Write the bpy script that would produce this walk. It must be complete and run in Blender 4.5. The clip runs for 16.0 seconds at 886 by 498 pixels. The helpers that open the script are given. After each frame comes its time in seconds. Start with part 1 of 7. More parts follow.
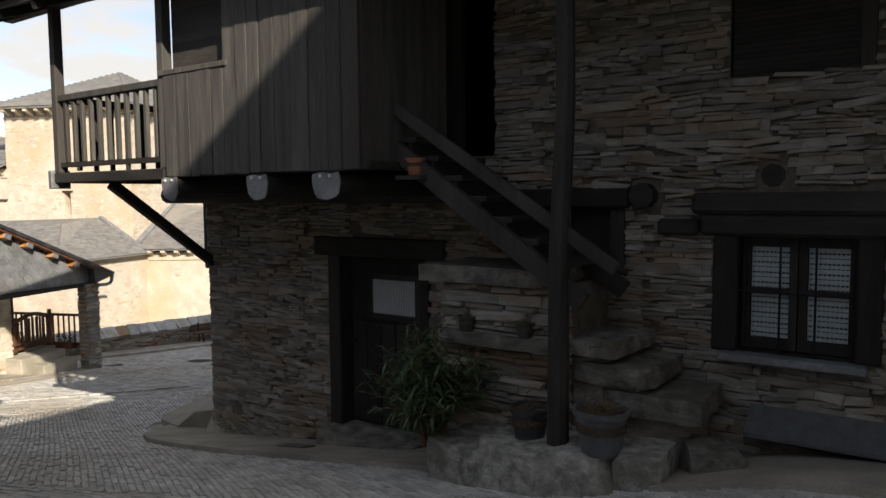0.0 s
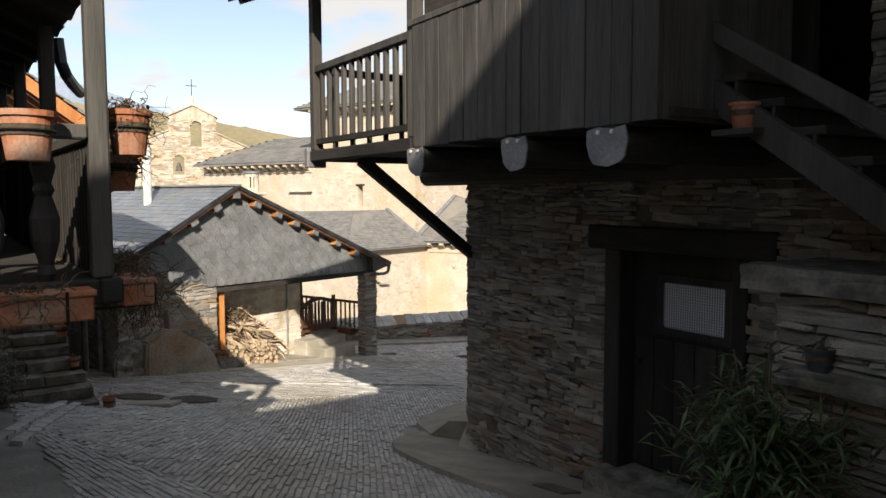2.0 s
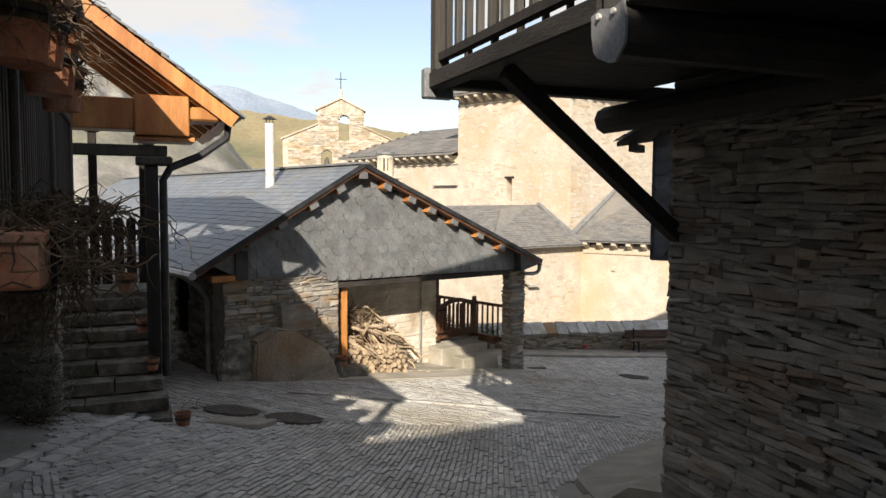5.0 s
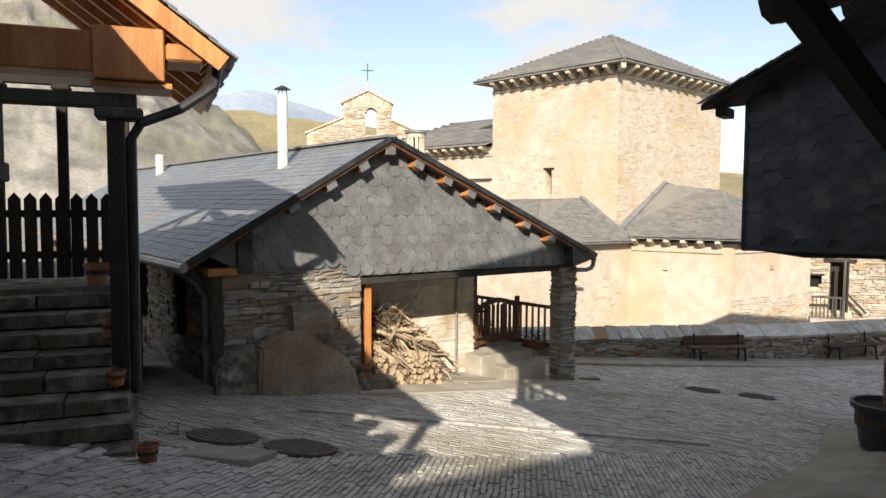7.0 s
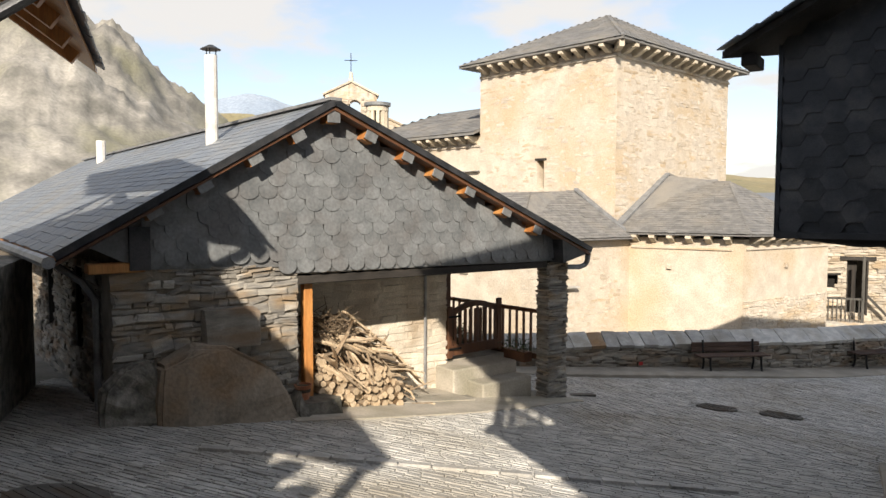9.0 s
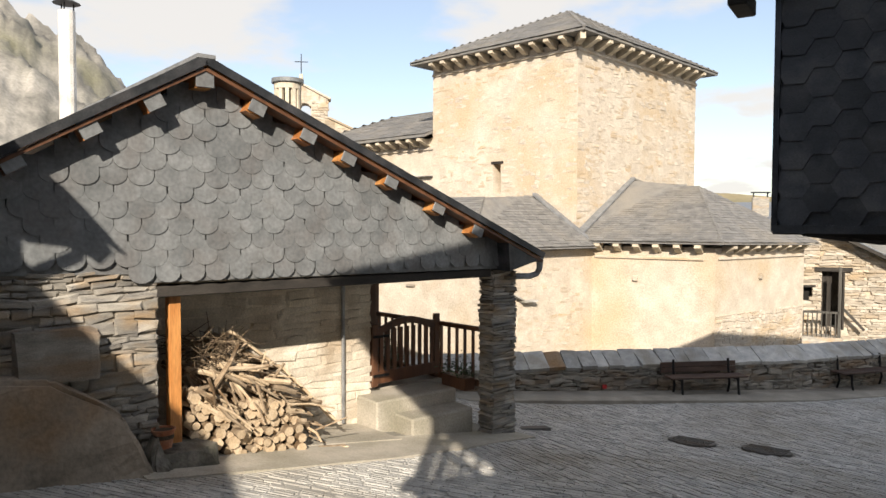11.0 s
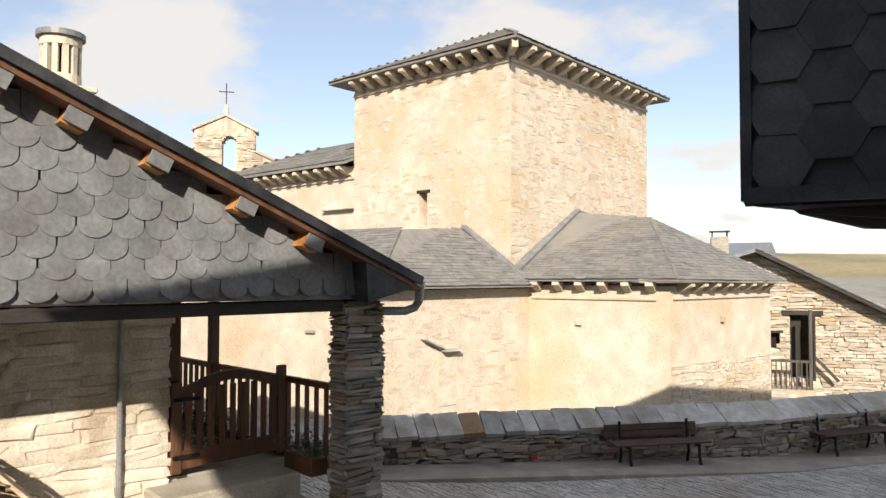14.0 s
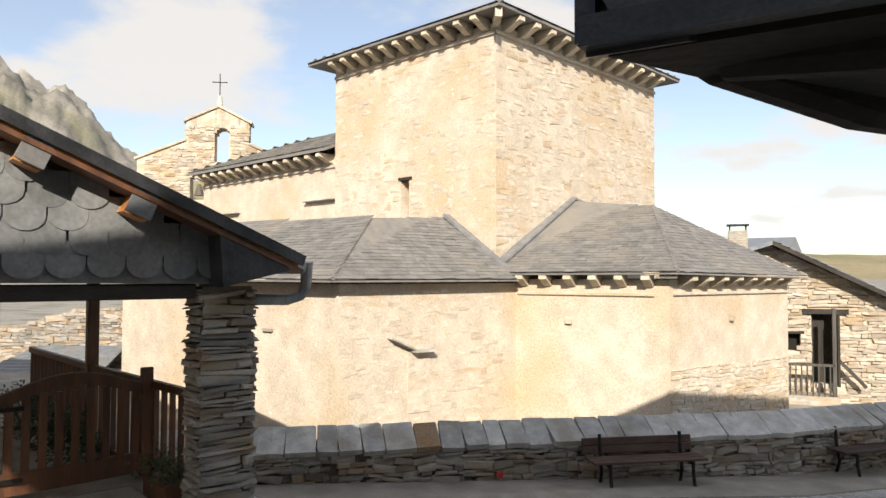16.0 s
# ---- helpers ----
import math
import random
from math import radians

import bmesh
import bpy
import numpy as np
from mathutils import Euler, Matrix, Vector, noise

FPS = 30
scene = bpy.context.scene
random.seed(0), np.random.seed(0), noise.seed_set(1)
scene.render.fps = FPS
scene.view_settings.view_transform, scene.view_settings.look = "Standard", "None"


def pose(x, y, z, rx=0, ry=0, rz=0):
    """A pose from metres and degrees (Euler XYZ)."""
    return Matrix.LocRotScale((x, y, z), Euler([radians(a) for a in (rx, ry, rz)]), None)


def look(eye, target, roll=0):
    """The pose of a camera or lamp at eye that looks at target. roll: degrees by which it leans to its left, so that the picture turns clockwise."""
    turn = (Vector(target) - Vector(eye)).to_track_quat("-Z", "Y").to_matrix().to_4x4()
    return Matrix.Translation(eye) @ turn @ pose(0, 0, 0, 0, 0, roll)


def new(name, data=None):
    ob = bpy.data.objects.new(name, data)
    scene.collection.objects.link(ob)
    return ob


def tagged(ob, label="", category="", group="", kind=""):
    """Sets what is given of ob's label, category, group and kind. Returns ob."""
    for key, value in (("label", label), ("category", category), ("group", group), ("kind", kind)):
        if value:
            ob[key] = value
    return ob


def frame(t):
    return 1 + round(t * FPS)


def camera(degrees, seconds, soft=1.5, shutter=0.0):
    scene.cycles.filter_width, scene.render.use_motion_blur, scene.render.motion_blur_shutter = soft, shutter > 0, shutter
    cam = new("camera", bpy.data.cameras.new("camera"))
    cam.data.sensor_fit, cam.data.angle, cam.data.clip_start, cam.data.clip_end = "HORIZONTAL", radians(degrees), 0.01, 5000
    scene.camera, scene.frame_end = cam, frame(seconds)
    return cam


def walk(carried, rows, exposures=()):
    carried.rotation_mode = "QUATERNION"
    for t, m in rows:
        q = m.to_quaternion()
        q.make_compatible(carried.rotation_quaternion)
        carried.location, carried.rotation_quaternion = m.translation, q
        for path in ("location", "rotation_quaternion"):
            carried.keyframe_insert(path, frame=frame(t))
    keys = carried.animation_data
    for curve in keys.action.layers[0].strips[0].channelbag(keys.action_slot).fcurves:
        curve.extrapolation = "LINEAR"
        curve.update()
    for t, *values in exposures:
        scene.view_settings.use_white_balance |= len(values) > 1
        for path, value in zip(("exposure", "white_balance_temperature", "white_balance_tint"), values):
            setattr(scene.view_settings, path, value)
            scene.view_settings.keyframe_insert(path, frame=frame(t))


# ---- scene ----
cam = camera(63.2, 16.0)
METRES, EYE, TILT, LEAN, TURN = 15.0, 1.6, 0.0, 0.0, 0.0
ROWS = [
    (0.0, 0.0, 0.0, 0.0, -0.04, -4.31, 0.49),
    (0.5, 0.0004, 0.0279, -0.0018, 5.18, -4.26, 0.43),
    (1.0, -0.0022, 0.0548, -0.0037, 10.85, -4.24, 0.33),
    (1.5, -0.0092, 0.0802, -0.0085, 16.59, -4.26, 0.25),
    (2.0, -0.0167, 0.1063, -0.0121, 21.91, -4.27, 0.15),
    (2.5, -0.0253, 0.1339, -0.0157, 26.37, -4.22, 0.03),
    (3.0, -0.0348, 0.1607, -0.0195, 29.07, -4.15, -0.17),
    (3.5, -0.045, 0.1879, -0.0237, 30.2, -4.09, -0.24),
    (4.0, -0.0597, 0.2125, -0.0298, 31.68, -4.04, -0.29),
    (4.5, -0.0766, 0.2366, -0.0336, 32.83, -4.0, -0.37),
    (7.0, -0.1794, 0.3601, -0.061, 35.96, -3.67, -0.34),
    (7.5, -0.1933, 0.3895, -0.0651, 36.0, -3.59, -0.26),
    (8.0, -0.206, 0.4224, -0.0701, 35.92, -3.56, -0.18),
    (10.5, -0.263, 0.5782, -0.0895, 35.13, -2.83, -0.14),
    (11.0, -0.2714, 0.608, -0.0937, 33.34, -2.25, -0.21),
    (11.5, -0.2818, 0.6376, -0.0985, 31.38, -0.96, -0.19),
    (12.0, -0.2893, 0.667, -0.1006, 30.81, 0.48, -0.23),
    (12.5, -0.2958, 0.699, -0.1036, 30.68, 1.59, -0.16),
    (13.0, -0.3006, 0.7311, -0.1084, 30.63, 1.79, -0.16),
    (13.5, -0.3023, 0.765, -0.1138, 30.6, 1.84, -0.1),
    (14.0, -0.304, 0.7988, -0.1178, 30.61, 1.89, -0.12),
    (14.5, -0.3048, 0.8326, -0.1206, 31.04, 1.89, -0.1),
    (15.0, -0.305, 0.8639, -0.1229, 31.39, 1.93, -0.09),
    (15.5, -0.3034, 0.8897, -0.1262, 31.86, 1.97, -0.14),
    (16.0, -0.2971, 0.9155, -0.1288, 32.73, 2.01, -0.13),
]
walk(cam, [(t, pose(0, 0, EYE, TILT, LEAN, TURN) @ pose(METRES * x, METRES * y, METRES * z, 90 + pitch, roll, yaw)) for t, x, y, z, yaw, pitch, roll in ROWS], exposures=((0.0, 1.15, 7000, 11), (16.0, 1.15, 7000, 11)))

# ---- light ----
SUN_TO = Vector((0.49, -0.87, 0.0)).normalized()
SUN_UP = radians(28.6)
world = bpy.data.worlds.new("sky")
scene.world = world
world.use_nodes = True
wn = world.node_tree
wn.nodes.clear()
sky = wn.nodes.new("ShaderNodeTexSky")
sky.sky_type = "NISHITA"
sky.sun_disc = False
sky.sun_elevation = SUN_UP
sky.sun_rotation = math.atan2(SUN_TO.x, SUN_TO.y)
sky.altitude = 1100
sky.dust_density = 1.5
wbg = wn.nodes.new("ShaderNodeBackground")
wbg.inputs["Strength"].default_value = 0.135
wout = wn.nodes.new("ShaderNodeOutputWorld")
# soft clouds drawn over the sky
tc = wn.nodes.new("ShaderNodeTexCoord")
sep = wn.nodes.new("ShaderNodeSeparateXYZ")
wn.links.new(tc.outputs["Generated"], sep.inputs[0])
hz = wn.nodes.new("ShaderNodeMath")
hz.operation = "ADD"
hz.inputs[1].default_value = 0.22
wn.links.new(sep.outputs["Z"], hz.inputs[0])
flat_xy = wn.nodes.new("ShaderNodeCombineXYZ")
for axis in ("X", "Y"):
    dv = wn.nodes.new("ShaderNodeMath")
    dv.operation = "DIVIDE"
    wn.links.new(sep.outputs[axis], dv.inputs[0])
    wn.links.new(hz.outputs[0], dv.inputs[1])
    wn.links.new(dv.outputs[0], flat_xy.inputs[axis])
cl = wn.nodes.new("ShaderNodeTexNoise")
cl.inputs["Scale"].default_value = 1.5
cl.inputs["Detail"].default_value = 7
cl.inputs["Roughness"].default_value = 0.52
wn.links.new(flat_xy.outputs[0], cl.inputs["Vector"])
cr_map = wn.nodes.new("ShaderNodeMapRange")
cr_map.interpolation_type = "SMOOTHSTEP"
for i, v in ((1, 0.48), (2, 0.60), (3, 0.22), (4, 0.95)):
    cr_map.inputs[i].default_value = v
wn.links.new(cl.outputs[0], cr_map.inputs[0])
dim = wn.nodes.new("ShaderNodeVectorMath")
dim.operation = "SCALE"
dim.inputs["Scale"].default_value = 0.66
wn.links.new(sky.outputs[0], dim.inputs[0])
cmix = wn.nodes.new("ShaderNodeMix")
cmix.data_type = "RGBA"
cmix.inputs[7].default_value = (2.9, 2.92, 2.96, 1)
wn.links.new(cr_map.outputs[0], cmix.inputs[0])
wn.links.new(dim.outputs[0], cmix.inputs[6])
wn.links.new(cmix.outputs[2], wbg.inputs[0])
wn.links.new(wbg.outputs[0], wout.inputs[0])
sun = new("sun", bpy.data.lights.new("sun", "SUN"))
sun.data.energy, sun.data.angle, sun.data.color = 3.3, radians(0.53), (1.0, 0.93, 0.83)
sun.matrix_world = look(SUN_TO * math.cos(SUN_UP) * 60 + Vector((0, 0, math.sin(SUN_UP) * 60)), (0, 0, 0))

# ---- building helpers ----
def add_box(bm, x0, x1, y0, y1, z0, z1, m=None, bevel=0.0):
    vs = [bm.verts.new(v) for v in [(x0, y0, z0), (x1, y0, z0), (x1, y1, z0), (x0, y1, z0), (x0, y0, z1), (x1, y0, z1), (x1, y1, z1), (x0, y1, z1)]]
    fs = [bm.faces.new([vs[i] for i in f]) for f in ((3, 2, 1, 0), (4, 5, 6, 7), (0, 1, 5, 4), (1, 2, 6, 5), (2, 3, 7, 6), (3, 0, 4, 7))]
    if bevel:
        es = list({e for f in fs for e in f.edges})
        r = bmesh.ops.bevel(bm, geom=es, offset=bevel, segments=1, affect="EDGES")
        vs = list({v for f in r["faces"] for v in f.verts} | {v for v in vs if v.is_valid})
    if m is not None:
        for v in vs:
            v.co = m @ v.co
    return vs


def box(x0, x1, y0, y1, z0, z1, m=None, bevel=0.0):
    bm = bmesh.new()
    add_box(bm, x0, x1, y0, y1, z0, z1, m, bevel)
    return bm


def add_beam(bm, a, b, w, h, bevel=0.0, up=(0, 0, 1)):
    """A squared timber from a to b, w wide and h high."""
    a, b = Vector(a), Vector(b)
    x = (b - a).normalized()
    y = Vector(up).cross(x).normalized()
    z = x.cross(y)
    m = Matrix((x, y, z)).transposed().to_4x4()
    m.translation = a
    return add_box(bm, 0, (b - a).length, -w / 2, w / 2, -h / 2, h / 2, m, bevel)


def beam(a, b, w, h, bevel=0.0):
    bm = bmesh.new()
    add_beam(bm, a, b, w, h, bevel)
    return bm


def add_tube(bm, pts, radii, sides=10, cap=True):
    """A round member through pts with a radius at each."""
    rings = []
    pts = [Vector(p) for p in pts]
    ref = None
    for i, p in enumerate(pts):
        d = (pts[min(i + 1, len(pts) - 1)] - pts[max(i - 1, 0)]).normalized()
        if ref is None:
            ref = Vector((0, 0, 1)) if abs(d.z) < 0.9 else Vector((1, 0, 0))
        a = d.cross(ref).normalized()
        b = d.cross(a)
        ref = a.cross(d)
        r = radii[i] if hasattr(radii, "__len__") else radii
        rings.append([bm.verts.new(p + r * (a * math.cos(2 * math.pi * k / sides) + b * math.sin(2 * math.pi * k / sides))) for k in range(sides)])
    for r0, r1 in zip(rings, rings[1:]):
        for k in range(sides):
            bm.faces.new((r0[k], r0[(k + 1) % sides], r1[(k + 1) % sides], r1[k]))
    if cap:
        bm.faces.new(rings[0][::-1])
        bm.faces.new(rings[-1])


def tube(pts, radii, sides=10, cap=True):
    bm = bmesh.new()
    add_tube(bm, pts, radii, sides, cap)
    bmesh.ops.recalc_face_normals(bm, faces=bm.faces)
    return bm


def add_prism(bm, poly, axis_m, depth):
    """poly: (a, b) outline in the plane of axis_m's x and z; depth along its y."""
    lo = [bm.verts.new(axis_m @ Vector((a, 0, b))) for a, b in poly]
    hi = [bm.verts.new(axis_m @ Vector((a, depth, b))) for a, b in poly]
    fs = [bm.faces.new(lo), bm.faces.new(hi[::-1])]
    k = len(poly)
    for i in range(k):
        fs.append(bm.faces.new((lo[(i + 1) % k], lo[i], hi[i], hi[(i + 1) % k])))
    bmesh.ops.recalc_face_normals(bm, faces=fs)


def prism(poly, axis_m, depth):
    bm = bmesh.new()
    add_prism(bm, poly, axis_m, depth)
    return bm


def add_slab(bm, pts, t):
    """A plate whose top outline is pts, t thick straight down."""
    hi = [bm.verts.new(p) for p in pts]
    lo = [bm.verts.new((p[0], p[1], p[2] - t)) for p in pts]
    k = len(pts)
    fs = [bm.faces.new(hi), bm.faces.new(lo[::-1])]
    for i in range(k):
        fs.append(bm.faces.new((hi[(i + 1) % k], hi[i], lo[i], lo[(i + 1) % k])))
    bmesh.ops.recalc_face_normals(bm, faces=fs)


def slab(pts, t):
    bm = bmesh.new()
    add_slab(bm, pts, t)
    return bm


def frame_of(x, y, degrees, z=0.0):
    return pose(x, y, z, 0, 0, degrees)


GROUND_Y = [-40, 0, 3, 5, 7, 8.8, 10, 12.5, 14, 16.6, 20.2, 22.8, 25, 30, 60]
GROUND_Z = [3.0, 0.2, -0.15, -0.5, -0.95, -1.4, -1.65, -1.95, -2.15, -2.45, -2.98, -3.08, -3.15, -3.3, -4.0]


def house_rise(x, y):
    """The ground swells towards the foot of the stone house, past its stair."""
    lx = (x + 2.85) * 0.8211 - (y - 8.8) * 0.5707
    ly = (x + 2.85) * 0.5707 + (y - 8.8) * 0.8211
    f = np.clip((lx - 5.0) / 1.8, 0, 1)
    g = np.clip((ly + 3.6) / 2.8, 0, 1)
    return 0.22 * f * f * (3 - 2 * f) * g * g * (3 - 2 * g)


def ground_z(x, y):
    return float(sum(np.interp(y + o, GROUND_Y, GROUND_Z) for o in (-0.9, -0.3, 0.3, 0.9)) / 4 + house_rise(x, y))


ROOT = {}


def part(name, bm, material, parent=None, label=""):
    """Links bm as one mesh object under parent."""
    me = bpy.data.meshes.new(name)
    bm.normal_update()
    bm.to_mesh(me)
    bm.free()
    me.materials.append(material)
    ob = new(name, me)
    if parent:
        ob.parent = parent
        if parent.name in ROOT:
            ob.matrix_parent_inverse = ROOT[parent.name]
    return tagged(ob, label) if label else ob


def mesh_part(name, verts, faces, material, parent=None, label=""):
    me = bpy.data.meshes.new(name)
    me.from_pydata(verts, [], faces)
    me.materials.append(material)
    ob = new(name, me)
    if parent:
        ob.parent = parent
        if parent.name in ROOT:
            ob.matrix_parent_inverse = ROOT[parent.name]
    return tagged(ob, label) if label else ob


def thing(name, label, category, at=None, m=None, group="", kind=""):
    """An empty that parents its parts. at: its base, with parts built in the world's places; m: a pose, with parts built around it."""
    ob = new(name)
    ob.empty_display_size = 0.1
    if at is not None:
        ob.matrix_basis = Matrix.Translation(at)
        ROOT[ob.name] = Matrix.Translation(at).inverted()
    if m is not None:
        ob.matrix_basis = m
    return tagged(ob, label, category, group, kind)


def walls(m, x0, x1, y0, y1, z0, z1, holes=()):
    """A wall in m's frame with openings (x0, x1, z0, z1) through it."""
    bm = bmesh.new()
    cuts = sorted({x0, x1, *[v for h in holes for v in h[:2] if x0 < v < x1]})
    for a, b in zip(cuts, cuts[1:]):
        mid, z = (a + b) / 2, z0
        for h in sorted((h for h in holes if h[0] < mid < h[1]), key=lambda h: h[2]):
            if h[2] > z:
                add_box(bm, a, b, y0, y1, z, h[2], m)
            z = max(z, h[3])
        if z < z1:
            add_box(bm, a, b, y0, y1, z, z1, m)
    bmesh.ops.remove_doubles(bm, verts=bm.verts, dist=0.0005)
    return bm


def stone_mesh(k, material):
    """One rough unit stone: back at y 0, face at y -1."""
    rnd = random.Random(100 + k)
    j = lambda a: rnd.uniform(-a, a)
    v = []
    for y in (0.0, -0.72):
        for x, z in ((-0.5, -0.5), (0.5, -0.5), (0.5, 0.5), (-0.5, 0.5)):
            v.append((x + j(0.09), y, z + j(0.16)))
    for x, z in ((-0.44, -0.36), (0.44, -0.36), (0.44, 0.36), (-0.44, 0.36)):
        v.append((x * 0.94 + j(0.1), -1.0 + j(0.26), z * 0.9 + j(0.15)))
    f = [(0, 1, 5, 4), (1, 2, 6, 5), (2, 3, 7, 6), (3, 0, 4, 7), (4, 5, 9, 8), (5, 6, 10, 9), (6, 7, 11, 10), (7, 4, 8, 11), (8, 9, 10, 11)]
    me = bpy.data.meshes.new("stone")
    me.from_pydata(v, [], f)
    me.materials.append(material)
    return me


STONES = {}


def stones(m, x0, x1, z0, z1, material, parent, holes=(), course=(0.05, 0.11), length=(0.14, 0.45), proud=0.04, near=None, top=None, keep=1.0, seed=1, name="stone", gap=0.008, wild=1.0):
    """Courses of rough stones on the face y = 0 of m. near: (x0, x1, z0, z1), the stretch whose stones are objects of their own."""
    if material.name not in STONES:
        STONES[material.name] = [stone_mesh(k, material) for k in range(14)]
    kinds = STONES[material.name]
    shapes = [([tuple(v.co) for v in me.vertices], [tuple(p.vertices) for p in me.polygons]) for me in kinds]
    rnd = random.Random(seed)
    verts, faces, count = [], [], 0
    # the wall is laid in short stretches whose courses do not run through
    cuts, c = [x0], x0
    while c < x1 - 1.6:
        c += rnd.uniform(0.3, 0.95)
        cuts.append(c)
    rows = []
    for a, b in zip(cuts, cuts[1:] + [x1]):
        z = z0 - rnd.uniform(0, course[1])
        while z < z1 - 0.02:
            h = rnd.choice((rnd.uniform(*course), rnd.uniform(course[0], (course[0] + course[1]) / 2)))
            rows.append((a if a == x0 else a + rnd.uniform(-0.14, 0.14), b if b == x1 else b + rnd.uniform(-0.14, 0.14), z, min(h, z1 - z)))
            z += h
    for xa, xb, z, h in rows:
        x = xa - rnd.uniform(0, 0.02)
        while x < xb:
            w = rnd.uniform(*length) * (0.55 + 0.6 * h / course[1])
            if x + w > xb - 0.05:
                w = xb - x + rnd.uniform(0, 0.02)
            cx, cz = x + w / 2, z + h / 2
            x += w
            if any(b[0] - w * 0.45 < cx < b[1] + w * 0.45 and b[2] - h * 0.4 < cz < b[3] + h * 0.4 for b in holes):
                a = [b for b in holes if b[0] - w * 0.45 < cx < b[1] + w * 0.45 and b[2] - h * 0.4 < cz < b[3] + h * 0.4][0]
                lo, hi = cx - w / 2, cx + w / 2
                if lo < a[0] - 0.05 and cx < a[1]:
                    hi = a[0]
                elif hi > a[1] + 0.05 and cx > a[0]:
                    lo = a[1]
                else:
                    continue
                cx, w = (lo + hi) / 2, hi - lo
            if top and cz > top(cx):
                continue
            if rnd.random() > keep:
                continue
            d = proud * rnd.uniform(0.45, 1.25)
            mm = m @ Matrix.LocRotScale((cx, 0.004, cz), Euler((rnd.uniform(-0.1, 0.1), rnd.gauss(0, 0.06 * wild), rnd.uniform(-0.05, 0.05))), (w - gap, d, (h - gap * 0.7) * rnd.uniform(1 - 0.12 * wild, 1 + 0.1 * wild)))
            k = rnd.randrange(14)
            if near and count < 300 and near[0] <= cx <= near[1] and near[2] <= cz <= near[3]:
                ob = new(name, kinds[k])
                ob.parent = parent
                if parent.name in ROOT:
                    ob.matrix_parent_inverse = ROOT[parent.name]
                ob.matrix_basis = mm
                count += 1
            else:
                o = len(verts)
                verts += [mm @ Vector(p) for p in shapes[k][0]]
                faces += [tuple(i + o for i in q) for q in shapes[k][1]]
    if verts:
        ob = mesh_part("stonework", verts, faces, material, parent)
        tagged(ob, kind="stuff")


def roof_slates(corners, material, parent, row=0.16, wide=0.24, thick=0.012, near=None, seed=1, name="slate"):
    """Overlapping slates over a flat outline of 3-d corners, the first two of which are its eave."""
    p = [Vector(c) for c in corners]
    a = (p[1] - p[0]).normalized()
    c = None
    for q in p[2:]:
        nn = a.cross(q - p[0])
        if nn.length > 0.01:
            c = nn.normalized()
            break
    if c.z < 0:
        c = -c
    b = c.cross(a)
    if b.z < 0:
        b = -b
    flat = [((q - p[0]).dot(a), (q - p[0]).dot(b)) for q in p]
    top = max(f[1] for f in flat)
    rnd = random.Random(seed)
    verts, faces, count, mesh = [], [], 0, None
    j = 0
    while j * row < top - 0.02:
        mid = (j + 0.5) * row
        hits = []
        for (x0, y0), (x1, y1) in zip(flat, flat[1:] + flat[:1]):
            if (y0 - mid) * (y1 - mid) < 0:
                hits.append(x0 + (x1 - x0) * (mid - y0) / (y1 - y0))
        if len(hits) >= 2:
            lo, hi = min(hits), max(hits)
            x = lo - rnd.uniform(0, wide * 0.5)
            while x < hi:
                w = wide * rnd.uniform(0.75, 1.2)
                x0, x1 = max(x, lo - 0.01), min(x + w, hi + 0.01)
                x += w
                if x1 - x0 < 0.04:
                    continue
                y0 = j * row - rnd.uniform(0, 0.02)
                y1 = min(j * row + row * 1.35, top)
                lift = thick * rnd.uniform(0.8, 1.7)
                ct = [(x0 + 0.003, y0, lift), (x1 - 0.003, y0 + rnd.uniform(-0.01, 0.01), lift), (x1 - 0.003, y1, 0.002), (x0 + 0.003, y1, 0.002)]
                vs = [p[0] + a * u + b * v + c * (wz + thick) for u, v, wz in ct] + [p[0] + a * u + b * v + c * wz for u, v, wz in ct]
                fs = [(0, 1, 2, 3), (4, 5, 1, 0), (5, 6, 2, 1), (7, 4, 0, 3), (6, 7, 3, 2), (7, 6, 5, 4)]
                if near and count < 300 and near[0] < (x0 + x1) / 2 < near[1] and near[2] < y0 < near[3]:
                    ob = mesh_part(name, vs, fs, material, parent)
                    count += 1
                else:
                    o = len(verts)
                    verts += vs
                    faces += [tuple(i + o for i in f) for f in fs]
        j += 1
    if verts:
        tagged(mesh_part("slating", verts, faces, material, parent), kind="stuff")


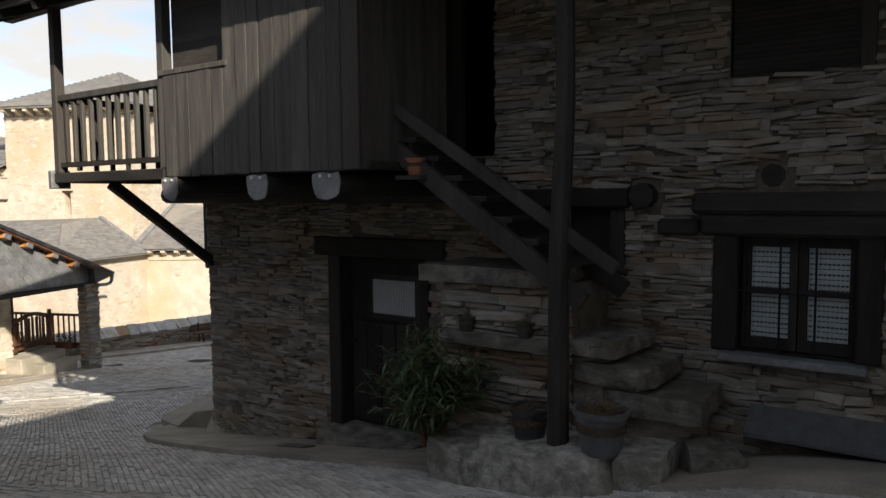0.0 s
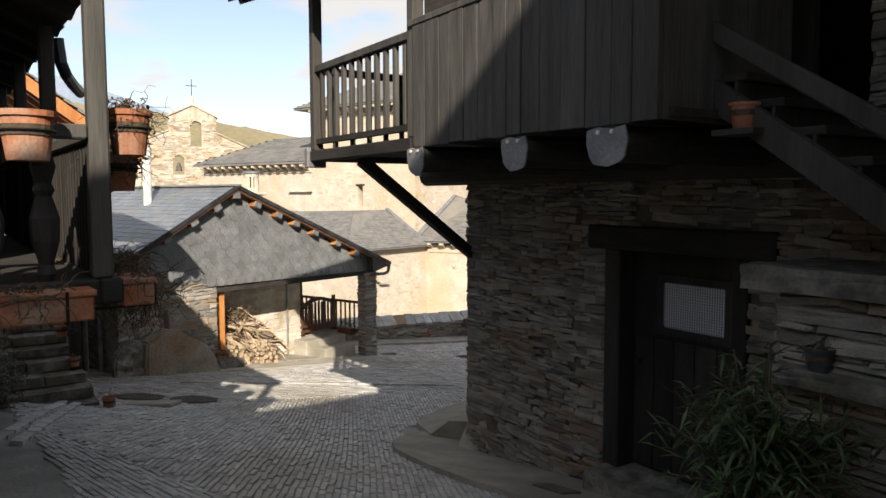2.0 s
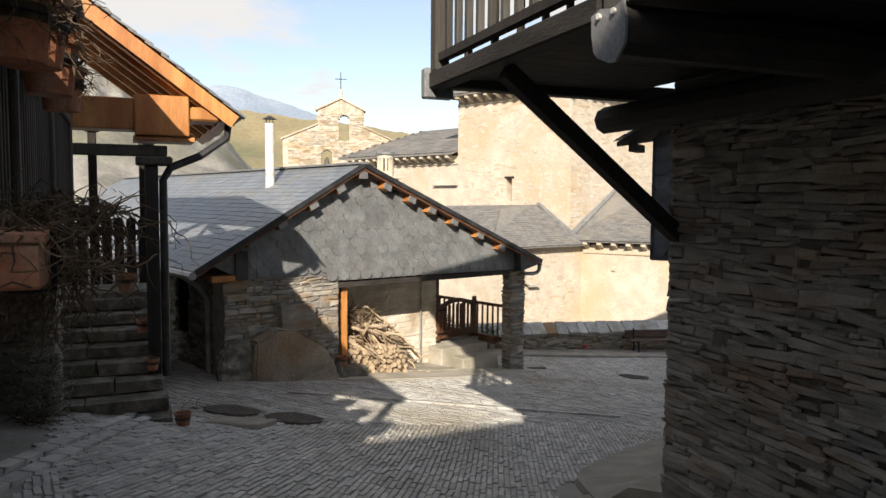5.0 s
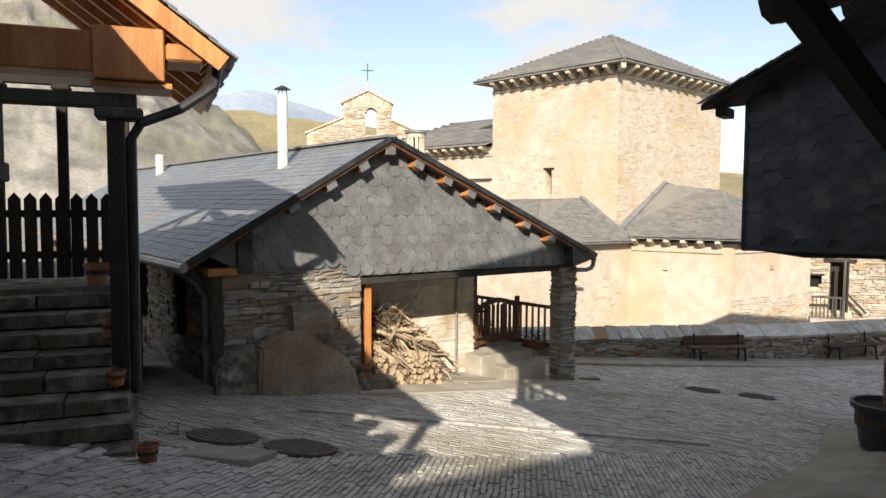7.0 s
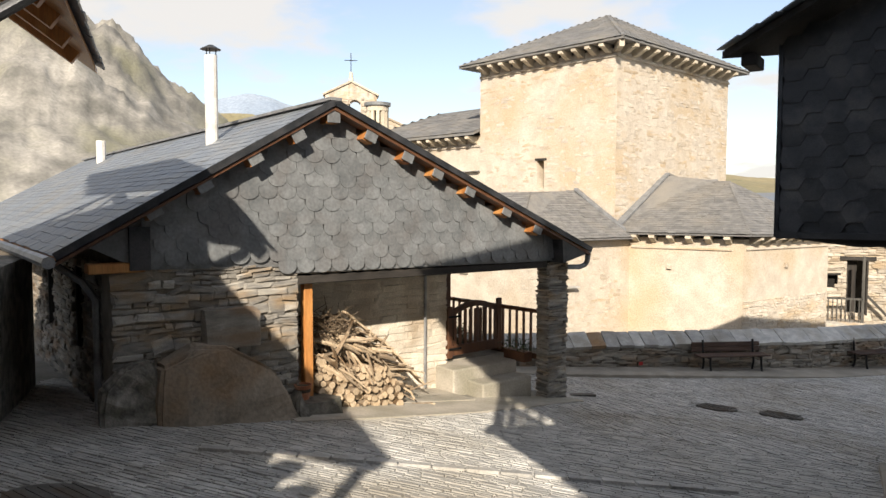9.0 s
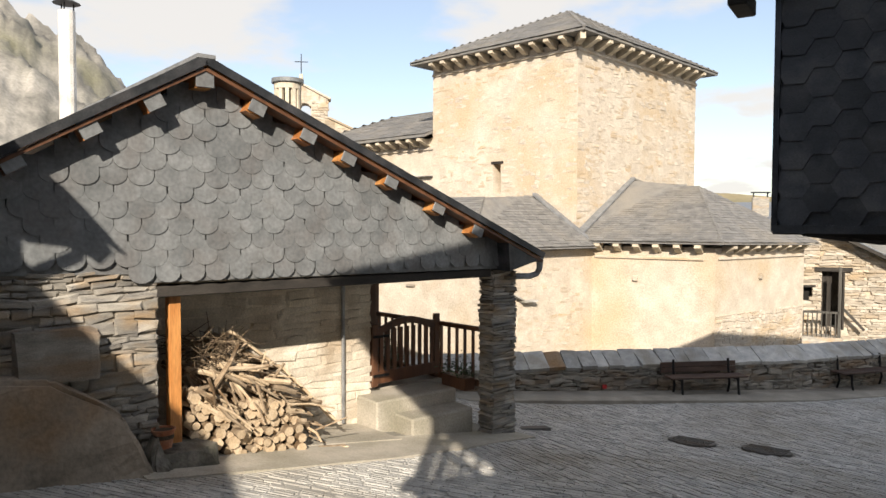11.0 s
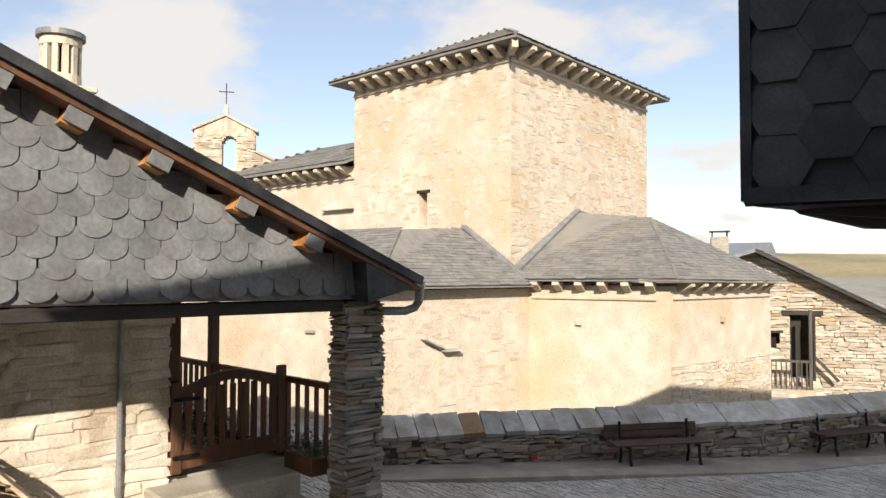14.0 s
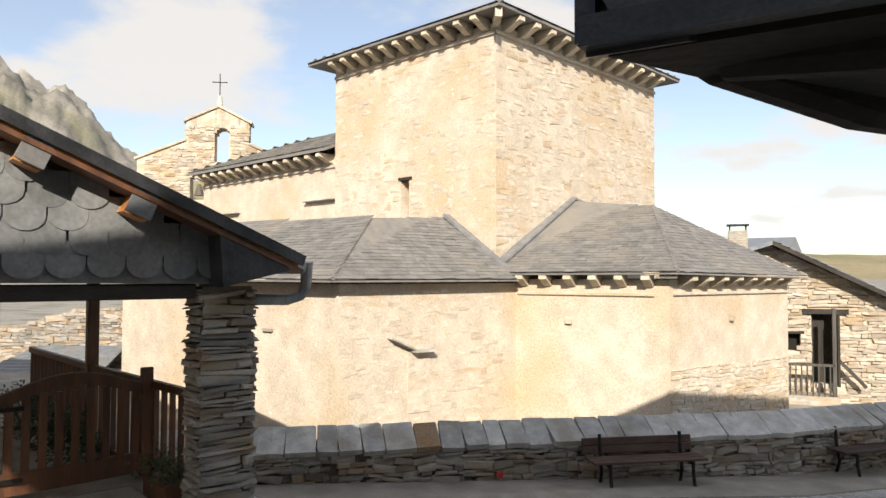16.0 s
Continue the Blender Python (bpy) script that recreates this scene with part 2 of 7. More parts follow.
def rock(m, sx, sy, sz, seed, rough=0.18, cuts=3):
    """A broken block of stone: a box with planes split off it, roughened."""
    rnd = random.Random(seed * 13 + 1)
    bm = bmesh.new()
    add_box(bm, -sx / 2, sx / 2, -sy / 2, sy / 2, 0, sz)
    big = min(sx, sy, sz)
    mid = Vector((0, 0, sz / 2))
    for k in range(4 + 2 * cuts):
        no = Vector((rnd.choice((-1, 1)) * rnd.uniform(0.15, 1), rnd.choice((-1, 1)) * rnd.uniform(0.15, 1), rnd.uniform(-0.3, 1.0)))
        if k % 3 == 0:
            no.z *= 0.2
        no.normalize()
        reach = max((v.co - mid).dot(no) for v in bm.verts)
        co = mid + no * (reach - big * rnd.uniform(0.05, 0.22) * (0.4 + rough * 3))
        r = bmesh.ops.bisect_plane(bm, geom=bm.verts[:] + bm.edges[:] + bm.faces[:], plane_co=co, plane_no=no, clear_outer=True)
        es = [e for e in r["geom_cut"] if isinstance(e, bmesh.types.BMEdge)]
        if es:
            bmesh.ops.edgenet_fill(bm, edges=es)
    bmesh.ops.triangulate(bm, faces=bm.faces)
    bmesh.ops.subdivide_edges(bm, edges=bm.edges, cuts=1 if cuts < 3 else (2 if cuts == 3 else 5), use_grid_fill=True)
    for v in bm.verts:
        q = v.co * (2.2 / big) + Vector((seed * 7.3, seed * 3.1, 0))
        v.co += Vector((noise.noise(q), noise.noise(q + Vector((9, 0, 0))), noise.noise(q + Vector((0, 9, 0))))) * big * rough * 0.3
        q *= 3.7
        v.co += Vector((noise.noise(q), noise.noise(q + Vector((5, 0, 0))), noise.noise(q + Vector((0, 5, 0))))) * min(big * rough * 0.16, 0.02)
    bmesh.ops.recalc_face_normals(bm, faces=bm.faces)
    for v in bm.verts:
        v.co = m @ v.co
    return bm


def pot(x, y, z, r, h, material, label, group="", soil=True, rim=0.12):
    t = thing("flower_pot", label, "flower pot", at=(x, y, z), group=group)
    prof = [(0.0, 0), (0.7 * r, 0), (0.92 * r, h * (1 - rim)), (1.02 * r, h * (1 - rim)), (1.04 * r, h), (0.92 * r, h), (0.88 * r, h * 0.88), (0, h * 0.86)]
    bm = bmesh.new()
    sides = 20
    rings = [[bm.verts.new((x + pr * math.cos(2 * math.pi * k / sides), y + pr * math.sin(2 * math.pi * k / sides), z + pz)) for k in range(sides)] for pr, pz in prof[1:-1]]
    for r0, r1 in zip(rings, rings[1:]):
        for k in range(sides):
            bm.faces.new((r0[k], r0[(k + 1) % sides], r1[(k + 1) % sides], r1[k]))
    bm.faces.new(rings[0][::-1])
    part("body", bm, material, t)
    if soil:
        part("soil", tube([(x, y, z + h * 0.5), (x, y, z + h * 0.9)], r * 0.88, sides), M_SOIL, t)
    return t


def leaf_faces(bm, base, d, length, width, droop, rnd):
    d = Vector(d).normalized()
    side = d.cross(Vector((0, 0, 1)))
    if side.length < 0.05:
        side = Vector((1, 0, 0))
    side.normalize()
    p0 = Vector(base)
    p1 = p0 + d * length * 0.5 + Vector((0, 0, -droop * length * 0.2))
    p2 = p0 + d * length + Vector((0, 0, -droop * length * 0.7))
    fold = Vector((0, 0, width * 0.25))
    v = [bm.verts.new(q) for q in (p0, p1 - side * width / 2 + fold, p1, p1 + side * width / 2 + fold, p2)]
    for f in ((0, 2, 1), (0, 3, 2), (1, 2, 4), (2, 3, 4)):
        bm.faces.new([v[i] for i in f])


def stem_tangle(bm, at, radius, n, length, rnd, r=0.004, hang=0.5):
    for _ in range(n):
        a, e = rnd.uniform(0, 2 * math.pi), rnd.uniform(-0.5, 0.7)
        p = Vector(at) + Vector((rnd.uniform(-1, 1), rnd.uniform(-1, 1), 0)) * radius * 0.4
        d = Vector((math.cos(a) * math.cos(e), math.sin(a) * math.cos(e), math.sin(e)))
        pts = [p.copy()]
        for k in range(8):
            p = p + d * length / 7
            d = (d + Vector((rnd.uniform(-1.4, 1.4), rnd.uniform(-1.4, 1.4), rnd.uniform(-1.1, 1.0) - hang * 0.4))).normalized()
            pts.append(p.copy())
        add_tube(bm, pts, [r, r, r * 0.9, r * 0.8, r * 0.7, r * 0.6, r * 0.5, r * 0.4, r * 0.3], 4, False)

# ---- materials ----
def surf(name, c1, c2, scale=6.0, rough=0.85, bump=0.4, fine=60.0, rnd=0.0, stain=None, stain_scale=0.7, stretch=(1, 1, 1), metal=0.0, spec=0.3, gloss_var=0.1):
    """A weathered surface: two colours mixed by a coarse pattern, grain, stains, and a shift of tone from piece to piece."""
    m = bpy.data.materials.new(name)
    m.use_nodes = True
    t = m.node_tree
    b = t.nodes["Principled BSDF"]
    N, L = t.nodes.new, t.links.new
    geo, oi = N("ShaderNodeNewGeometry"), N("ShaderNodeObjectInfo")
    mp = N("ShaderNodeMapping")
    mp.inputs["Scale"].default_value = stretch
    L(geo.outputs["Position"], mp.inputs[0])
    n1, n2, n3 = N("ShaderNodeTexNoise"), N("ShaderNodeTexNoise"), N("ShaderNodeTexNoise")
    for nd, sc, de in ((n1, scale, 6), (n2, fine, 4), (n3, stain_scale, 5)):
        nd.inputs["Scale"].default_value = sc
        nd.inputs["Detail"].default_value = de
        L(mp.outputs[0], nd.inputs["Vector"])
    r1 = N("ShaderNodeMapRange")
    r1.inputs[1].default_value, r1.inputs[2].default_value = 0.35, 0.65
    L(n1.outputs[0], r1.inputs[0])
    mx = N("ShaderNodeMix")
    mx.data_type = "RGBA"
    mx.inputs[6].default_value, mx.inputs[7].default_value = (*c1, 1), (*c2, 1)
    L(r1.outputs[0], mx.inputs[0])
    col = mx.outputs[2]
    if stain:
        r3 = N("ShaderNodeMapRange")
        r3.inputs[1].default_value, r3.inputs[2].default_value = 0.48, 0.68
        L(n3.outputs[0], r3.inputs[0])
        ms = N("ShaderNodeMix")
        ms.data_type = "RGBA"
        ms.inputs[7].default_value = (*stain, 1)
        L(r3.outputs[0], ms.inputs[0])
        L(col, ms.inputs[6])
        col = ms.outputs[2]
    # tone from piece to piece and grain
    ad = N("ShaderNodeMath")
    L(oi.outputs["Random"], ad.inputs[0])
    L(geo.outputs["Random Per Island"], ad.inputs[1])
    fr = N("ShaderNodeMath")
    fr.operation = "FRACT"
    L(ad.outputs[0], fr.inputs[0])
    mr = N("ShaderNodeMapRange")
    mr.inputs[3].default_value, mr.inputs[4].default_value = 1 - rnd, 1 + rnd
    L(fr.outputs[0], mr.inputs[0])
    gr = N("ShaderNodeMapRange")
    gr.inputs[1].default_value, gr.inputs[2].default_value, gr.inputs[3].default_value, gr.inputs[4].default_value = 0.3, 0.7, 0.82, 1.15
    L(n2.outputs[0], gr.inputs[0])
    mu = N("ShaderNodeMath")
    mu.operation = "MULTIPLY"
    L(mr.outputs[0], mu.inputs[0])
    L(gr.outputs[0], mu.inputs[1])
    vm = N("ShaderNodeVectorMath")
    vm.operation = "SCALE"
    L(col, vm.inputs[0])
    L(mu.outputs[0], vm.inputs["Scale"])
    L(vm.outputs[0], b.inputs["Base Color"])
    rr = N("ShaderNodeMapRange")
    rr.inputs[3].default_value, rr.inputs[4].default_value = max(0.05, rough - gloss_var), min(1, rough + gloss_var)
    L(n1.outputs[0], rr.inputs[0])
    L(rr.outputs[0], b.inputs["Roughness"])
    b.inputs["Metallic"].default_value = metal
    b.inputs["Specular IOR Level"].default_value = spec
    if bump:
        su = N("ShaderNodeMath")
        su.operation = "MULTIPLY_ADD"
        su.inputs[1].default_value = 0.35
        L(n2.outputs[0], su.inputs[0])
        L(n1.outputs[0], su.inputs[2])
        bp = N("ShaderNodeBump")
        bp.inputs["Strength"].default_value = bump
        bp.inputs["Distance"].default_value = 0.02
        L(su.outputs[0], bp.inputs["Height"])
        L(bp.outputs[0], b.inputs["Normal"])
    return m


M_SCHIST = surf("dark_schist", (0.18, 0.168, 0.146), (0.30, 0.275, 0.235), 5, 0.9, 0.9, 70, 0.34, (0.22, 0.16, 0.11), 1.6, (1, 1, 3))
M_SCHIST_GREY = surf("grey_schist", (0.22, 0.21, 0.195), (0.36, 0.335, 0.29), 6, 0.9, 0.7, 70, 0.35, (0.33, 0.24, 0.15), 2.0, (1, 1, 3))
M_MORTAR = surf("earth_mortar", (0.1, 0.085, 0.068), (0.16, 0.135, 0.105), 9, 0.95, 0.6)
M_LOAM = surf("pale_earth_mortar", (0.2, 0.175, 0.14), (0.3, 0.265, 0.215), 7, 0.95, 0.7)
M_APRON = surf("pale_cement", (0.36, 0.33, 0.275), (0.47, 0.43, 0.365), 3, 0.9, 0.5, 50, 0.05, (0.3, 0.28, 0.22), 1.2)
M_LIME = surf("limewashed_stone", (0.58, 0.52, 0.43), (0.72, 0.66, 0.56), 4, 0.9, 0.6, 50, 0.1, (0.42, 0.34, 0.25), 1.3)
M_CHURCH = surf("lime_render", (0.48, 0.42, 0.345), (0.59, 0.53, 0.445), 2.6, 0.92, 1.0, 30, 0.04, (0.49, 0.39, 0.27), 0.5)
M_CHURCH_STONE = surf("church_rubble", (0.47, 0.41, 0.335), (0.59, 0.53, 0.45), 5, 0.92, 0.9, 40, 0.1, (0.48, 0.375, 0.255), 0.9, (1, 1, 2.5))
M_BELFRY = surf("belfry_stone", (0.36, 0.31, 0.25), (0.5, 0.45, 0.375), 4, 0.92, 0.8, 40, 0.25, (0.38, 0.29, 0.19), 1.2, (1, 1, 2.5))
M_SLATE = surf("slate", (0.145, 0.155, 0.16), (0.2, 0.21, 0.215), 5, 0.42, 0.2, 30, 0.13, (0.15, 0.15, 0.15), 3, spec=0.4)
M_ROOF = surf("roof_slate", (0.135, 0.155, 0.18), (0.2, 0.22, 0.245), 6, 0.42, 0.25, 70, 0.13, (0.19, 0.19, 0.185), 1.1, spec=0.4)
M_CHROOF = surf("church_roof_slate", (0.15, 0.148, 0.145), (0.215, 0.21, 0.2), 6, 0.65, 0.3, 60, 0.13, (0.23, 0.215, 0.19), 0.8)
M_HEX = surf("dark_slate", (0.045, 0.048, 0.053), (0.068, 0.071, 0.076), 6, 0.5, 0.3, 80, 0.25, (0.1, 0.1, 0.1), 3, spec=0.4)
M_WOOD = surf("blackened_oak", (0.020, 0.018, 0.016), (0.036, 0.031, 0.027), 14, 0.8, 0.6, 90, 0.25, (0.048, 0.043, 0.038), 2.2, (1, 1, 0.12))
M_WOODH = surf("blackened_oak_beam", (0.022, 0.02, 0.018), (0.040, 0.035, 0.031), 10, 0.8, 0.6, 90, 0.25, (0.05, 0.045, 0.04), 2.2, (0.3, 0.3, 1))
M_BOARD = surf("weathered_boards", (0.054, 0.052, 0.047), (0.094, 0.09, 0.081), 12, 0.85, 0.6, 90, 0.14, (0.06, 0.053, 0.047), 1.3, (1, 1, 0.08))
M_ORANGE = surf("varnished_pine", (0.42, 0.17, 0.05), (0.56, 0.27, 0.09), 12, 0.45, 0.25, 80, 0.12, (0.34, 0.12, 0.035), 2.2, (1, 1, 0.15), spec=0.5)
M_GATE = surf("stained_gate_wood", (0.085, 0.038, 0.02), (0.145, 0.064, 0.031), 12, 0.5, 0.3, 80, 0.15, None, 2, (1, 1, 0.12), spec=0.5)
M_BENCH = surf("bench_wood", (0.05, 0.03, 0.023), (0.085, 0.052, 0.038), 10, 0.6, 0.3, 80, 0.2, None, 2, (0.3, 0.3, 1))
M_PAVE = surf("slate_setts", (0.36, 0.355, 0.338), (0.53, 0.52, 0.492), 5, 0.75, 0.6, 60, 0.16, (0.33, 0.305, 0.26), 0.5)
M_BED = surf("paving_bed", (0.25, 0.24, 0.215), (0.34, 0.325, 0.29), 3, 0.95, 0.7, 40, 0.0, (0.14, 0.13, 0.1), 0.3)
M_CONC = surf("worn_concrete", (0.27, 0.245, 0.205), (0.36, 0.33, 0.28), 3, 0.9, 0.4, 60, 0.12, (0.22, 0.2, 0.17), 1.0)
M_ROCK = surf("boulder_rock", (0.22, 0.185, 0.145), (0.36, 0.3, 0.235), 3, 0.9, 1.0, 25, 0.1, (0.24, 0.15, 0.08), 1.5)
M_LEDGE = surf("pale_stone_ledge", (0.17, 0.165, 0.15), (0.42, 0.405, 0.365), 11, 0.9, 1.2, 45, 0.12, (0.2, 0.19, 0.16), 2.5)
M_BLOCK = surf("stone_slab", (0.085, 0.08, 0.07), (0.27, 0.25, 0.215), 7, 0.9, 1.0, 40, 0.25, (0.12, 0.115, 0.085), 3.0)
M_IRON = surf("black_iron", (0.015, 0.015, 0.016), (0.03, 0.028, 0.026), 20, 0.55, 0.2, 80, 0, None, 1, metal=0.6)
M_ZINC = surf("zinc", (0.33, 0.34, 0.35), (0.45, 0.46, 0.47), 6, 0.5, 0.15, 60, 0, (0.27, 0.27, 0.27), 4, metal=0.7)
M_DARKZINC = surf("dark_zinc", (0.035, 0.038, 0.042), (0.06, 0.064, 0.07), 6, 0.4, 0.15, 60, 0, (0.09, 0.09, 0.095), 4, metal=0.5)
M_WHITEMET = surf("white_enamel", (0.68, 0.66, 0.62), (0.78, 0.76, 0.72), 8, 0.45, 0.1, 60, 0, (0.55, 0.52, 0.46), 3)
M_TERRA = surf("terracotta", (0.3, 0.11, 0.055), (0.42, 0.17, 0.09), 9, 0.85, 0.3, 60, 0.12, (0.38, 0.26, 0.19), 4)
M_PLASTIC = surf("dark_plastic", (0.035, 0.037, 0.038), (0.05, 0.052, 0.054), 9, 0.5, 0.1, 60, 0.1)
M_COPING = surf("slate_coping", (0.34, 0.34, 0.33), (0.5, 0.49, 0.46), 6, 0.8, 0.6, 60, 0.2, (0.3, 0.28, 0.24), 2)
M_GREYPOT = surf("grey_plastic", (0.085, 0.09, 0.095), (0.11, 0.115, 0.12), 9, 0.55, 0.1, 60, 0.1)
M_SOIL = surf("soil", (0.05, 0.038, 0.026), (0.085, 0.065, 0.045), 20, 0.95, 0.8)
M_LEAF = surf("oleander_leaf", (0.035, 0.06, 0.025), (0.07, 0.105, 0.045), 8, 0.55, 0.1, 60, 0.35)
M_GREYLEAF = surf("grey_green_leaf", (0.1, 0.115, 0.08), (0.17, 0.18, 0.125), 8, 0.7, 0.1, 60, 0.35)
M_DRY = surf("dry_stems", (0.085, 0.06, 0.04), (0.15, 0.11, 0.07), 9, 0.9, 0.2, 60, 0.3)
M_DEADLEAF = surf("withered_leaf", (0.085, 0.06, 0.038), (0.15, 0.105, 0.062), 9, 0.9, 0.2, 60, 0.35)
M_BARK = surf("firewood_bark", (0.24, 0.175, 0.115), (0.42, 0.335, 0.24), 10, 0.9, 0.6, 60, 0.35, (0.14, 0.09, 0.05), 4)
M_CUT = surf("cut_wood", (0.42, 0.315, 0.205), (0.55, 0.44, 0.31), 12, 0.85, 0.3, 60, 0.25)
M_LACE = surf("white_lace", (0.62, 0.63, 0.65), (0.72, 0.73, 0.74), 30, 0.9, 0.3, 120, 0.05)
# near-black paint for the shade inside rooms, windows and the slotted chimney
M_DARK = surf("unlit_hollow_black", (0.012, 0.011, 0.01), (0.02, 0.018, 0.016), 5, 0.95, 0.0)
M_LEAD = surf("lead_flashing", (0.16, 0.165, 0.17), (0.24, 0.245, 0.25), 6, 0.6, 0.2, 50, 0)
M_GRANITE = surf("pale_stone", (0.5, 0.44, 0.34), (0.62, 0.55, 0.44), 6, 0.9, 0.5, 50, 0.15)
M_RED = surf("red_paint", (0.4, 0.03, 0.03), (0.5, 0.05, 0.04), 9, 0.7, 0.1)
M_RUST = surf("rusty_iron_cover", (0.085, 0.082, 0.076), (0.14, 0.13, 0.118), 9, 0.8, 0.4, 60, 0, (0.11, 0.085, 0.06), 4)


def glass_material():
    m = bpy.data.materials.new("window_glass")
    m.use_nodes = True
    b = m.node_tree.nodes["Principled BSDF"]
    b.inputs["Base Color"].default_value = (0.9, 0.95, 0.95, 1)
    b.inputs["Transmission Weight"].default_value = 1.0
    b.inputs["Roughness"].default_value = 0.03
    b.inputs["IOR"].default_value = 1.45
    return m


M_GLASS = glass_material()


def hill_material(name, low, high, rock, scale):
    m = surf(name, low, high, scale, 0.95, 0.0, scale * 12, 0.0, rock, scale * 0.5)
    return m


M_HILL = hill_material("dry_hillside", (0.25, 0.21, 0.12), (0.34, 0.285, 0.17), (0.17, 0.165, 0.095), 0.012)
M_MOUNT = hill_material("rocky_mountain", (0.15, 0.145, 0.13), (0.36, 0.34, 0.305), (0.18, 0.175, 0.125), 0.045)
# distance haze is mixed into the far range's base colour
M_FAR = hill_material("haze_tinted_range", (0.27, 0.33, 0.41), (0.33, 0.385, 0.46), (0.24, 0.3, 0.38), 0.01)
M_FIELD = surf("dry_meadow", (0.14, 0.125, 0.07), (0.2, 0.17, 0.1), 0.2, 0.95, 0.0)


# ---- ground ----
def ground_many(x, y):
    return sum(np.interp(y + o, GROUND_Y, GROUND_Z) for o in (-0.9, -0.3, 0.3, 0.9)) / 4 + house_rise(x, y)


bm = bmesh.new()
xs = [-3000, -300, -60, -30] + [x * 0.25 for x in range(-88, 49)] + [30, 60, 300, 3000]
ys = [-3000, -300, -40] + [y * 0.25 for y in range(-24, 149)] + [60, 300, 3000]
grid = [[bm.verts.new((x, y, ground_z(x, y))) for x in xs] for y in ys]
for r0, r1 in zip(grid, grid[1:]):
    for k in range(len(xs) - 1):
        bm.faces.new((r0[k], r0[k + 1], r1[k + 1], r1[k]))
tagged(part("ground", bm, M_BED), "sloping village ground of grey earth and mortar under the setts", "ground", kind="structure")

# ---- house with the balcony and outside stair ----
R = frame_of(-2.85, 8.80, -34.8)
house_r = thing("stone_house", "dark schist house with timber balcony and outside stair", "house", at=R @ Vector((0, 0, -1.4)))
DOOR = (1.99, 3.31, -1.2, 1.05)
WIN2 = (4.32, 5.26, 1.0, 1.48)
WIN = (5.95, 7.06, 0.42, 1.30)
UPWIN = (6.04, 6.93, 2.43, 3.6)
UPDOOR = (2.9, 4.05, 1.95, 3.9)
R_HOLES = [DOOR, WIN2, WIN, UPWIN, UPDOOR]
wall_r = part("wall", walls(R, 0, 10.5, 0.02, 0.6, -3.2, 4.6, R_HOLES), M_MORTAR, house_r, "dark brown schist masonry wall")
RS = R @ pose(0, 6.0, 0, 0, 0, -90)
side_r = part("wall", walls(RS, 0, 6.0, 0.02, 0.6, -4, 4.6, []), M_MORTAR, house_r, "shaded side wall of schist")
part("wall", box(0.3, 10.5, 5.5, 6.0, -4, 4.6, R), M_MORTAR, house_r)
part("wall", box(10.0, 10.5, 0.4, 6.0, -3, 4.6, R), M_MORTAR, house_r)
part("floor", box(0.5, 10.2, 0.5, 5.6, 1.7, 1.85, R), M_WOODH, house_r)
# black sheet in place of the rooms' own darkness
part("room_wall", box(0.6, 10, 1.6, 1.7, -2, 4.5, R), M_DARK, house_r, "near-black sheet standing for the unlit interior behind the openings")

# door
RD = R @ pose(-0.11, 0, -0.03)
door = part("door", box(2.27, 3.3, 0.16, 0.22, -0.80, 0.98, RD, 0.006), M_WOOD, house_r, "very dark plank door with a lace window")
bm = bmesh.new()
for k in range(5):
    add_box(bm, 2.3 + k * 0.195, 2.3 + k * 0.195 + 0.185, 0.14, 0.165, -0.78, 0.30, RD, 0.004)
part("plank", bm, M_WOOD, door)
part("lace_window", box(2.585, 3.145, 0.140, 0.158, 0.40, 0.76, RD), M_GREYPOT, door, "grey crochet lace curtain")
bm = bmesh.new()
for x0, x1, z0, z1 in ((2.53, 3.20, 0.34, 0.40), (2.53, 3.20, 0.76, 0.82), (2.53, 2.585, 0.40, 0.76), (3.145, 3.20, 0.40, 0.76)):
    add_box(bm, x0, x1, 0.125, 0.16, z0, z1, RD)
part("window_frame", bm, M_WOOD, door)
bm = bmesh.new()
for k in range(1, 26):
    add_box(bm, 2.585 + k * 0.0215, 2.585 + k * 0.0215 + 0.006, 0.134, 0.139, 0.40, 0.76, RD)
for k in range(1, 17):
    add_box(bm, 2.585, 3.145, 0.130, 0.1335, 0.40 + k * 0.0212, 0.40 + k * 0.0212 + 0.006, RD)
part("lattice", bm, M_LACE, door, "fine white mesh over the lace")
part("door_handle", tube([RD @ Vector((2.37, 0.13, 0.1)), RD @ Vector((2.37, 0.05, 0.1)), RD @ Vector((2.44, 0.04, 0.1))], 0.012, 6), M_IRON, door)
df = part("door_frame", box(2.1, 2.27, -0.03, 0.3, -0.82, 1.0, RD, 0.01), M_WOOD, house_r)
part("door_frame", box(3.3, 3.42, -0.03, 0.3, -0.82, 1.0, RD, 0.01), M_WOOD, house_r)
part("lintel", box(1.9, 3.62, -0.04, 0.35, 1.0, 1.2, RD, 0.02), M_WOODH, house_r)
tagged(part("door_step", rock(RD @ pose(2.75, -0.08, -1.25), 1.2, 0.55, 0.44, 3, 0.06, 2), M_BLOCK), "worn grey stone step under the dark door", "step", kind="structure")

# shuttered small window behind the stair
w2 = part("window", box(4.32, 4.42, -0.02, 0.2, 1.0, 1.48, R, 0.006), M_WOOD, house_r, "small window with closed dark shutters")
part("window_frame", box(5.14, 5.26, -0.02, 0.2, 1.0, 1.48, R, 0.006), M_WOOD, w2)
for k in range(2):
    sh = part("shutter", box(4.42 + k * 0.362, 4.775 + k * 0.362, 0.08, 0.13, 1.0, 1.48, R, 0.005), M_WOOD, w2)
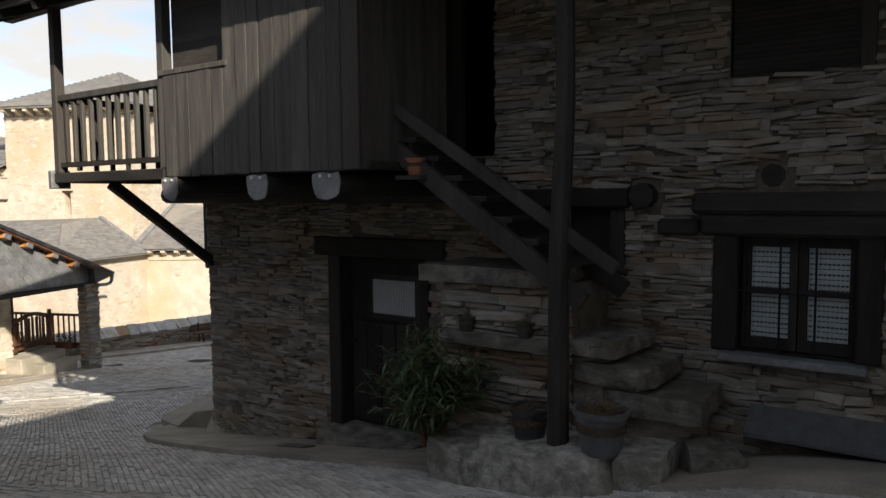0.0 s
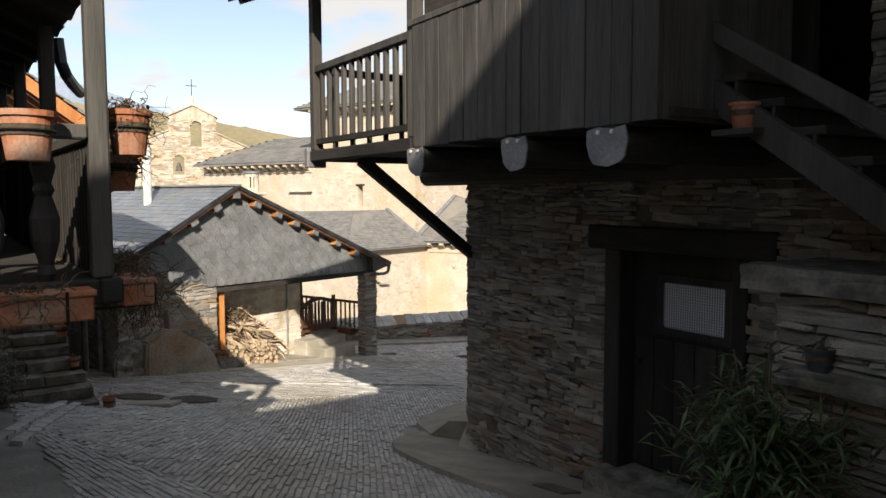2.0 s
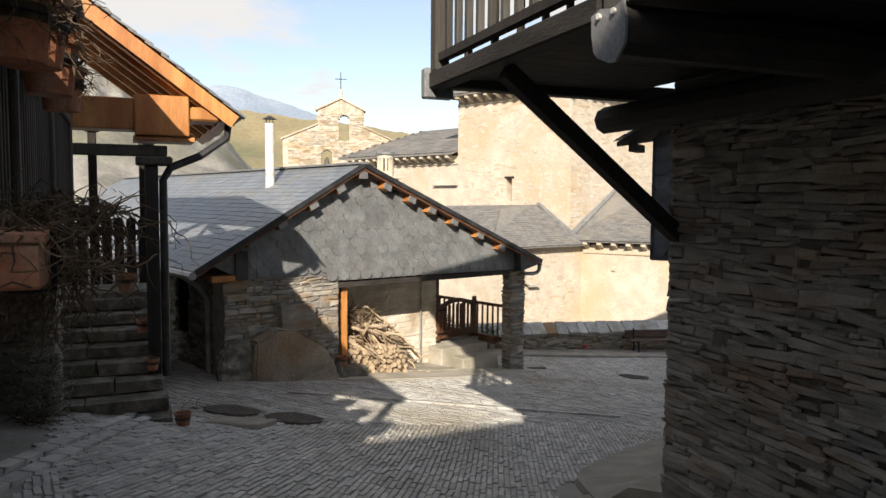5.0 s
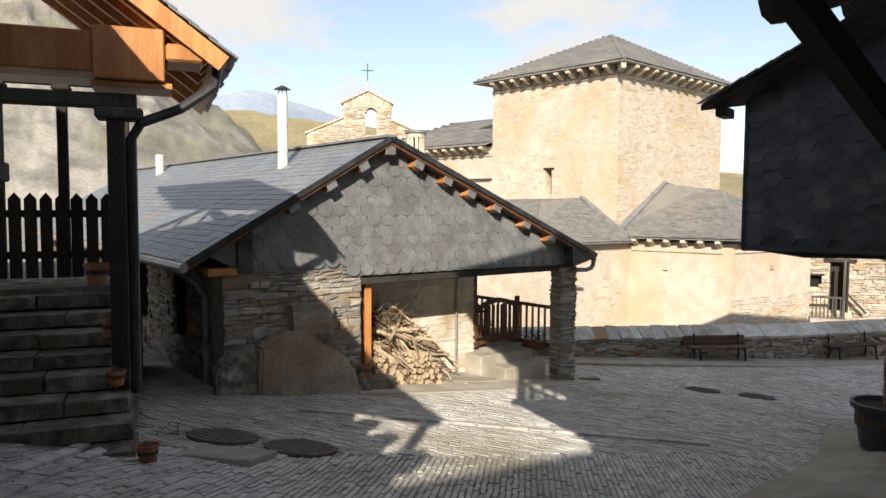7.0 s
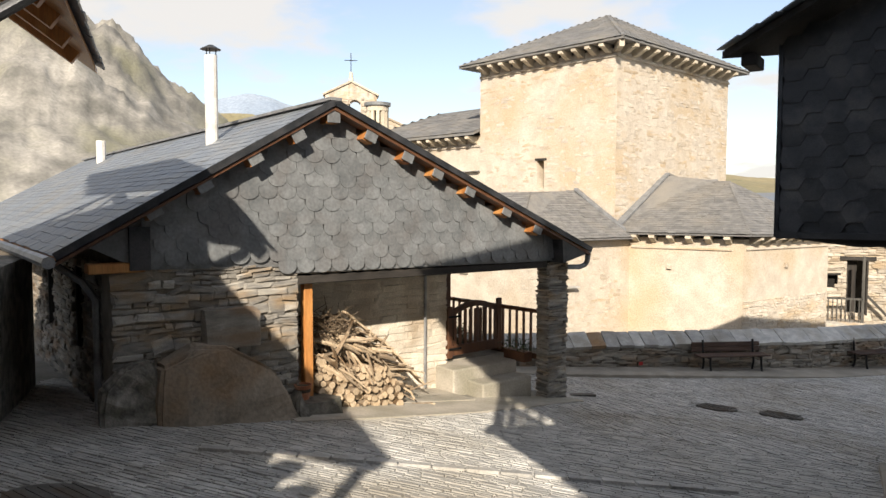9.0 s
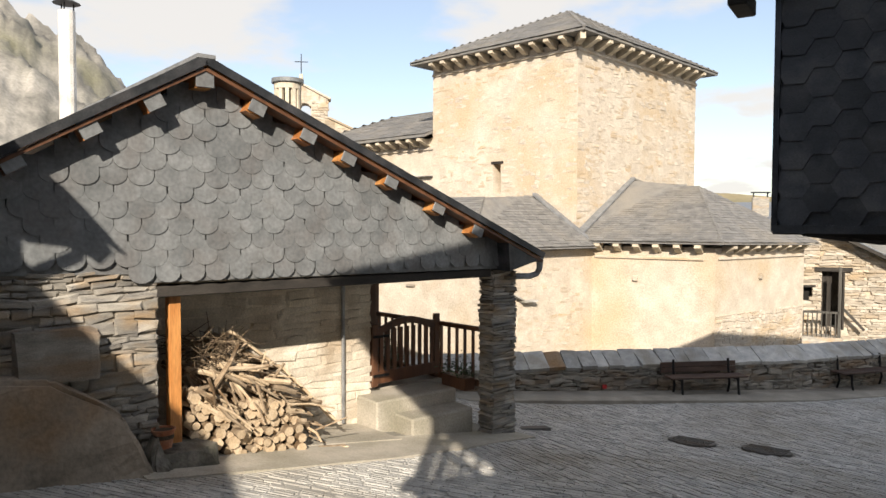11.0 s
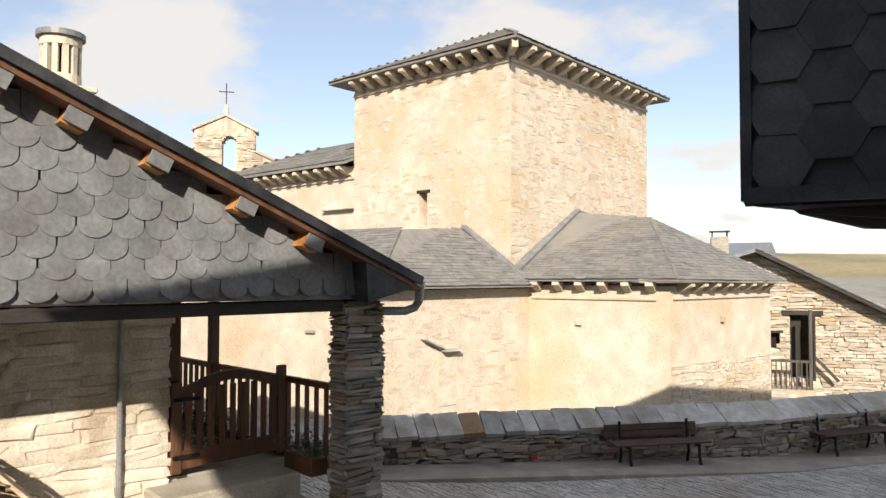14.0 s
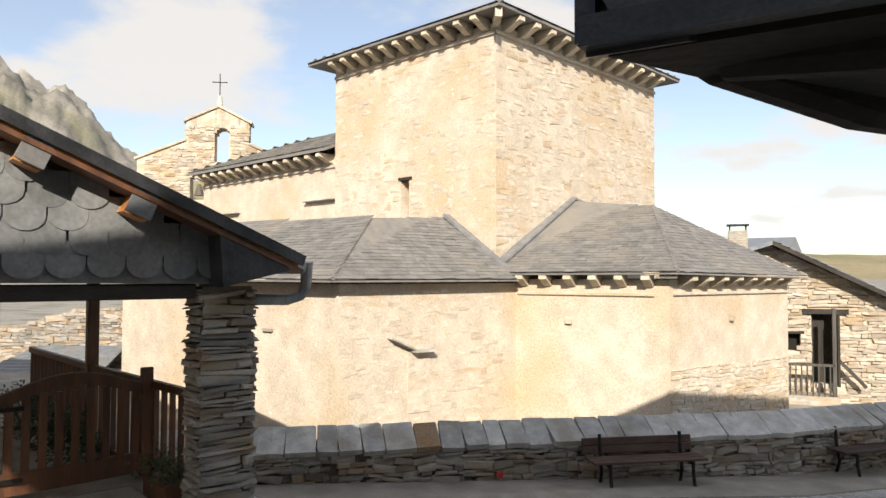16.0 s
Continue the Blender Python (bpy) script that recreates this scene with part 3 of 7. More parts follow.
part("lintel", box(4.1, 5.32, -0.08, 0.2, 1.48, 1.64, R, 0.02), M_WOODH, w2)
part("sill", box(4.25, 5.3, -0.06, 0.2, 0.95, 1.0, R, 0.01), M_WOODH, w2)
# lace window with bars
w1 = part("window", box(5.95, 6.13, -0.02, 0.22, 0.42, 1.30, R, 0.012), M_WOOD, house_r, "dark framed window with lace curtains and iron bars")
part("window_frame", box(6.9, 7.06, -0.02, 0.22, 0.42, 1.30, R, 0.012), M_WOOD, w1)
part("lintel", box(5.86, 7.2, -0.06, 0.25, 1.28, 1.44, R, 0.025), M_WOODH, w1, "thick cracked oak lintel")
part("lintel", box(5.8, 7.5, -0.09, 0.25, 1.44, 1.60, R, 0.03), M_WOODH, w1, "thick cracked oak lintel")
part("sill", box(6.02, 6.98, -0.14, 0.1, 0.36, 0.42, R, 0.012), M_SLATE, w1, "slate window sill")
for k in range(2):
    x = 6.14 + k * 0.385
    bm = bmesh.new()
    for x0, x1, z0, z1 in ((x, x + 0.055, 0.44, 1.28), (x + 0.32, x + 0.375, 0.44, 1.28), (x + 0.055, x + 0.32, 0.44, 0.52), (x + 0.055, x + 0.32, 1.2, 1.28), (x + 0.055, x + 0.32, 0.85, 0.89)):
        add_box(bm, x0, x1, 0.10, 0.15, z0, z1, R)
    sash = part("sash", bm, M_WOOD, w1)
    for z0, z1 in ((0.52, 0.85), (0.89, 1.2)):
        g = part("pane", box(x + 0.055, x + 0.32, 0.122, 0.128, z0, z1, R), M_GLASS, sash)
        g.visible_shadow = False
    bm = bmesh.new()
    for c in range(9):
        for r in range(18):
            xx = x + 0.06 + c * 0.0285
            zz = 0.52 + r * 0.0378
            add_box(bm, xx, xx + 0.025, 0.156, 0.160, zz, zz + 0.024 + 0.006 * (r % 2), R)
    for c in range(10):
        xx = x + 0.055 + c * 0.0285
        add_box(bm, xx, xx + 0.007, 0.157, 0.161, 0.5, 1.22, R)
    part("lace_curtain", bm, M_LACE, sash, "white open-work lace curtain")
for k in range(4):
    xx = 6.18 + k * 0.232
    part("bar", tube([R @ Vector((xx, 0.03, 0.42)), R @ Vector((xx, 0.03, 1.30))], 0.008, 6), M_IRON, w1)
for zz in (0.87,):
    part("bar", tube([R @ Vector((6.12, 0.02, zz)), R @ Vector((6.91, 0.02, zz))], 0.007, 6), M_IRON, w1)
# upper window with roller blind
w3 = part("window", box(6.04, 6.93, 0.02, 0.06, 2.40, 2.45, R), M_WOODH, house_r, "upper window closed by a dark slatted blind")
for k in range(30):
    part("slat", box(6.06, 6.87, 0.03, 0.045, 2.455 + k * 0.037, 2.455 + k * 0.037 + 0.034, R), M_WOODH, w3)
part("window_frame", box(6.87, 6.97, -0.03, 0.15, 2.43, 3.6, R, 0.01), M_WOOD, w3)
# wall oddments
# the second end is sunk in the wall and stands for a dark hole
for x, z, r, out in ((5.42, 1.58, 0.10, -0.1), (6.35, 1.72, 0.085, 0.012)):
    part("log_end", tube([R @ Vector((x, 0.2, z)), R @ Vector((x, out, z))], r, 9), M_WOODH, house_r, "weathered log end in the wall, the sunk one standing for a hole")
part("stone_shelf", box(5.55, 5.85, -0.1, 0.1, 1.28, 1.4, R, 0.02), M_WOODH, house_r)

# balcony and timber box over the door
balcony = part("balcony", bmesh.new(), M_WOOD, house_r, "blackened timber balcony with slatted rail")
for k in range(24):
    part("floor_board", box(-0.55 + k * 0.183, -0.55 + k * 0.183 + 0.176, -1.46, 0.0, 1.82, 1.86, R), M_WOOD, balcony)
part("edge_beam", box(-0.62, 1.38, -1.54, -1.42, 1.76, 1.87, R, 0.01), M_WOODH, balcony)
part("edge_beam", box(-0.62, -0.5, -1.42, 3.0, 1.76, 1.87, R, 0.01), M_WOODH, balcony)
for x in (-0.56, 1.36):
    part("post", box(x - 0.05, x + 0.05, -1.53, -1.43, 1.87, 3.75, R, 0.008), M_BOARD, balcony, "grey weathered post")
part("post", box(-0.61, -0.51, 1.35, 1.45, 1.87, 3.75, R, 0.008), M_BOARD, balcony)
part("rail", box(-0.51, 1.31, -1.52, -1.44, 2.63, 2.70, R, 0.008), M_BOARD, balcony)
part("rail", box(-0.51, 1.31, -1.51, -1.45, 1.93, 1.98, R), M_WOOD, balcony)
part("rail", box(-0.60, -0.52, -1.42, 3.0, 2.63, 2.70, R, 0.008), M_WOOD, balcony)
for k in range(11):
    xx = -0.43 + k * 0.162
    part("baluster", box(xx, xx + 0.05, -1.50, -1.46, 1.98, 2.63, R, 0.006), M_BOARD, balcony)
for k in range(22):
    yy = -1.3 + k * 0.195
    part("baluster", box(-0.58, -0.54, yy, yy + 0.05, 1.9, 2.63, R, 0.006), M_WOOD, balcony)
rnd = random.Random(5)
x = 1.42
while x < 3.78:
    w = min(rnd.uniform(0.13, 0.2), 3.8 - x)
    lowpart = x + w < 2.31
    part("board", box(x, x + w - 0.006, -1.535 - rnd.uniform(0, 0.008), -1.5, 1.80 - rnd.uniform(0, 0.015), 2.71 if lowpart else 4.05, R, 0.004), M_BOARD, balcony)
    x += w
part("board", box(3.77, 3.80, -1.5, -0.4, 1.8, 4.05, R), M_BOARD, balcony)
part("rail", box(1.36, 2.32, -1.55, -1.46, 2.71, 2.76, R, 0.006), M_BOARD, balcony)
bm = bmesh.new()
for k in range(14):
    add_box(bm, 1.45, 2.28, -1.45, -1.43, 2.78 + k * 0.075, 2.78 + k * 0.075 + 0.074, R)
part("reed_screen", bm, M_WOODH, balcony, "dark reed screen behind the rail")
part("inner_wall", box(1.3, 3.76, -0.1, -0.04, 1.86, 4.05, R), M_WOOD, balcony)
for x, wide in ((1.52, 0.11), (2.71, 0.12), (3.49, 0.14)):
    lg = part("joist", tube([R @ Vector((x, -1.56, 1.69)), R @ Vector((x, -0.8, 1.70)), R @ Vector((x, 0.1, 1.70))], [0.1, 0.115, 0.12], 10), M_WOODH, balcony, "rough log joist")
    rn = random.Random(int(x * 10))
    ring = [(x - wide, 1.77), (x - wide * 1.05, 1.70)]
    for k in range(1, 8):
        a = math.pi * k / 8
        ring.append((x - wide * math.cos(a) * rn.uniform(0.92, 1.05), 1.68 - 0.11 * math.sin(a) ** 0.7 * rn.uniform(0.9, 1.08)))
    ring += [(x + wide * 1.06, 1.71), (x + wide * 0.95, 1.785), (x + wide * 0.3, 1.77), (x - wide * 0.4, 1.785)]
    zc = bmesh.new()
    add_prism(zc, ring, R @ pose(0, -1.585, 0, 4, 0, 0) @ pose(0, 0, 0.0), 0.012)
    for v in zc.verts:
        v.co += R.to_3x3() @ Vector((0, 0.12, 0))
    cap = part("metal_cap", zc, M_LEAD, lg, "dented zinc sheet over the log end")
    for dx in (-0.05, 0.05):
        part("bolt", tube([R @ Vector((x + dx, -1.57, 1.752)), R @ Vector((x + dx, -1.60, 1.752))], 0.012, 7), M_WHITEMET, cap)
for y in (0.4, 1.6, 2.8):
    part("joist", tube([R @ Vector((-0.66, y, 1.68)), R @ Vector((0.3, y, 1.7))], 0.12, 9), M_WOODH, balcony)
part("flashing", box(-0.68, -0.6, -1.57, -1.36, 1.70, 1.9, R, 0.01), M_ZINC, balcony, "folded zinc corner flashing")
part("brace", beam(R @ Vector((0.3, -1.42, 1.74)), R @ Vector((0.04, 0.0, 0.80)), 0.08, 0.1), M_WOOD, balcony, "diagonal timber brace")
part("brace", beam(R @ Vector((-0.45, 0.5, 1.74)), R @ Vector((0.05, 0.5, 1.0)), 0.08, 0.09), M_WOOD, balcony)
part("beam", tube([R @ Vector((-0.65, -0.12, 1.62)), R @ Vector((4.2, -0.12, 1.62))], 0.10, 9), M_WOODH, balcony)

# roof over the house
roof_r = part("roof", bmesh.new(), M_ROOF, house_r, "slate roof with dark rafters")
RE0, RE1, RZ = -1.95, 3.0, 4.05
bm = bmesh.new()
add_slab(bm, [R @ Vector(p) for p in [(-1.85, RE0, 3.62), (10.8, RE0, 3.62), (10.8, RE1, 5.7), (-1.85, RE1, 5.7)]], 0.07)
add_slab(bm, [R @ Vector(p) for p in [(-1.85, RE1, 5.7), (10.8, RE1, 5.7), (10.8, 6.6, 4.1), (-1.85, 6.6, 4.1)]], 0.07)
part("deck", bm, M_WOODH, roof_r)
roof_slates([R @ Vector(p) for p in [(-1.87, RE0 - 0.05, 3.625), (10.8, RE0 - 0.05, 3.625), (10.8, RE1, 5.71), (-1.87, RE1, 5.71)]], M_ROOF, roof_r, 0.2, 0.3)
for k in range(18):
    xx = -1.55 + k * 0.72
    part("rafter", beam(R @ Vector((xx, RE0 + 0.03, 3.52)), R @ Vector((xx, 0.4, 4.5)), 0.08, 0.1), M_WOODH, roof_r)
part("wall_plate", box(-1.6, 3.9, -1.54, -1.42, 3.62, 3.74, R, 0.01), M_WOODH, roof_r)
part("wall_plate", box(3.9, 10.5, -1.2, -1.05, 3.75, 3.9, R, 0.01), M_WOODH, roof_r)
part("gable_wall", prism([(0.3, 4.55), (5.9, 4.55), (3.0, 5.55)], R @ pose(0.05, 0, 0, 0, 0, 90), -0.4), M_MORTAR, house_r)

# tall post
part("post", tube([R @ Vector((5.2, -1.1, -0.3)), R @ Vector((5.21, -1.11, 1.2)), R @ Vector((5.25, -1.1, 2.2)), R @ Vector((5.24, -1.1, 3.8))], [0.078, 0.072, 0.066, 0.06], 10), M_WOOD, house_r, "tall dark tree-trunk post")

# outside stair
stair = thing("outside_stair", "dark timber stair climbing to the upper door", "stair", at=R @ Vector((5.2, -0.9, 1.0)))
for yy in (-1.08, -0.32):
    part("stringer", beam(R @ Vector((5.38, yy, 0.86)), R @ Vector((3.6, yy, 2.08)), 0.06, 0.14), M_WOOD, stair)
part("handrail", beam(R @ Vector((5.62, -1.1, 1.10)), R @ Vector((3.6, -1.1, 2.40)), 0.06, 0.095, 0.01), M_WOOD, stair)
for k in range(7):
    xx, zz = 5.1 - k * 0.215, 1.08 + k * 0.155
    part("tread", box(xx - 0.16, xx + 0.14, -1.05, -0.35, zz, zz + 0.045, R, 0.006), M_WOODH, stair)
    part("riser", box(xx - 0.14, xx - 0.12, -1.05, -0.35, zz + 0.045, zz + 0.155, R), M_WOOD, stair)

# stone stack under the stair with ledges
stack = thing("stone_stair_base", "stacked schist base with jutting ledges under the wooden stair", "stone base", at=R @ Vector((4.6, -0.6, -0.5)))
part("core", box(4.0, 5.12, -0.72, 0.0, -1.2, 0.93, R), M_MORTAR, stack)
part("ledge", rock(R @ pose(4.42, -0.42, 0.90), 1.24, 0.82, 0.13, 11, 0.3, 4), M_BLOCK, stack, "rough grey capping slab")
part("ledge", rock(R @ pose(4.52, -0.72, 0.42), 1.02, 0.34, 0.09, 12, 0.3, 4), M_BLOCK, stack)
for k, (x0, x1, z, th) in enumerate(((4.95, 5.5, 0.53, 0.12), (5.15, 5.74, 0.36, 0.14), (5.35, 6.06, 0.18, 0.16))):
    part("step_block", rock(R @ pose((x0 + x1) / 2, -0.37, z - th, 0, 0, 4 * k - 5), x1 - x0, 0.74, th, 20 + k, 0.26, 4), M_BLOCK, stack, "worn stone step")
    part("step_base", rock(R @ pose((x0 + x1) / 2 - 0.06, -0.33, -0.75, 0, 0, 3 - 3 * k), x1 - x0 - 0.14, 0.66, z - th + 0.77, 25 + k, 0.12, 4), M_SCHIST, stack)
part("step_block", rock(R @ pose(6.1, -0.6, -0.36, 0, 4, 28), 0.34, 0.5, 0.22, 31, 0.14, 4), M_BLOCK, stack)
plinth = thing("stone_planter", "low rough pale stone planter below the stair", "planter", at=R @ Vector((4.9, -1.0, -0.6)))
for k, (x, y, sx, sy, top) in enumerate(((4.48, -1.0, 0.56, 0.56, -0.26), (5.0, -1.06, 0.74, 0.56, -0.19), (5.42, -1.05, 0.54, 0.54, -0.14), (5.78, -0.98, 0.3, 0.46, -0.1), (4.7, -0.76, 0.9, 0.34, -0.24), (5.3, -0.74, 0.7, 0.34, -0.16))):
    part("boulder", rock(R @ pose(x, y, -0.95, 0, 0, 5 * k - 12), sx, sy, top + 0.95, 40 + k, 0.12, 4), M_LEDGE, plinth)

# concrete strip along the house
bm = bmesh.new()
edge = [(-1.0, 3.4), (-1.15, 2.5), (-1.3, 1.6), (-1.38, 0.9), (-1.33, 0.4), (-1.16, 0.0), (-0.9, -0.35), (-0.55, -0.65), (-0.1, -0.88), (0.4, -1.0), (1.0, -1.1), (1.6, -1.12), (3.0, -1.05), (4.2, -0.95)]
inner = [(-0.02, 3.4), (-0.02, 2.5), (-0.06, 1.6), (-0.06, 0.9), (-0.06, 0.4), (-0.06, 0.2), (-0.06, 0.1), (-0.06, 0.0), (-0.05, -0.02), (0.2, -0.02), (0.8, -0.02), (1.6, -0.02), (3.0, -0.02), (4.2, -0.02)]
def strip(edge, inner, h):
    bm = bmesh.new()
    rows = []
    fine = [j / 4 for j in range(4 * len(edge) - 3)]
    edge, inner = [[(float(np.interp(f, range(len(pts)), [p[0] for p in pts])), float(np.interp(f, range(len(pts)), [p[1] for p in pts]))) for f in fine] for pts in (edge, inner)]
    for e, i in zip(edge, inner):
        cells = []
        for f in (0.0, 0.0, 0.33, 0.66, 1.0):
            q = R @ Vector((e[0] + (i[0] - e[0]) * f, e[1] + (i[1] - e[1]) * f, 0))
            cells.append(bm.verts.new((q.x, q.y, ground_z(q.x, q.y) + (h if len(cells) else -0.1))))
        rows.append(cells)
    for a, b in zip(rows, rows[1:]):
        for k in range(4):
            bm.faces.new((a[k], a[k + 1], b[k + 1], b[k]))
    for r in (rows[0], rows[-1]):
        bm.faces.new(r)
    bmesh.ops.recalc_face_normals(bm, faces=bm.faces)
    return bm
tagged(part("pavement", strip(edge, inner, 0.06), M_CONC), "worn concrete strip along the stone house", "pavement", kind="structure")
tagged(part("pavement", strip([(5.9, -1.25), (7.5, -1.1), (9.5, -1.1)], [(5.9, -0.02), (7.5, -0.02), (9.5, -0.02)], 0.05), M_CONC), "worn concrete strip below the lace window", "pavement", kind="structure")
g0 = R @ Vector((-0.02, 0.25, 0))
gz = ground_z(g0.x, g0.y)
bm = tube([g0 + Vector((0, 0, z)) + R.to_3x3() @ Vector((0.03 * k, 0.0, 0)) for k, z in enumerate((gz - 0.1, gz + 0.06, gz + 0.3, gz + 0.5, gz + 0.64, gz + 0.7))], [0.36, 0.33, 0.26, 0.19, 0.11, 0.03], 18)
for v in bm.verts:
    v.co += Vector((noise.noise(v.co * 4), noise.noise(v.co * 4 + Vector((5, 0, 0))), 0)) * 0.03
tagged(part("corner_stone", bm, M_APRON), "rounded pale mortar guard at the house corner", "guard stone")
q = R @ Vector((2.05, -0.62, 0))
tagged(part("drain_cover", slab([R @ Vector((x, y, 0)) + Vector((0, 0, ground_z(*(R @ Vector((x, y, 0))).xy) + 0.075)) for x, y in ((1.9, -0.72), (2.25, -0.72), (2.25, -0.52), (1.9, -0.52))], 0.02), M_RUST), "small rusty grating in the concrete strip", "drain cover")
tagged(part("metal_ramp", slab([R @ Vector(p) for p in ((6.25, -0.28, -0.1), (7.6, -0.28, -0.1), (7.6, -0.04, 0.05), (6.25, -0.04, 0.05))], 0.03), M_GREYPOT), "grey sheet leaning against the wall foot", "sheet")

stones(R, 0.0, 9.2, -1.6, 3.9, M_SCHIST, wall_r, R_HOLES + [(5.3, 5.55, 1.47, 1.7), (5.8, 7.5, 1.3, 1.6), (4.1, 5.32, 1.48, 1.64), (1.79, 3.51, 0.97, 1.17), (6.24, 6.46, 1.62, 1.82)], near=(0, 2.1, -1.6, 0.9), seed=3, proud=0.03, course=(0.022, 0.085), length=(0.09, 0.42), gap=0.004, wild=1.2)
stones(RS, 3.0, 6.0, -2.2, 3.9, M_SCHIST, side_r, [], seed=4, proud=0.06)
stones(R @ pose(0, -0.72, 0), 4.0, 5.12, -0.9, 0.9, M_SCHIST, stack, [], seed=5, proud=0.06, near=(3.9, 5.2, -0.9, 0.9), course=(0.03, 0.1), length=(0.12, 0.5))
stones(R @ pose(4.0, 0, 0, 0, 0, -90), 0.0, 0.72, -0.9, 0.9, M_SCHIST, stack, [], seed=6, proud=0.05)


# ---- slate-fronted barn with the porch ----
S = frame_of(-10.38, 10.71, 72.6)
SV = lambda x, y, z: S @ Vector((x, y, z))
barn = thing("barn", "slate-hung gable barn with firewood porch and slate roof", "barn", at=SV(3, 1, -2.2))
RIDGE, RZ0, EL, ER, XL, XR = 2.8, 1.60, -0.06, -0.242, -0.1, 7.13
gable = part("gable", prism([(0.72, -0.24), (2.25, -0.28), (2.3, -0.36), (6.62, -0.40), (6.75, -0.2), (RIDGE, 1.47), (0.25, 0.0)], S @ pose(0, 0.03, 0), 0.12), M_SLATE, barn, "gable hung with rounded fish-scale slates")
roof_b = part("roof", bmesh.new(), M_ROOF, barn, "blue-grey slate roof with worn courses")
bm = bmesh.new()
add_slab(bm, [SV(*p) for p in ((XL, -0.19, EL), (RIDGE, -0.19, RZ0), (RIDGE, 14, RZ0), (XL, 14, EL))], 0.05)
add_slab(bm, [SV(*p) for p in ((XR, -0.19, ER), (XR, 4.0, ER), (RIDGE, 4.0, RZ0), (RIDGE, -0.19, RZ0))], 0.05)
add_slab(bm, [SV(*p) for p in ((5.6, 4.0, 0.385), (5.6, 14, 0.385), (RIDGE, 14, RZ0), (RIDGE, 4.0, RZ0))], 0.05)
part("deck", bm, M_ORANGE, roof_b, "orange pine roof boarding")
slope_l = math.hypot(RIDGE, RZ0 - EL)
roof_slates([SV(XL, 14, EL + 0.004), SV(XL, -0.22, EL + 0.004), SV(RIDGE, -0.22, RZ0 + 0.004), SV(RIDGE, 14, RZ0 + 0.004)], M_ROOF, roof_b, 0.14, 0.22, 0.007, near=(11.0, 14.4, 0.0, 3.5), seed=9)
roof_slates([SV(XR + 0.02, -0.22, ER + 0.004), SV(XR + 0.02, 4.0, ER + 0.004), SV(RIDGE, 4.0, RZ0 + 0.004), SV(RIDGE, -0.22, RZ0 + 0.004)], M_ROOF, roof_b, 0.15, 0.26, 0.012, seed=10)
part("ridge_cap", beam(SV(RIDGE, -0.24, RZ0 + 0.03), SV(RIDGE, 14, RZ0 + 0.03), 0.16, 0.035), M_LEAD, roof_b)
for a, b in (((XL, EL), (RIDGE, RZ0)), ((RIDGE, RZ0), (XR + 0.03, ER))):
    part("verge_strip", beam(SV(a[0], -0.225, a[1] + 0.0), SV(b[0], -0.225, b[1] + 0.0), 0.018, 0.075), M_DARKZINC, roof_b, "dark metal verge strip")
    # brown gate stain here paints the shade on the soffit under the verge
    part("verge_board", beam(SV(a[0], -0.11, a[1] - 0.075), SV(b[0], -0.11, b[1] - 0.075), 0.2, 0.03), M_GATE, roof_b, "soffit board coloured brown for the shade under the verge")
for x, z in ((0.78, 0.36), (1.29, 0.63), (1.84, 0.93), (2.35, 1.2), (2.8, 1.44), (3.31, 1.25), (3.84, 1.03), (4.3, 0.84), (4.83, 0.62), (5.48, 0.35), (6.07, 0.09)):
    tilt = math.degrees(math.atan2(RZ0 - EL, RIDGE - XL)) * -1 if x < 2.7 else (0 if x < 3 else math.degrees(math.atan2(RZ0 - ER, XR - RIDGE)))
    pm = S @ pose(x, 0, z + 0.015, 0, tilt, 0)
    pu = part("purlin", box(-0.07, 0.07, -0.178, 0.1, -0.078, 0.072, pm, 0.004), M_ORANGE, roof_b, "orange pine purlin end")
    part("slate_cap", box(-0.082, 0.082, -0.196, -0.181, -0.09, 0.085, pm, 0.003), M_SLATE, pu, "small square slate over the beam end")
    part("shelf", box(-0.075, 0.075, -0.13, 0.04, -0.092, -0.076, pm), M_ORANGE, pu)
# corner boxes at the eaves
part("eave_box", prism([(6.55, -0.03), (6.58, -0.42), (7.05, -0.31), (7.05, -0.25)], S @ pose(0, -0.2, 0), 0.42), M_DARKZINC, barn, "dark zinc-clad eave box")
part("eave_box", box(0.6, 0.8, -0.02, 0.14, -0.24, 0.2, S), M_DARKZINC, barn, "dark zinc corner strip")
part("wall_plate", box(0.22, 0.75, 0.0, 0.18, -0.26, -0.16, S, 0.01), M_ORANGE, barn, "orange beam end at the eave")
part("lintel", box(2.2, 6.5, 0.05, 0.25, -0.50, -0.40, S, 0.01), M_WOODH, barn)
part("gutter_outlet", tube([SV(7.27, -0.04, -0.25), SV(7.28, -0.04, -0.33), SV(7.28, -0.03, -0.43), SV(7.25, -0.01, -0.49), SV(7.16, 0.02, -0.52), SV(6.86, 0.12, -0.515)], [0.06, 0.045, 0.04, 0.04, 0.04, 0.04], 12), M_ZINC, barn, "grey rain pipe elbow")
part("gutter", tube([SV(XR + 0.06, -0.1, ER - 0.03), SV(XR + 0.06, 4.0, ER - 0.05)], 0.06, 8), M_ZINC, barn)
part("gutter", tube([SV(-0.15, -0.25, EL - 0.05), SV(-0.15, 9, EL - 0.08)], 0.06, 8), M_ZINC, barn)
part("downpipe", tube([SV(-0.02, 0.9, EL - 0.08), SV(0.3, 0.75, -0.4), SV(0.42, 0.7, -0.6), SV(0.42, 0.7, -2.1)], 0.04, 8), M_ZINC, barn, "zinc downpipe")
# scales of the gable
sc = bmesh.new()
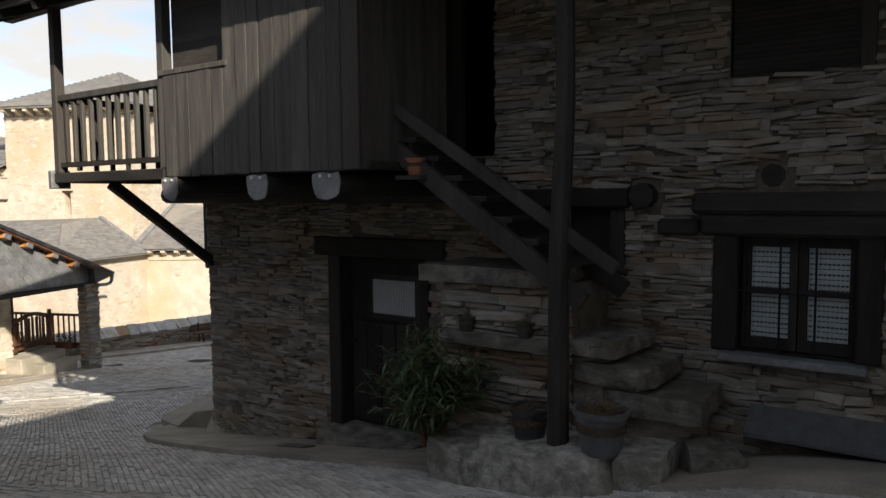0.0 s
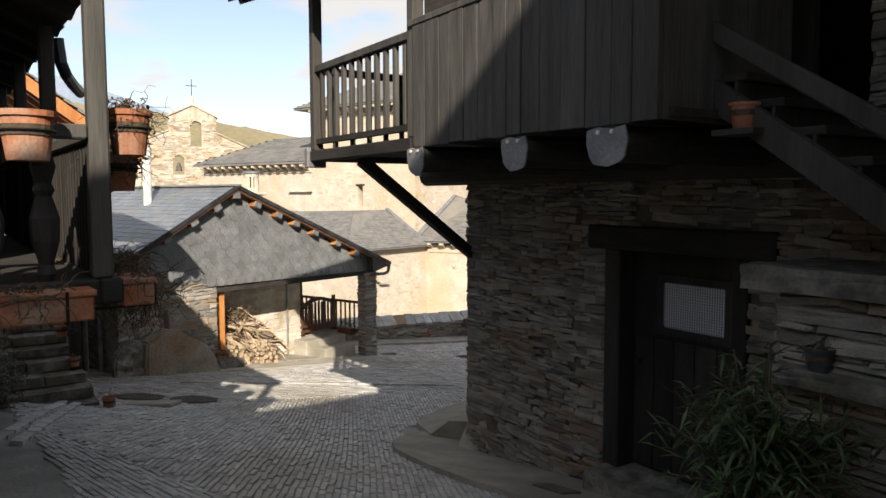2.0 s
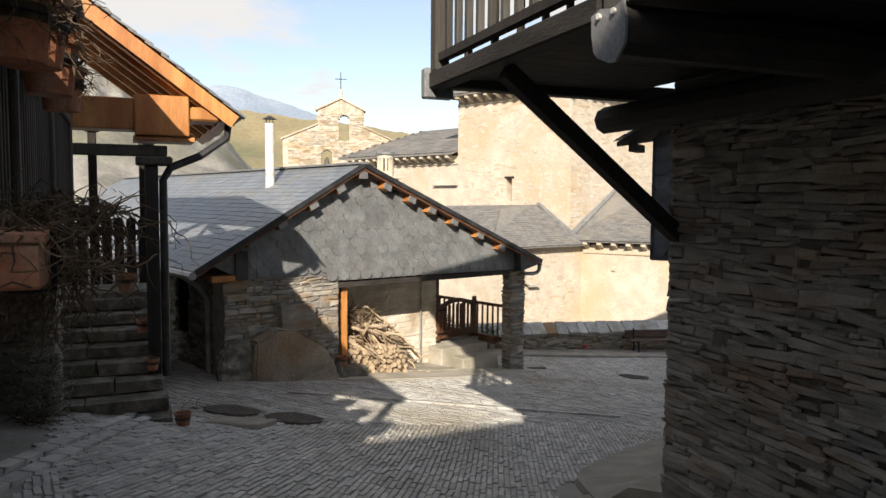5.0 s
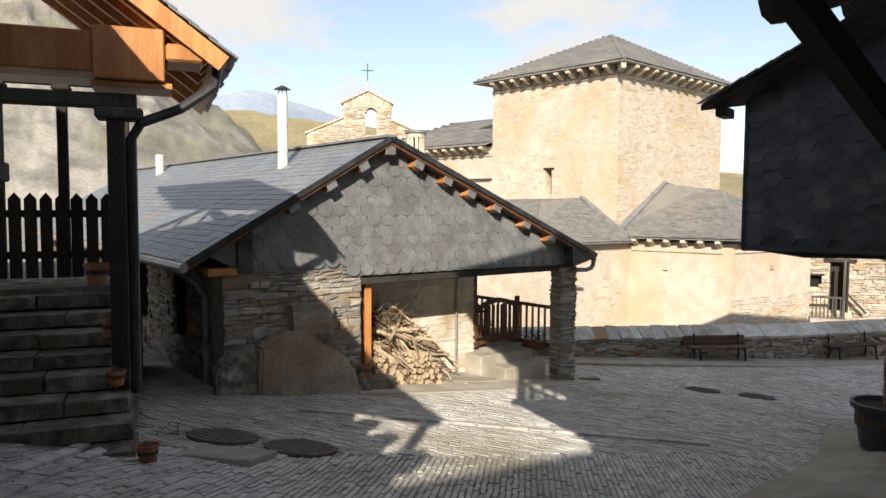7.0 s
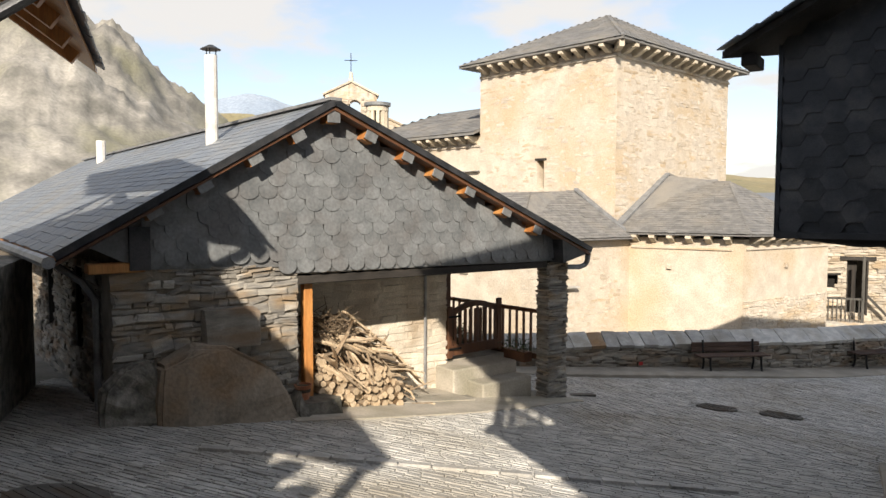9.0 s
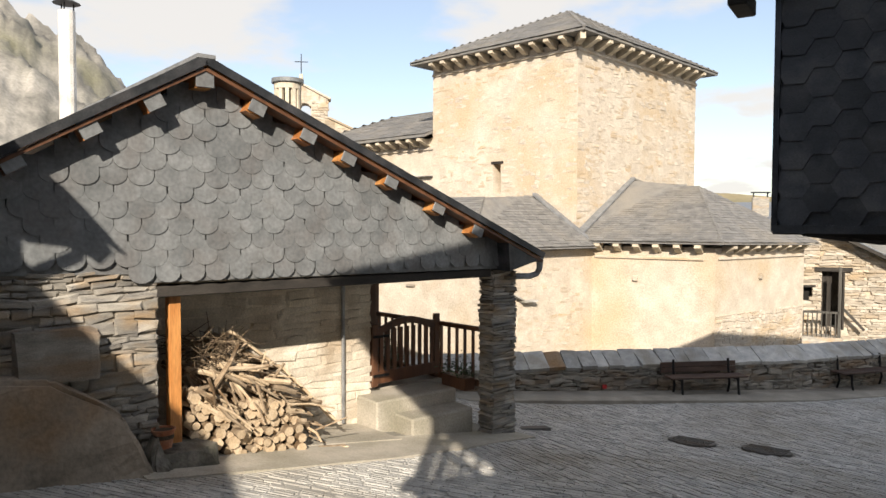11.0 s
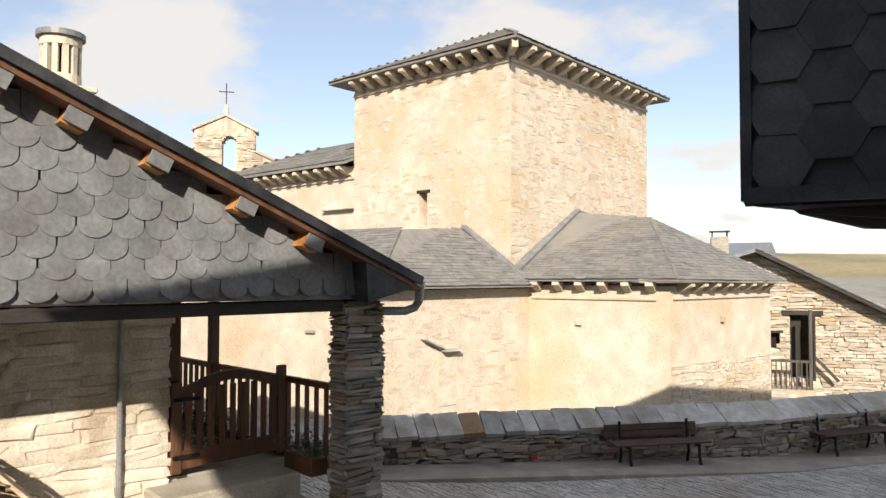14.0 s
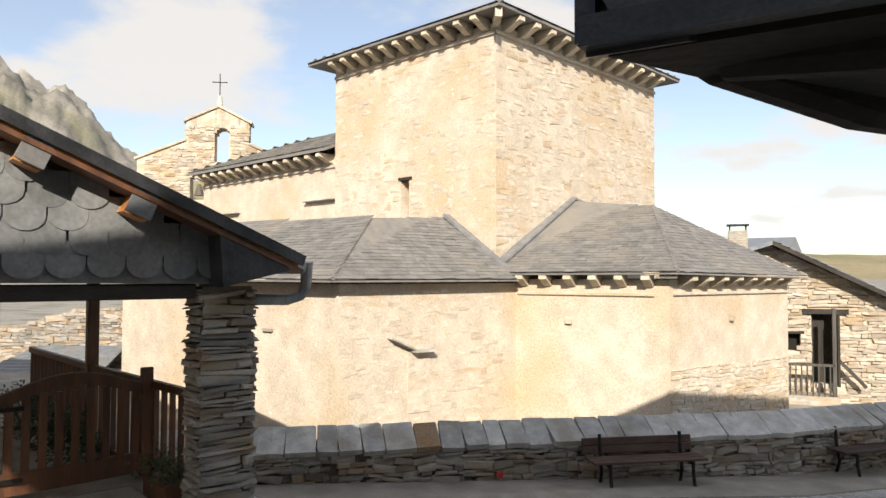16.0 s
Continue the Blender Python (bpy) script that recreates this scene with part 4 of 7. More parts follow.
outline = [(-0.11, 0.20), (-0.11, 0.06)] + [(-0.11 * math.cos(a), 0.06 - 0.085 * math.sin(a)) for a in [math.pi * k / 7 for k in range(1, 7)]] + [(0.11, 0.06), (0.11, 0.20)]
add_prism(sc, outline, Matrix.Identity(4), 0.008)
SCALE = bpy.data.meshes.new("scale")
sc.to_mesh(SCALE)
sc.free()
SCALE.materials.append(M_SLATE)
rnd = random.Random(12)


def in_gable(x, z):
    low = -0.25 if x < 2.28 else -0.37
    hi = (EL + (RZ0 - EL) * (x - XL) / (RIDGE - XL) if x < RIDGE else RZ0 + (ER - RZ0) * (x - RIDGE) / (XR - RIDGE)) - 0.13
    return low <= z and z + 0.12 < hi and 0.78 < x < 6.6


r = 0
z = -0.37
while z < 1.5:
    x = 0.72 + (0.113 if r % 2 else 0)
    while x < 6.8:
        if in_gable(x, z):
            ob = new("scale", SCALE)
            ob.parent = gable
            ob.matrix_basis = S @ pose(x + rnd.uniform(-0.006, 0.006), 0.004 - rnd.uniform(0, 0.008), z + 0.03 + rnd.uniform(-0.006, 0.006), -2.6 + rnd.uniform(-0.6, 0.6), rnd.uniform(-1.5, 1.5), rnd.uniform(-1.0, 1.0))
        x += 0.226
    r += 1
    z += 0.142
# masonry
bw = part("wall", walls(S, 0.45, 2.43, 0.06, 0.55, -3.2, -0.2), M_LOAM, barn, "rough grey rubble wall beside the porch")
jamb = S @ pose(2.41, 0.02, 0, 0, 0, 90)
SL = S @ pose(0.5, 14, 0, 0, 0, -90)
L_HOLES = [(9.5, 10.2, -1.35, -0.35), (11.7, 12.3, -1.35, -0.35)]
lw = part("wall", walls(SL, 0, 13.5, 0.02, 0.5, -3.5, -0.1, L_HOLES), M_MORTAR, barn, "shaded side wall of the barn")
for h in L_HOLES:
    # a near-black sheet paints the unlit room behind each opening
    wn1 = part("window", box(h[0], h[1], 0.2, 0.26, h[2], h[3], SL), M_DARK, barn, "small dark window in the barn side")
    part("window_frame", box(h[0] - 0.06, h[0] + 0.04, 0.0, 0.2, h[2], h[3], SL, 0.006), M_WOOD, wn1)
    part("window_frame", box(h[1] - 0.04, h[1] + 0.06, 0.0, 0.2, h[2], h[3], SL, 0.006), M_WOOD, wn1)
pw = part("wall", box(2.3, 5.4, 1.12, 1.5, -3.2, 0.4, S), M_LIME, barn, "limewashed rubble wall behind the firewood")
part("wall", box(2.05, 2.42, 0.5, 1.3, -3.2, 0.2, S), M_MORTAR, barn)
part("wall", box(5.15, 5.4, 1.5, 13, -3.4, -0.1, S), M_LIME, barn)
part("wall", box(0.5, 5.4, 13.4, 13.9, -3.4, -0.1, S), M_MORTAR, barn)
part("ceiling_boards", box(2.3, 6.9, 0.15, 5, -0.12, -0.06, S), M_WOODH, barn)
pil = part("pillar", box(6.54, 6.9, 0.06, 0.27, -3.2, -0.42, S), M_MORTAR, barn, "square dry-stone schist pillar")
part("porch_post", box(2.58, 2.69, 0.16, 0.27, -1.95, -0.46, S, 0.006), M_ORANGE, barn, "orange pine porch post")
part("post_cap", box(2.54, 2.73, 0.12, 0.31, -0.47, -0.43, S), M_ORANGE, barn)
tagged(part("post_base", rock(S @ pose(2.68, 0.05, -2.35), 0.5, 0.42, 0.48, 61, 0.12), M_BLOCK), "mossy stone block under the porch post", "stone block")
part("cable_pipe", tube([SV(4.98, 1.07, -2.3), SV(4.98, 1.07, -0.2)], 0.022, 8), M_ZINC, barn, "grey conduit on the porch wall")
# wall of the porch lane further in
part("far_post", box(6.45, 6.55, 2.6, 2.7, -2.2, -0.12, S, 0.005), M_GATE, barn, "brown porch post")
part("far_post", box(5.42, 5.52, 1.15, 1.25, -1.95, -0.2, S, 0.005), M_GATE, barn, "brown porch post")

# gate and rails
gate = thing("garden_gate", "brown stained wooden gate with arched top, closed", "gate", at=SV(6, 1.1, -1.9))
GA, GB = 5.47, 6.55
def gy(x):
    return 1.12 + (x - GA) * 0.08
for x in (GA, GB):
    part("stile", box(x - 0.045, x + 0.045, gy(x) - 0.03, gy(x) + 0.03, -1.93, -1.13 if x == GA else -1.08, S, 0.006), M_GATE, gate)
bm = bmesh.new()
arch = [(GA + (GB - GA) * k / 12, -1.2 + 0.13 * math.sin(math.pi * k / 12) ** 1.3) for k in range(13)]
add_prism(bm, arch + [(x, z - 0.09 - 0.0 * z) for x, z in arch[::-1]], S @ pose(0, gy(GA) - 0.02, 0) @ pose(GA, 0, 0, 0, 0, 4.5) @ pose(-GA, 0, 0), 0.045)
part("top_rail", bm, M_GATE, gate)
part("bottom_rail", beam(SV(GA, gy(GA), -1.82), SV(GB, gy(GB), -1.82), 0.045, 0.16, 0.006), M_GATE, gate)
for k in range(9):
    x = GA + 0.085 + k * 0.11
    part("slat", box(x, x + 0.055, gy(x) - 0.012, gy(x) + 0.012, -1.76, -1.2, S, 0.003), M_GATE, gate)
for z in (-1.3, -1.8):
    part("hinge", box(GA - 0.04, GA + 0.2, gy(GA) - 0.05, gy(GA) - 0.035, z, z + 0.03, S), M_IRON, gate)
fence = thing("porch_fence", "brown stained wooden rail fence beside the gate", "fence", at=SV(6.7, 0.8, -1.9))
def fence_run(a, b, n, z0, z1):
    a, b = Vector(a), Vector(b)
    part("rail", beam(SV(*a, z1), SV(*b, z1), 0.06, 0.06, 0.006), M_GATE, fence)
    part("rail", beam(SV(*a, z0), SV(*b, z0), 0.05, 0.09, 0.006), M_GATE, fence)
    for k in range(n):
        q = a + (b - a) * (k + 0.5) / n
        part("slat", box(q.x - 0.022, q.x + 0.022, q.y - 0.012, q.y + 0.012, z0, z1, S, 0.003), M_GATE, fence)
fence_run((6.68, 0.34), (6.5, 2.6), 15, -1.93, -1.22)
fence_run((6.5, 2.7), (6.38, 4.8), 15, -1.93, -1.22)
# threshold slabs
tagged(part("porch_step", box(5.2, 6.46, 0.66, 1.22, -2.7, -2.0, S, 0.02), M_APRON), "pale stone threshold under the garden gate", "step", kind="structure")
tagged(part("porch_step", box(5.45, 6.42, 0.28, 0.655, -2.75, -2.17, S, 0.02), M_APRON), "pale stone step before the garden gate", "step", kind="structure")
tagged(part("porch_floor", slab([SV(x, y, 0) + Vector((0, 0, ground_z(*SV(x, y, 0).xy) + 0.035)) for x, y in ((2.9, 0.3), (5.2, 0.15), (5.19, 1.1), (2.5, 1.1))], 0.15), M_APRON), "pale flagstone floor of the firewood porch", "floor", kind="structure")
tagged(part("porch_terrace", box(5.4, 6.72, 1.2, 6.0, -3.2, -1.98, S), M_CONC), "raised paved terrace behind the garden gate", "terrace", kind="structure")

apron = [(2.2, -0.42), (3.4, -0.5), (4.6, -0.56), (5.6, -0.5), (6.3, -0.36), (6.95, -0.3), (6.95, 0.2), (5.2, 0.3), (2.9, 0.3), (2.2, 0.05)]
tagged(part("porch_apron", slab([SV(x, y, 0) + Vector((0, 0, ground_z(*SV(x, y, 0).xy) + 0.03)) for x, y in apron], 0.12), M_APRON), "pale worn cement apron before the firewood porch", "pavement", kind="structure")
fb = thing("flower_box", "brown wooden flower box with low green plants by the gate", "planter", at=SV(6.58, 0.72, -2.0))
part("box", box(6.46, 6.64, 0.5, 0.98, -2.02, -1.86, S, 0.008), M_GATE, fb)
bm = bmesh.new()
rl = random.Random(33)
for k in range(420):
    p = SV(6.55 + rl.gauss(0, 0.08), rl.uniform(0.48, 1.0), -1.86 + abs(rl.gauss(0, 0.1)))
    leaf_faces(bm, p, (rl.uniform(-1, 1), rl.uniform(-1, 1), rl.uniform(-0.2, 1)), rl.uniform(0.03, 0.06), 0.024, 0.3, rl)
part("foliage", bm, M_LEAF, fb)
for y0 in (1.9, 3.0, 4.0):
    gs = thing("garden_shrub", "dark green low shrub on the terrace behind the gate", "bush", at=SV(6.2, y0, -1.98))
    bm = bmesh.new()
    for k in range(700):
        v = Vector((rl.gauss(0, 1), rl.gauss(0, 1), rl.gauss(0, 1))).normalized() * rl.uniform(0.4, 1.05)
        p = SV(6.15 + v.x * 0.25, y0 + v.y * 0.42, -1.74 + v.z * 0.26)
        leaf_faces(bm, p, (rl.uniform(-1, 1), rl.uniform(-1, 1), rl.uniform(-0.4, 1)), rl.uniform(0.04, 0.07), 0.026, 0.3, rl)
    part("foliage", bm, M_LEAF, gs)
    bm = bmesh.new()
    stem_tangle(bm, SV(6.15, y0, -1.97), 0.2, 16, 0.35, rl, 0.005, -0.3)
    part("stem_tangle", bm, M_DRY, gs)

# chimneys of the barn
fl = thing("stove_pipe", "tall white enamelled stove pipe on the slate roof", "chimney", at=SV(2.18, 2.1, 1.1))
part("pipe", tube([SV(2.18, 2.1, 0.95), SV(2.18, 2.1, 2.42)], 0.085, 14), M_WHITEMET, fl)
part("flashing", slab([SV(1.9, 1.8, 1.04), SV(2.5, 1.8, 1.39), SV(2.5, 2.4, 1.39), SV(1.9, 2.4, 1.04)], 0.02), M_WHITEMET, fl)
part("cap", tube([SV(2.18, 2.1, 2.50), SV(2.18, 2.1, 2.56)], [0.14, 0.03], 14), M_DARKZINC, fl)
for a in (0, 2.1, 4.2):
    part("strut", tube([SV(2.18 + 0.07 * math.cos(a), 2.1 + 0.07 * math.sin(a), 2.41), SV(2.18 + 0.07 * math.cos(a), 2.1 + 0.07 * math.sin(a), 2.51)], 0.008, 5), M_DARKZINC, fl)
rc = thing("round_chimney", "round pale slotted chimney with slate lid", "chimney", at=SV(4.6, 1.87, 0.9))
cx, cy = 4.7, 1.95
part("base", box(cx - 0.21, cx + 0.21, cy - 0.21, cy + 0.21, 0.6, 1.44, S, 0.02), M_GRANITE, rc)
part("slab", box(cx - 0.25, cx + 0.25, cy - 0.25, cy + 0.25, 1.44, 1.49, S, 0.01), M_GRANITE, rc)
# black core paints the shade seen between the columns
part("core", tube([SV(cx, cy, 1.49), SV(cx, cy, 1.92)], 0.1, 12), M_DARK, rc)
part("ring", tube([SV(cx, cy, 1.49), SV(cx, cy, 1.60)], 0.175, 20), M_GRANITE, rc)
part("ring", tube([SV(cx, cy, 1.86), SV(cx, cy, 1.94)], 0.175, 20), M_GRANITE, rc)
for k in range(12):
    a = 2 * math.pi * k / 12
    part("column", box(0.125, 0.17, -0.024, 0.024, 1.60, 1.86, S @ pose(cx, cy, 0, 0, 0, math.degrees(a))), M_GRANITE, rc)
part("lid", tube([SV(cx, cy, 1.94), SV(cx, cy, 1.99)], 0.205, 20), M_SLATE, rc)
sp = thing("roof_pipe", "small grey vent pipe far along the ridge", "chimney", at=SV(2.2, 10, 1.1))
part("pipe", tube([SV(2.4, 10.0, 1.2), SV(2.4, 10.0, 1.85)], 0.1, 10), M_WHITEMET, sp)

# boulders in front of the barn wall
def slab_boulder(outline, y0, y1, lean, seed):
    """A split slab of rock: an angular outline in the barn's front plane, bulged and chipped."""
    bm = bmesh.new()
    mx, mz = sum(p[0] for p in outline) / len(outline), sum(p[1] for p in outline) / len(outline)
    add_prism(bm, outline, pose(0, y0, 0), y1 - y0)
    bmesh.ops.recalc_face_normals(bm, faces=bm.faces)
    bmesh.ops.bevel(bm, geom=bm.edges[:], offset=0.035, segments=2, affect="EDGES")
    bmesh.ops.triangulate(bm, faces=bm.faces)
    bmesh.ops.subdivide_edges(bm, edges=bm.edges, cuts=5, use_grid_fill=True)
    for v in bm.verts:
        q = v.co * 3.1 + Vector((seed * 3.7, 0, 0))
        v.co += Vector((noise.noise(q), noise.noise(q + Vector((7, 0, 0))), noise.noise(q + Vector((0, 7, 0))))) * 0.035
        ridge_n = noise.noise(Vector((v.co.x * 1.3 + v.co.z * 2.1, seed, v.co.z * 0.6 - v.co.x)) * 1.5)
        v.co.y += 0.09 * abs(ridge_n) + 0.012 * noise.noise(q * 6) + (v.co.z - mz) * lean + 0.08 * abs(v.co.x - mx)
        v.co = S @ v.co
    return bm


tagged(part("boulder", slab_boulder([(0.78, -2.2), (0.84, -1.24), (1.18, -1.05), (1.56, -1.07), (2.1, -1.45), (2.3, -1.98), (2.32, -2.3)], -0.3, 0.02, 0.14, 3), M_ROCK), "big angular brown slab boulder leaning on the rubble wall", "boulder")
tagged(part("boulder", slab_boulder([(0.2, -2.1), (0.32, -1.4), (0.5, -1.2), (0.78, -1.14), (0.9, -1.6), (0.86, -2.2)], -0.16, 0.04, 0.1, 8), M_BLOCK), "grey boulder at the foot of the rubble wall", "boulder")
tagged(part("boulder", slab_boulder([(2.26, -2.4), (2.28, -1.9), (2.37, -1.66), (2.48, -2.0), (2.5, -2.4)], -0.26, -0.02, 0.08, 5), M_BLOCK), "small pointed grey stone beside the porch", "boulder")
tagged(part("wall_boulder", rock(S @ pose(1.62, 0.0, -1.12), 0.62, 0.2, 0.42, 90, 0.2), M_SCHIST), "dark flat stone set in the rubble wall", "boulder")

# firewood
rnd = random.Random(21)
pile = thing("firewood_pile", "heap of split firewood, sticks and bark under the porch", "firewood", at=SV(3.4, 0.7, -2.2))


def pile_top(x):
    """Height of the heap's outline along the porch wall."""
    return float(np.interp(x, (2.7, 2.95, 3.3, 3.6, 4.0, 4.45), (-1.25, -1.0, -1.0, -1.2, -1.6, -2.0)))


for row in range(9):
    x = 2.76 + (row % 2) * 0.05
    while x < 4.0:
        rad = rnd.uniform(0.032, 0.066)
        x += rad
        q = SV(x, 0.2, 0)
        z = ground_z(q.x, q.y) + 0.06 + row * 0.088 + rnd.uniform(-0.015, 0.015)
        if z < min(pile_top(x) - 0.05, -1.62 + 0.5 * max(0, 3.1 - x)) and x < 3.98 - row * 0.03:
            ln, ym = rnd.uniform(0.34, 0.5), rnd.uniform(0.3, 0.4) + row * 0.012
            d = Vector((rnd.uniform(-0.14, 0.14), 1, rnd.uniform(-0.06, 0.06))).normalized()
            a = Vector((x, ym, z))
            lg = part("log", tube([SV(*(a - d * ln / 2)), SV(*(a + d * ln / 2))], [rad, rad * rnd.uniform(0.85, 1.0)], rnd.choice((6, 8, 9))), M_BARK, pile)
            lg.data.materials.append(M_CUT)
            for p in lg.data.polygons:
                if len(p.vertices) > 4:
                    p.material_index = 1
        x += rad + 0.006
for k in range(190):
    x = 2.72 + rnd.random() ** 1.1 * 1.45
    y = rnd.uniform(0.1, 0.95)
    z = pile_top(x) - (0.95 - y) * 0.35 - rnd.random() ** 2 * 0.3
    th = rnd.gauss(0.55, 0.35) if rnd.random() < 0.7 else rnd.uniform(-1.4, 1.4)
    d = Vector((math.cos(th), rnd.uniform(-0.5, 0.3), -math.sin(th))).normalized()
    ln = rnd.uniform(0.18, 0.55)
    rad = rnd.choice((rnd.uniform(0.008, 0.018), rnd.uniform(0.014, 0.034)))
    a = Vector((x, y, z))
    e = a + d * ln
    e.x = min(e.x, 4.42)
    e.y = min(max(e.y, 0.05), 1.0)
    e.z = min(e.z, pile_top(e.x) + 0.06)
    qe = SV(e.x, e.y, 0)
    e.z = max(e.z, ground_z(qe.x, qe.y) + 0.03)
    mid = (a + e) / 2 + Vector((rnd.uniform(-0.02, 0.02), rnd.uniform(-0.02, 0.02), rnd.uniform(-0.02, 0.03)))
    part("stick", tube([SV(*a), SV(*mid), SV(*e)], [rad, rad * rnd.uniform(0.85, 1.1), rad * 0.75], 6), M_BARK if k % 4 else M_CUT, pile)
for a, b, w in (((3.36, 0.62, -0.96), (3.95, 0.55, -1.46), 0.15), ((3.85, 0.5, -1.36), (4.46, 0.42, -2.02), 0.17), ((3.2, 0.35, -1.4), (4.0, 0.3, -1.82), 0.1), ((3.1, 0.3, -1.2), (3.5, 0.2, -1.75), 0.07)):
    part("bark_slab", beam(SV(*a), SV(*b), w, 0.03, 0.006), M_CUT, pile, "long strip of peeled bark")
bm = bmesh.new()
for _ in range(130):
    a = Vector((2.8 + rnd.random() * 0.6, rnd.uniform(0.3, 0.9), -1.05 + rnd.uniform(-0.15, 0.1)))
    d = Vector((rnd.uniform(-1, 0.6), rnd.uniform(-0.6, 0.3), rnd.uniform(-0.35, 0.45))).normalized() * rnd.uniform(0.12, 0.32)
    add_tube(bm, [SV(*a), SV(*(a + d))], [0.005, 0.003], 4, False)
tagged(part("brushwood", bm, M_DRY, pile, "dry twigs on top of the firewood"), kind="stuff")
q = SV(2.45, -0.05, 0)
pot(q.x, q.y, ground_z(q.x, q.y) + 0.2, 0.1, 0.17, M_TERRA, "terracotta pot on the block beside the porch post")

stones(S @ pose(0, 0.06, 0), 0.45, 2.43, -2.2, -0.24, M_SCHIST_GREY, bw, [], seed=13, proud=0.04, near=(0.4, 2.5, -2.2, -0.2), course=(0.035, 0.15), length=(0.1, 0.42), wild=1.7)
stones(jamb, 0.04, 0.5, -2.2, -0.3, M_SCHIST_GREY, bw, [], seed=14, proud=0.04)
stones(SL, 8.0, 13.5, -2.3, -0.2, M_SCHIST, lw, L_HOLES, seed=15, proud=0.05)
stones(S @ pose(0, 1.12, 0), 2.4, 5.4, -2.3, -0.1, M_LIME, pw, [], seed=16, proud=0.02, near=(3.6, 5.4, -2.3, -0.5), course=(0.07, 0.15), length=(0.18, 0.6), gap=0.004)
for fm, a, b in ((S @ pose(0, 0.06, 0), 6.54, 6.9), (S @ pose(6.54, 0, 0, 0, 0, -90), -0.27, -0.06), (S @ pose(6.9, 0, 0, 0, 0, 90), 0.06, 0.27), (S @ pose(0, 0.27, 0, 0, 0, 180), -6.9, -6.54)):
    stones(fm, a, b, -2.75, -0.44, M_SCHIST_GREY, pil, [], seed=17 + int(a * 3), proud=0.05, near=(-9, 9, -3, 0), course=(0.022, 0.075), length=(0.16, 0.45))


# ---- church ----
C = frame_of(-11.4, 26.5, 79.4)
CV = lambda x, y, z: C @ Vector((x, y, z))
church = thing("church", "cream rubble church with square slate-roofed tower", "church", at=CV(3, 3, -3.3))
CL = C @ pose(0, 14.5, 0, 0, 0, -90)
SLIT = (11.70, 11.98, 0.95, 1.80)
tower = part("tower", walls(CL, 9.3, 14.5, 0.0, 0.5, -4, 4.8, [SLIT]), M_CHURCH, church, "square cream rubble tower")
part("wall", box(0.5, 6.8, 0, 0.5, -4, 4.8, C), M_CHURCH, tower)
part("wall", box(6.3, 6.8, 0.5, 5.2, -4, 4.8, C), M_CHURCH, tower)
part("wall", box(0.5, 6.3, 4.7, 5.19, -4, 4.8, C), M_CHURCH, tower)
part("slit_window", box(SLIT[0], SLIT[1], 0.4, 0.48, SLIT[2], SLIT[3], CL), M_GRANITE, tower, "narrow blocked slit window")
part("slit_lintel", box(SLIT[0] - 0.06, SLIT[1] + 0.1, -0.02, 0.1, SLIT[3], SLIT[3] + 0.07, CL), M_WOODH, tower)
EZ = 4.98
tr = part("tower_roof", bmesh.new(), M_CHROOF, church, "low hipped slate tower roof")
c4 = [CV(-0.5, -0.5, EZ), CV(7.3, -0.5, EZ), CV(7.3, 5.7, EZ), CV(-0.5, 5.7, EZ)]
ap = CV(3.4, 2.6, 6.75)
bm = bmesh.new()
add_slab(bm, [v - Vector((0, 0, 0.02)) for v in c4], 0.06)
vs = [bm.verts.new(v) for v in c4]
va = bm.verts.new(ap)
for i in range(4):
    bm.faces.new((vs[i], vs[(i + 1) % 4], va))
part("deck", bm, M_CHROOF, tr)
for i in range(4):
    roof_slates([c4[i] + (c4[i] - ap).normalized() * 0.03, c4[(i + 1) % 4] + (c4[(i + 1) % 4] - ap).normalized() * 0.03, ap], M_CHROOF, tr, 0.17, 0.3, 0.008, seed=30 + i)
for i in range(4):
    part("hip_cap", beam(c4[i], ap, 0.09, 0.04), M_CHROOF, tr)


def corbels(m, x0, x1, n, z, parent, size=(0.12, 0.34, 0.17), mat=None):
    """Curved stone brackets under an eave, on the face y = 0 of m."""
    w, d, h = size
    for k in range(n):
        x = x0 + (x1 - x0) * (k + 0.5) / n
        prof = [(0.02, 0), (-d, 0), (-d, -h * 0.35), (-d * 0.75, -h * 0.45), (-d * 0.35, -h * 0.8), (0.02, -h)]
        bm = bmesh.new()
        add_prism(bm, prof, m @ pose(x - w / 2, 0, z, 0, 0, 90), -w)
        part("corbel", bm, mat or M_GRANITE, parent)


corbels(CL, 9.4, 14.5, 11, EZ - 0.09, tower, (0.15, 0.46, 0.24))
corbels(C, 0.0, 6.7, 12, EZ - 0.09, tower, (0.17, 0.47, 0.26))
part("corner_corbel", beam(CV(0.05, 0.05, EZ - 0.2), CV(-0.42, -0.42, EZ - 0.17), 0.14, 0.2), M_GRANITE, tower)
for m, a, b in ((CL, 9.3, 14.55), (C, -0.05, 6.8)):
    part("cornice", box(a, b, -0.05, 0.02, EZ - 0.42, EZ - 0.34, m, 0.01), M_CHURCH_STONE, tower)

# nave to the far side
nave = part("nave", box(0.15, 6.0, 5.2, 12.1, -4, 2.75, C), M_CHURCH, church, "cream rubble nave behind the tower")
nr = part("nave_roof", bmesh.new(), M_CHROOF, church, "slate roof over the nave")
q4 = [CV(-0.35, 12.3, 2.82), CV(-0.35, 5.2, 2.82), CV(3.0, 5.2, 4.15), CV(3.0, 10.2, 4.15)]
part("deck", slab(q4, 0.08), M_CHROOF, nr)
roof_slates([v + Vector((0, 0, 0.005)) for v in q4], M_CHROOF, nr, 0.22, 0.34, 0.016, seed=40)
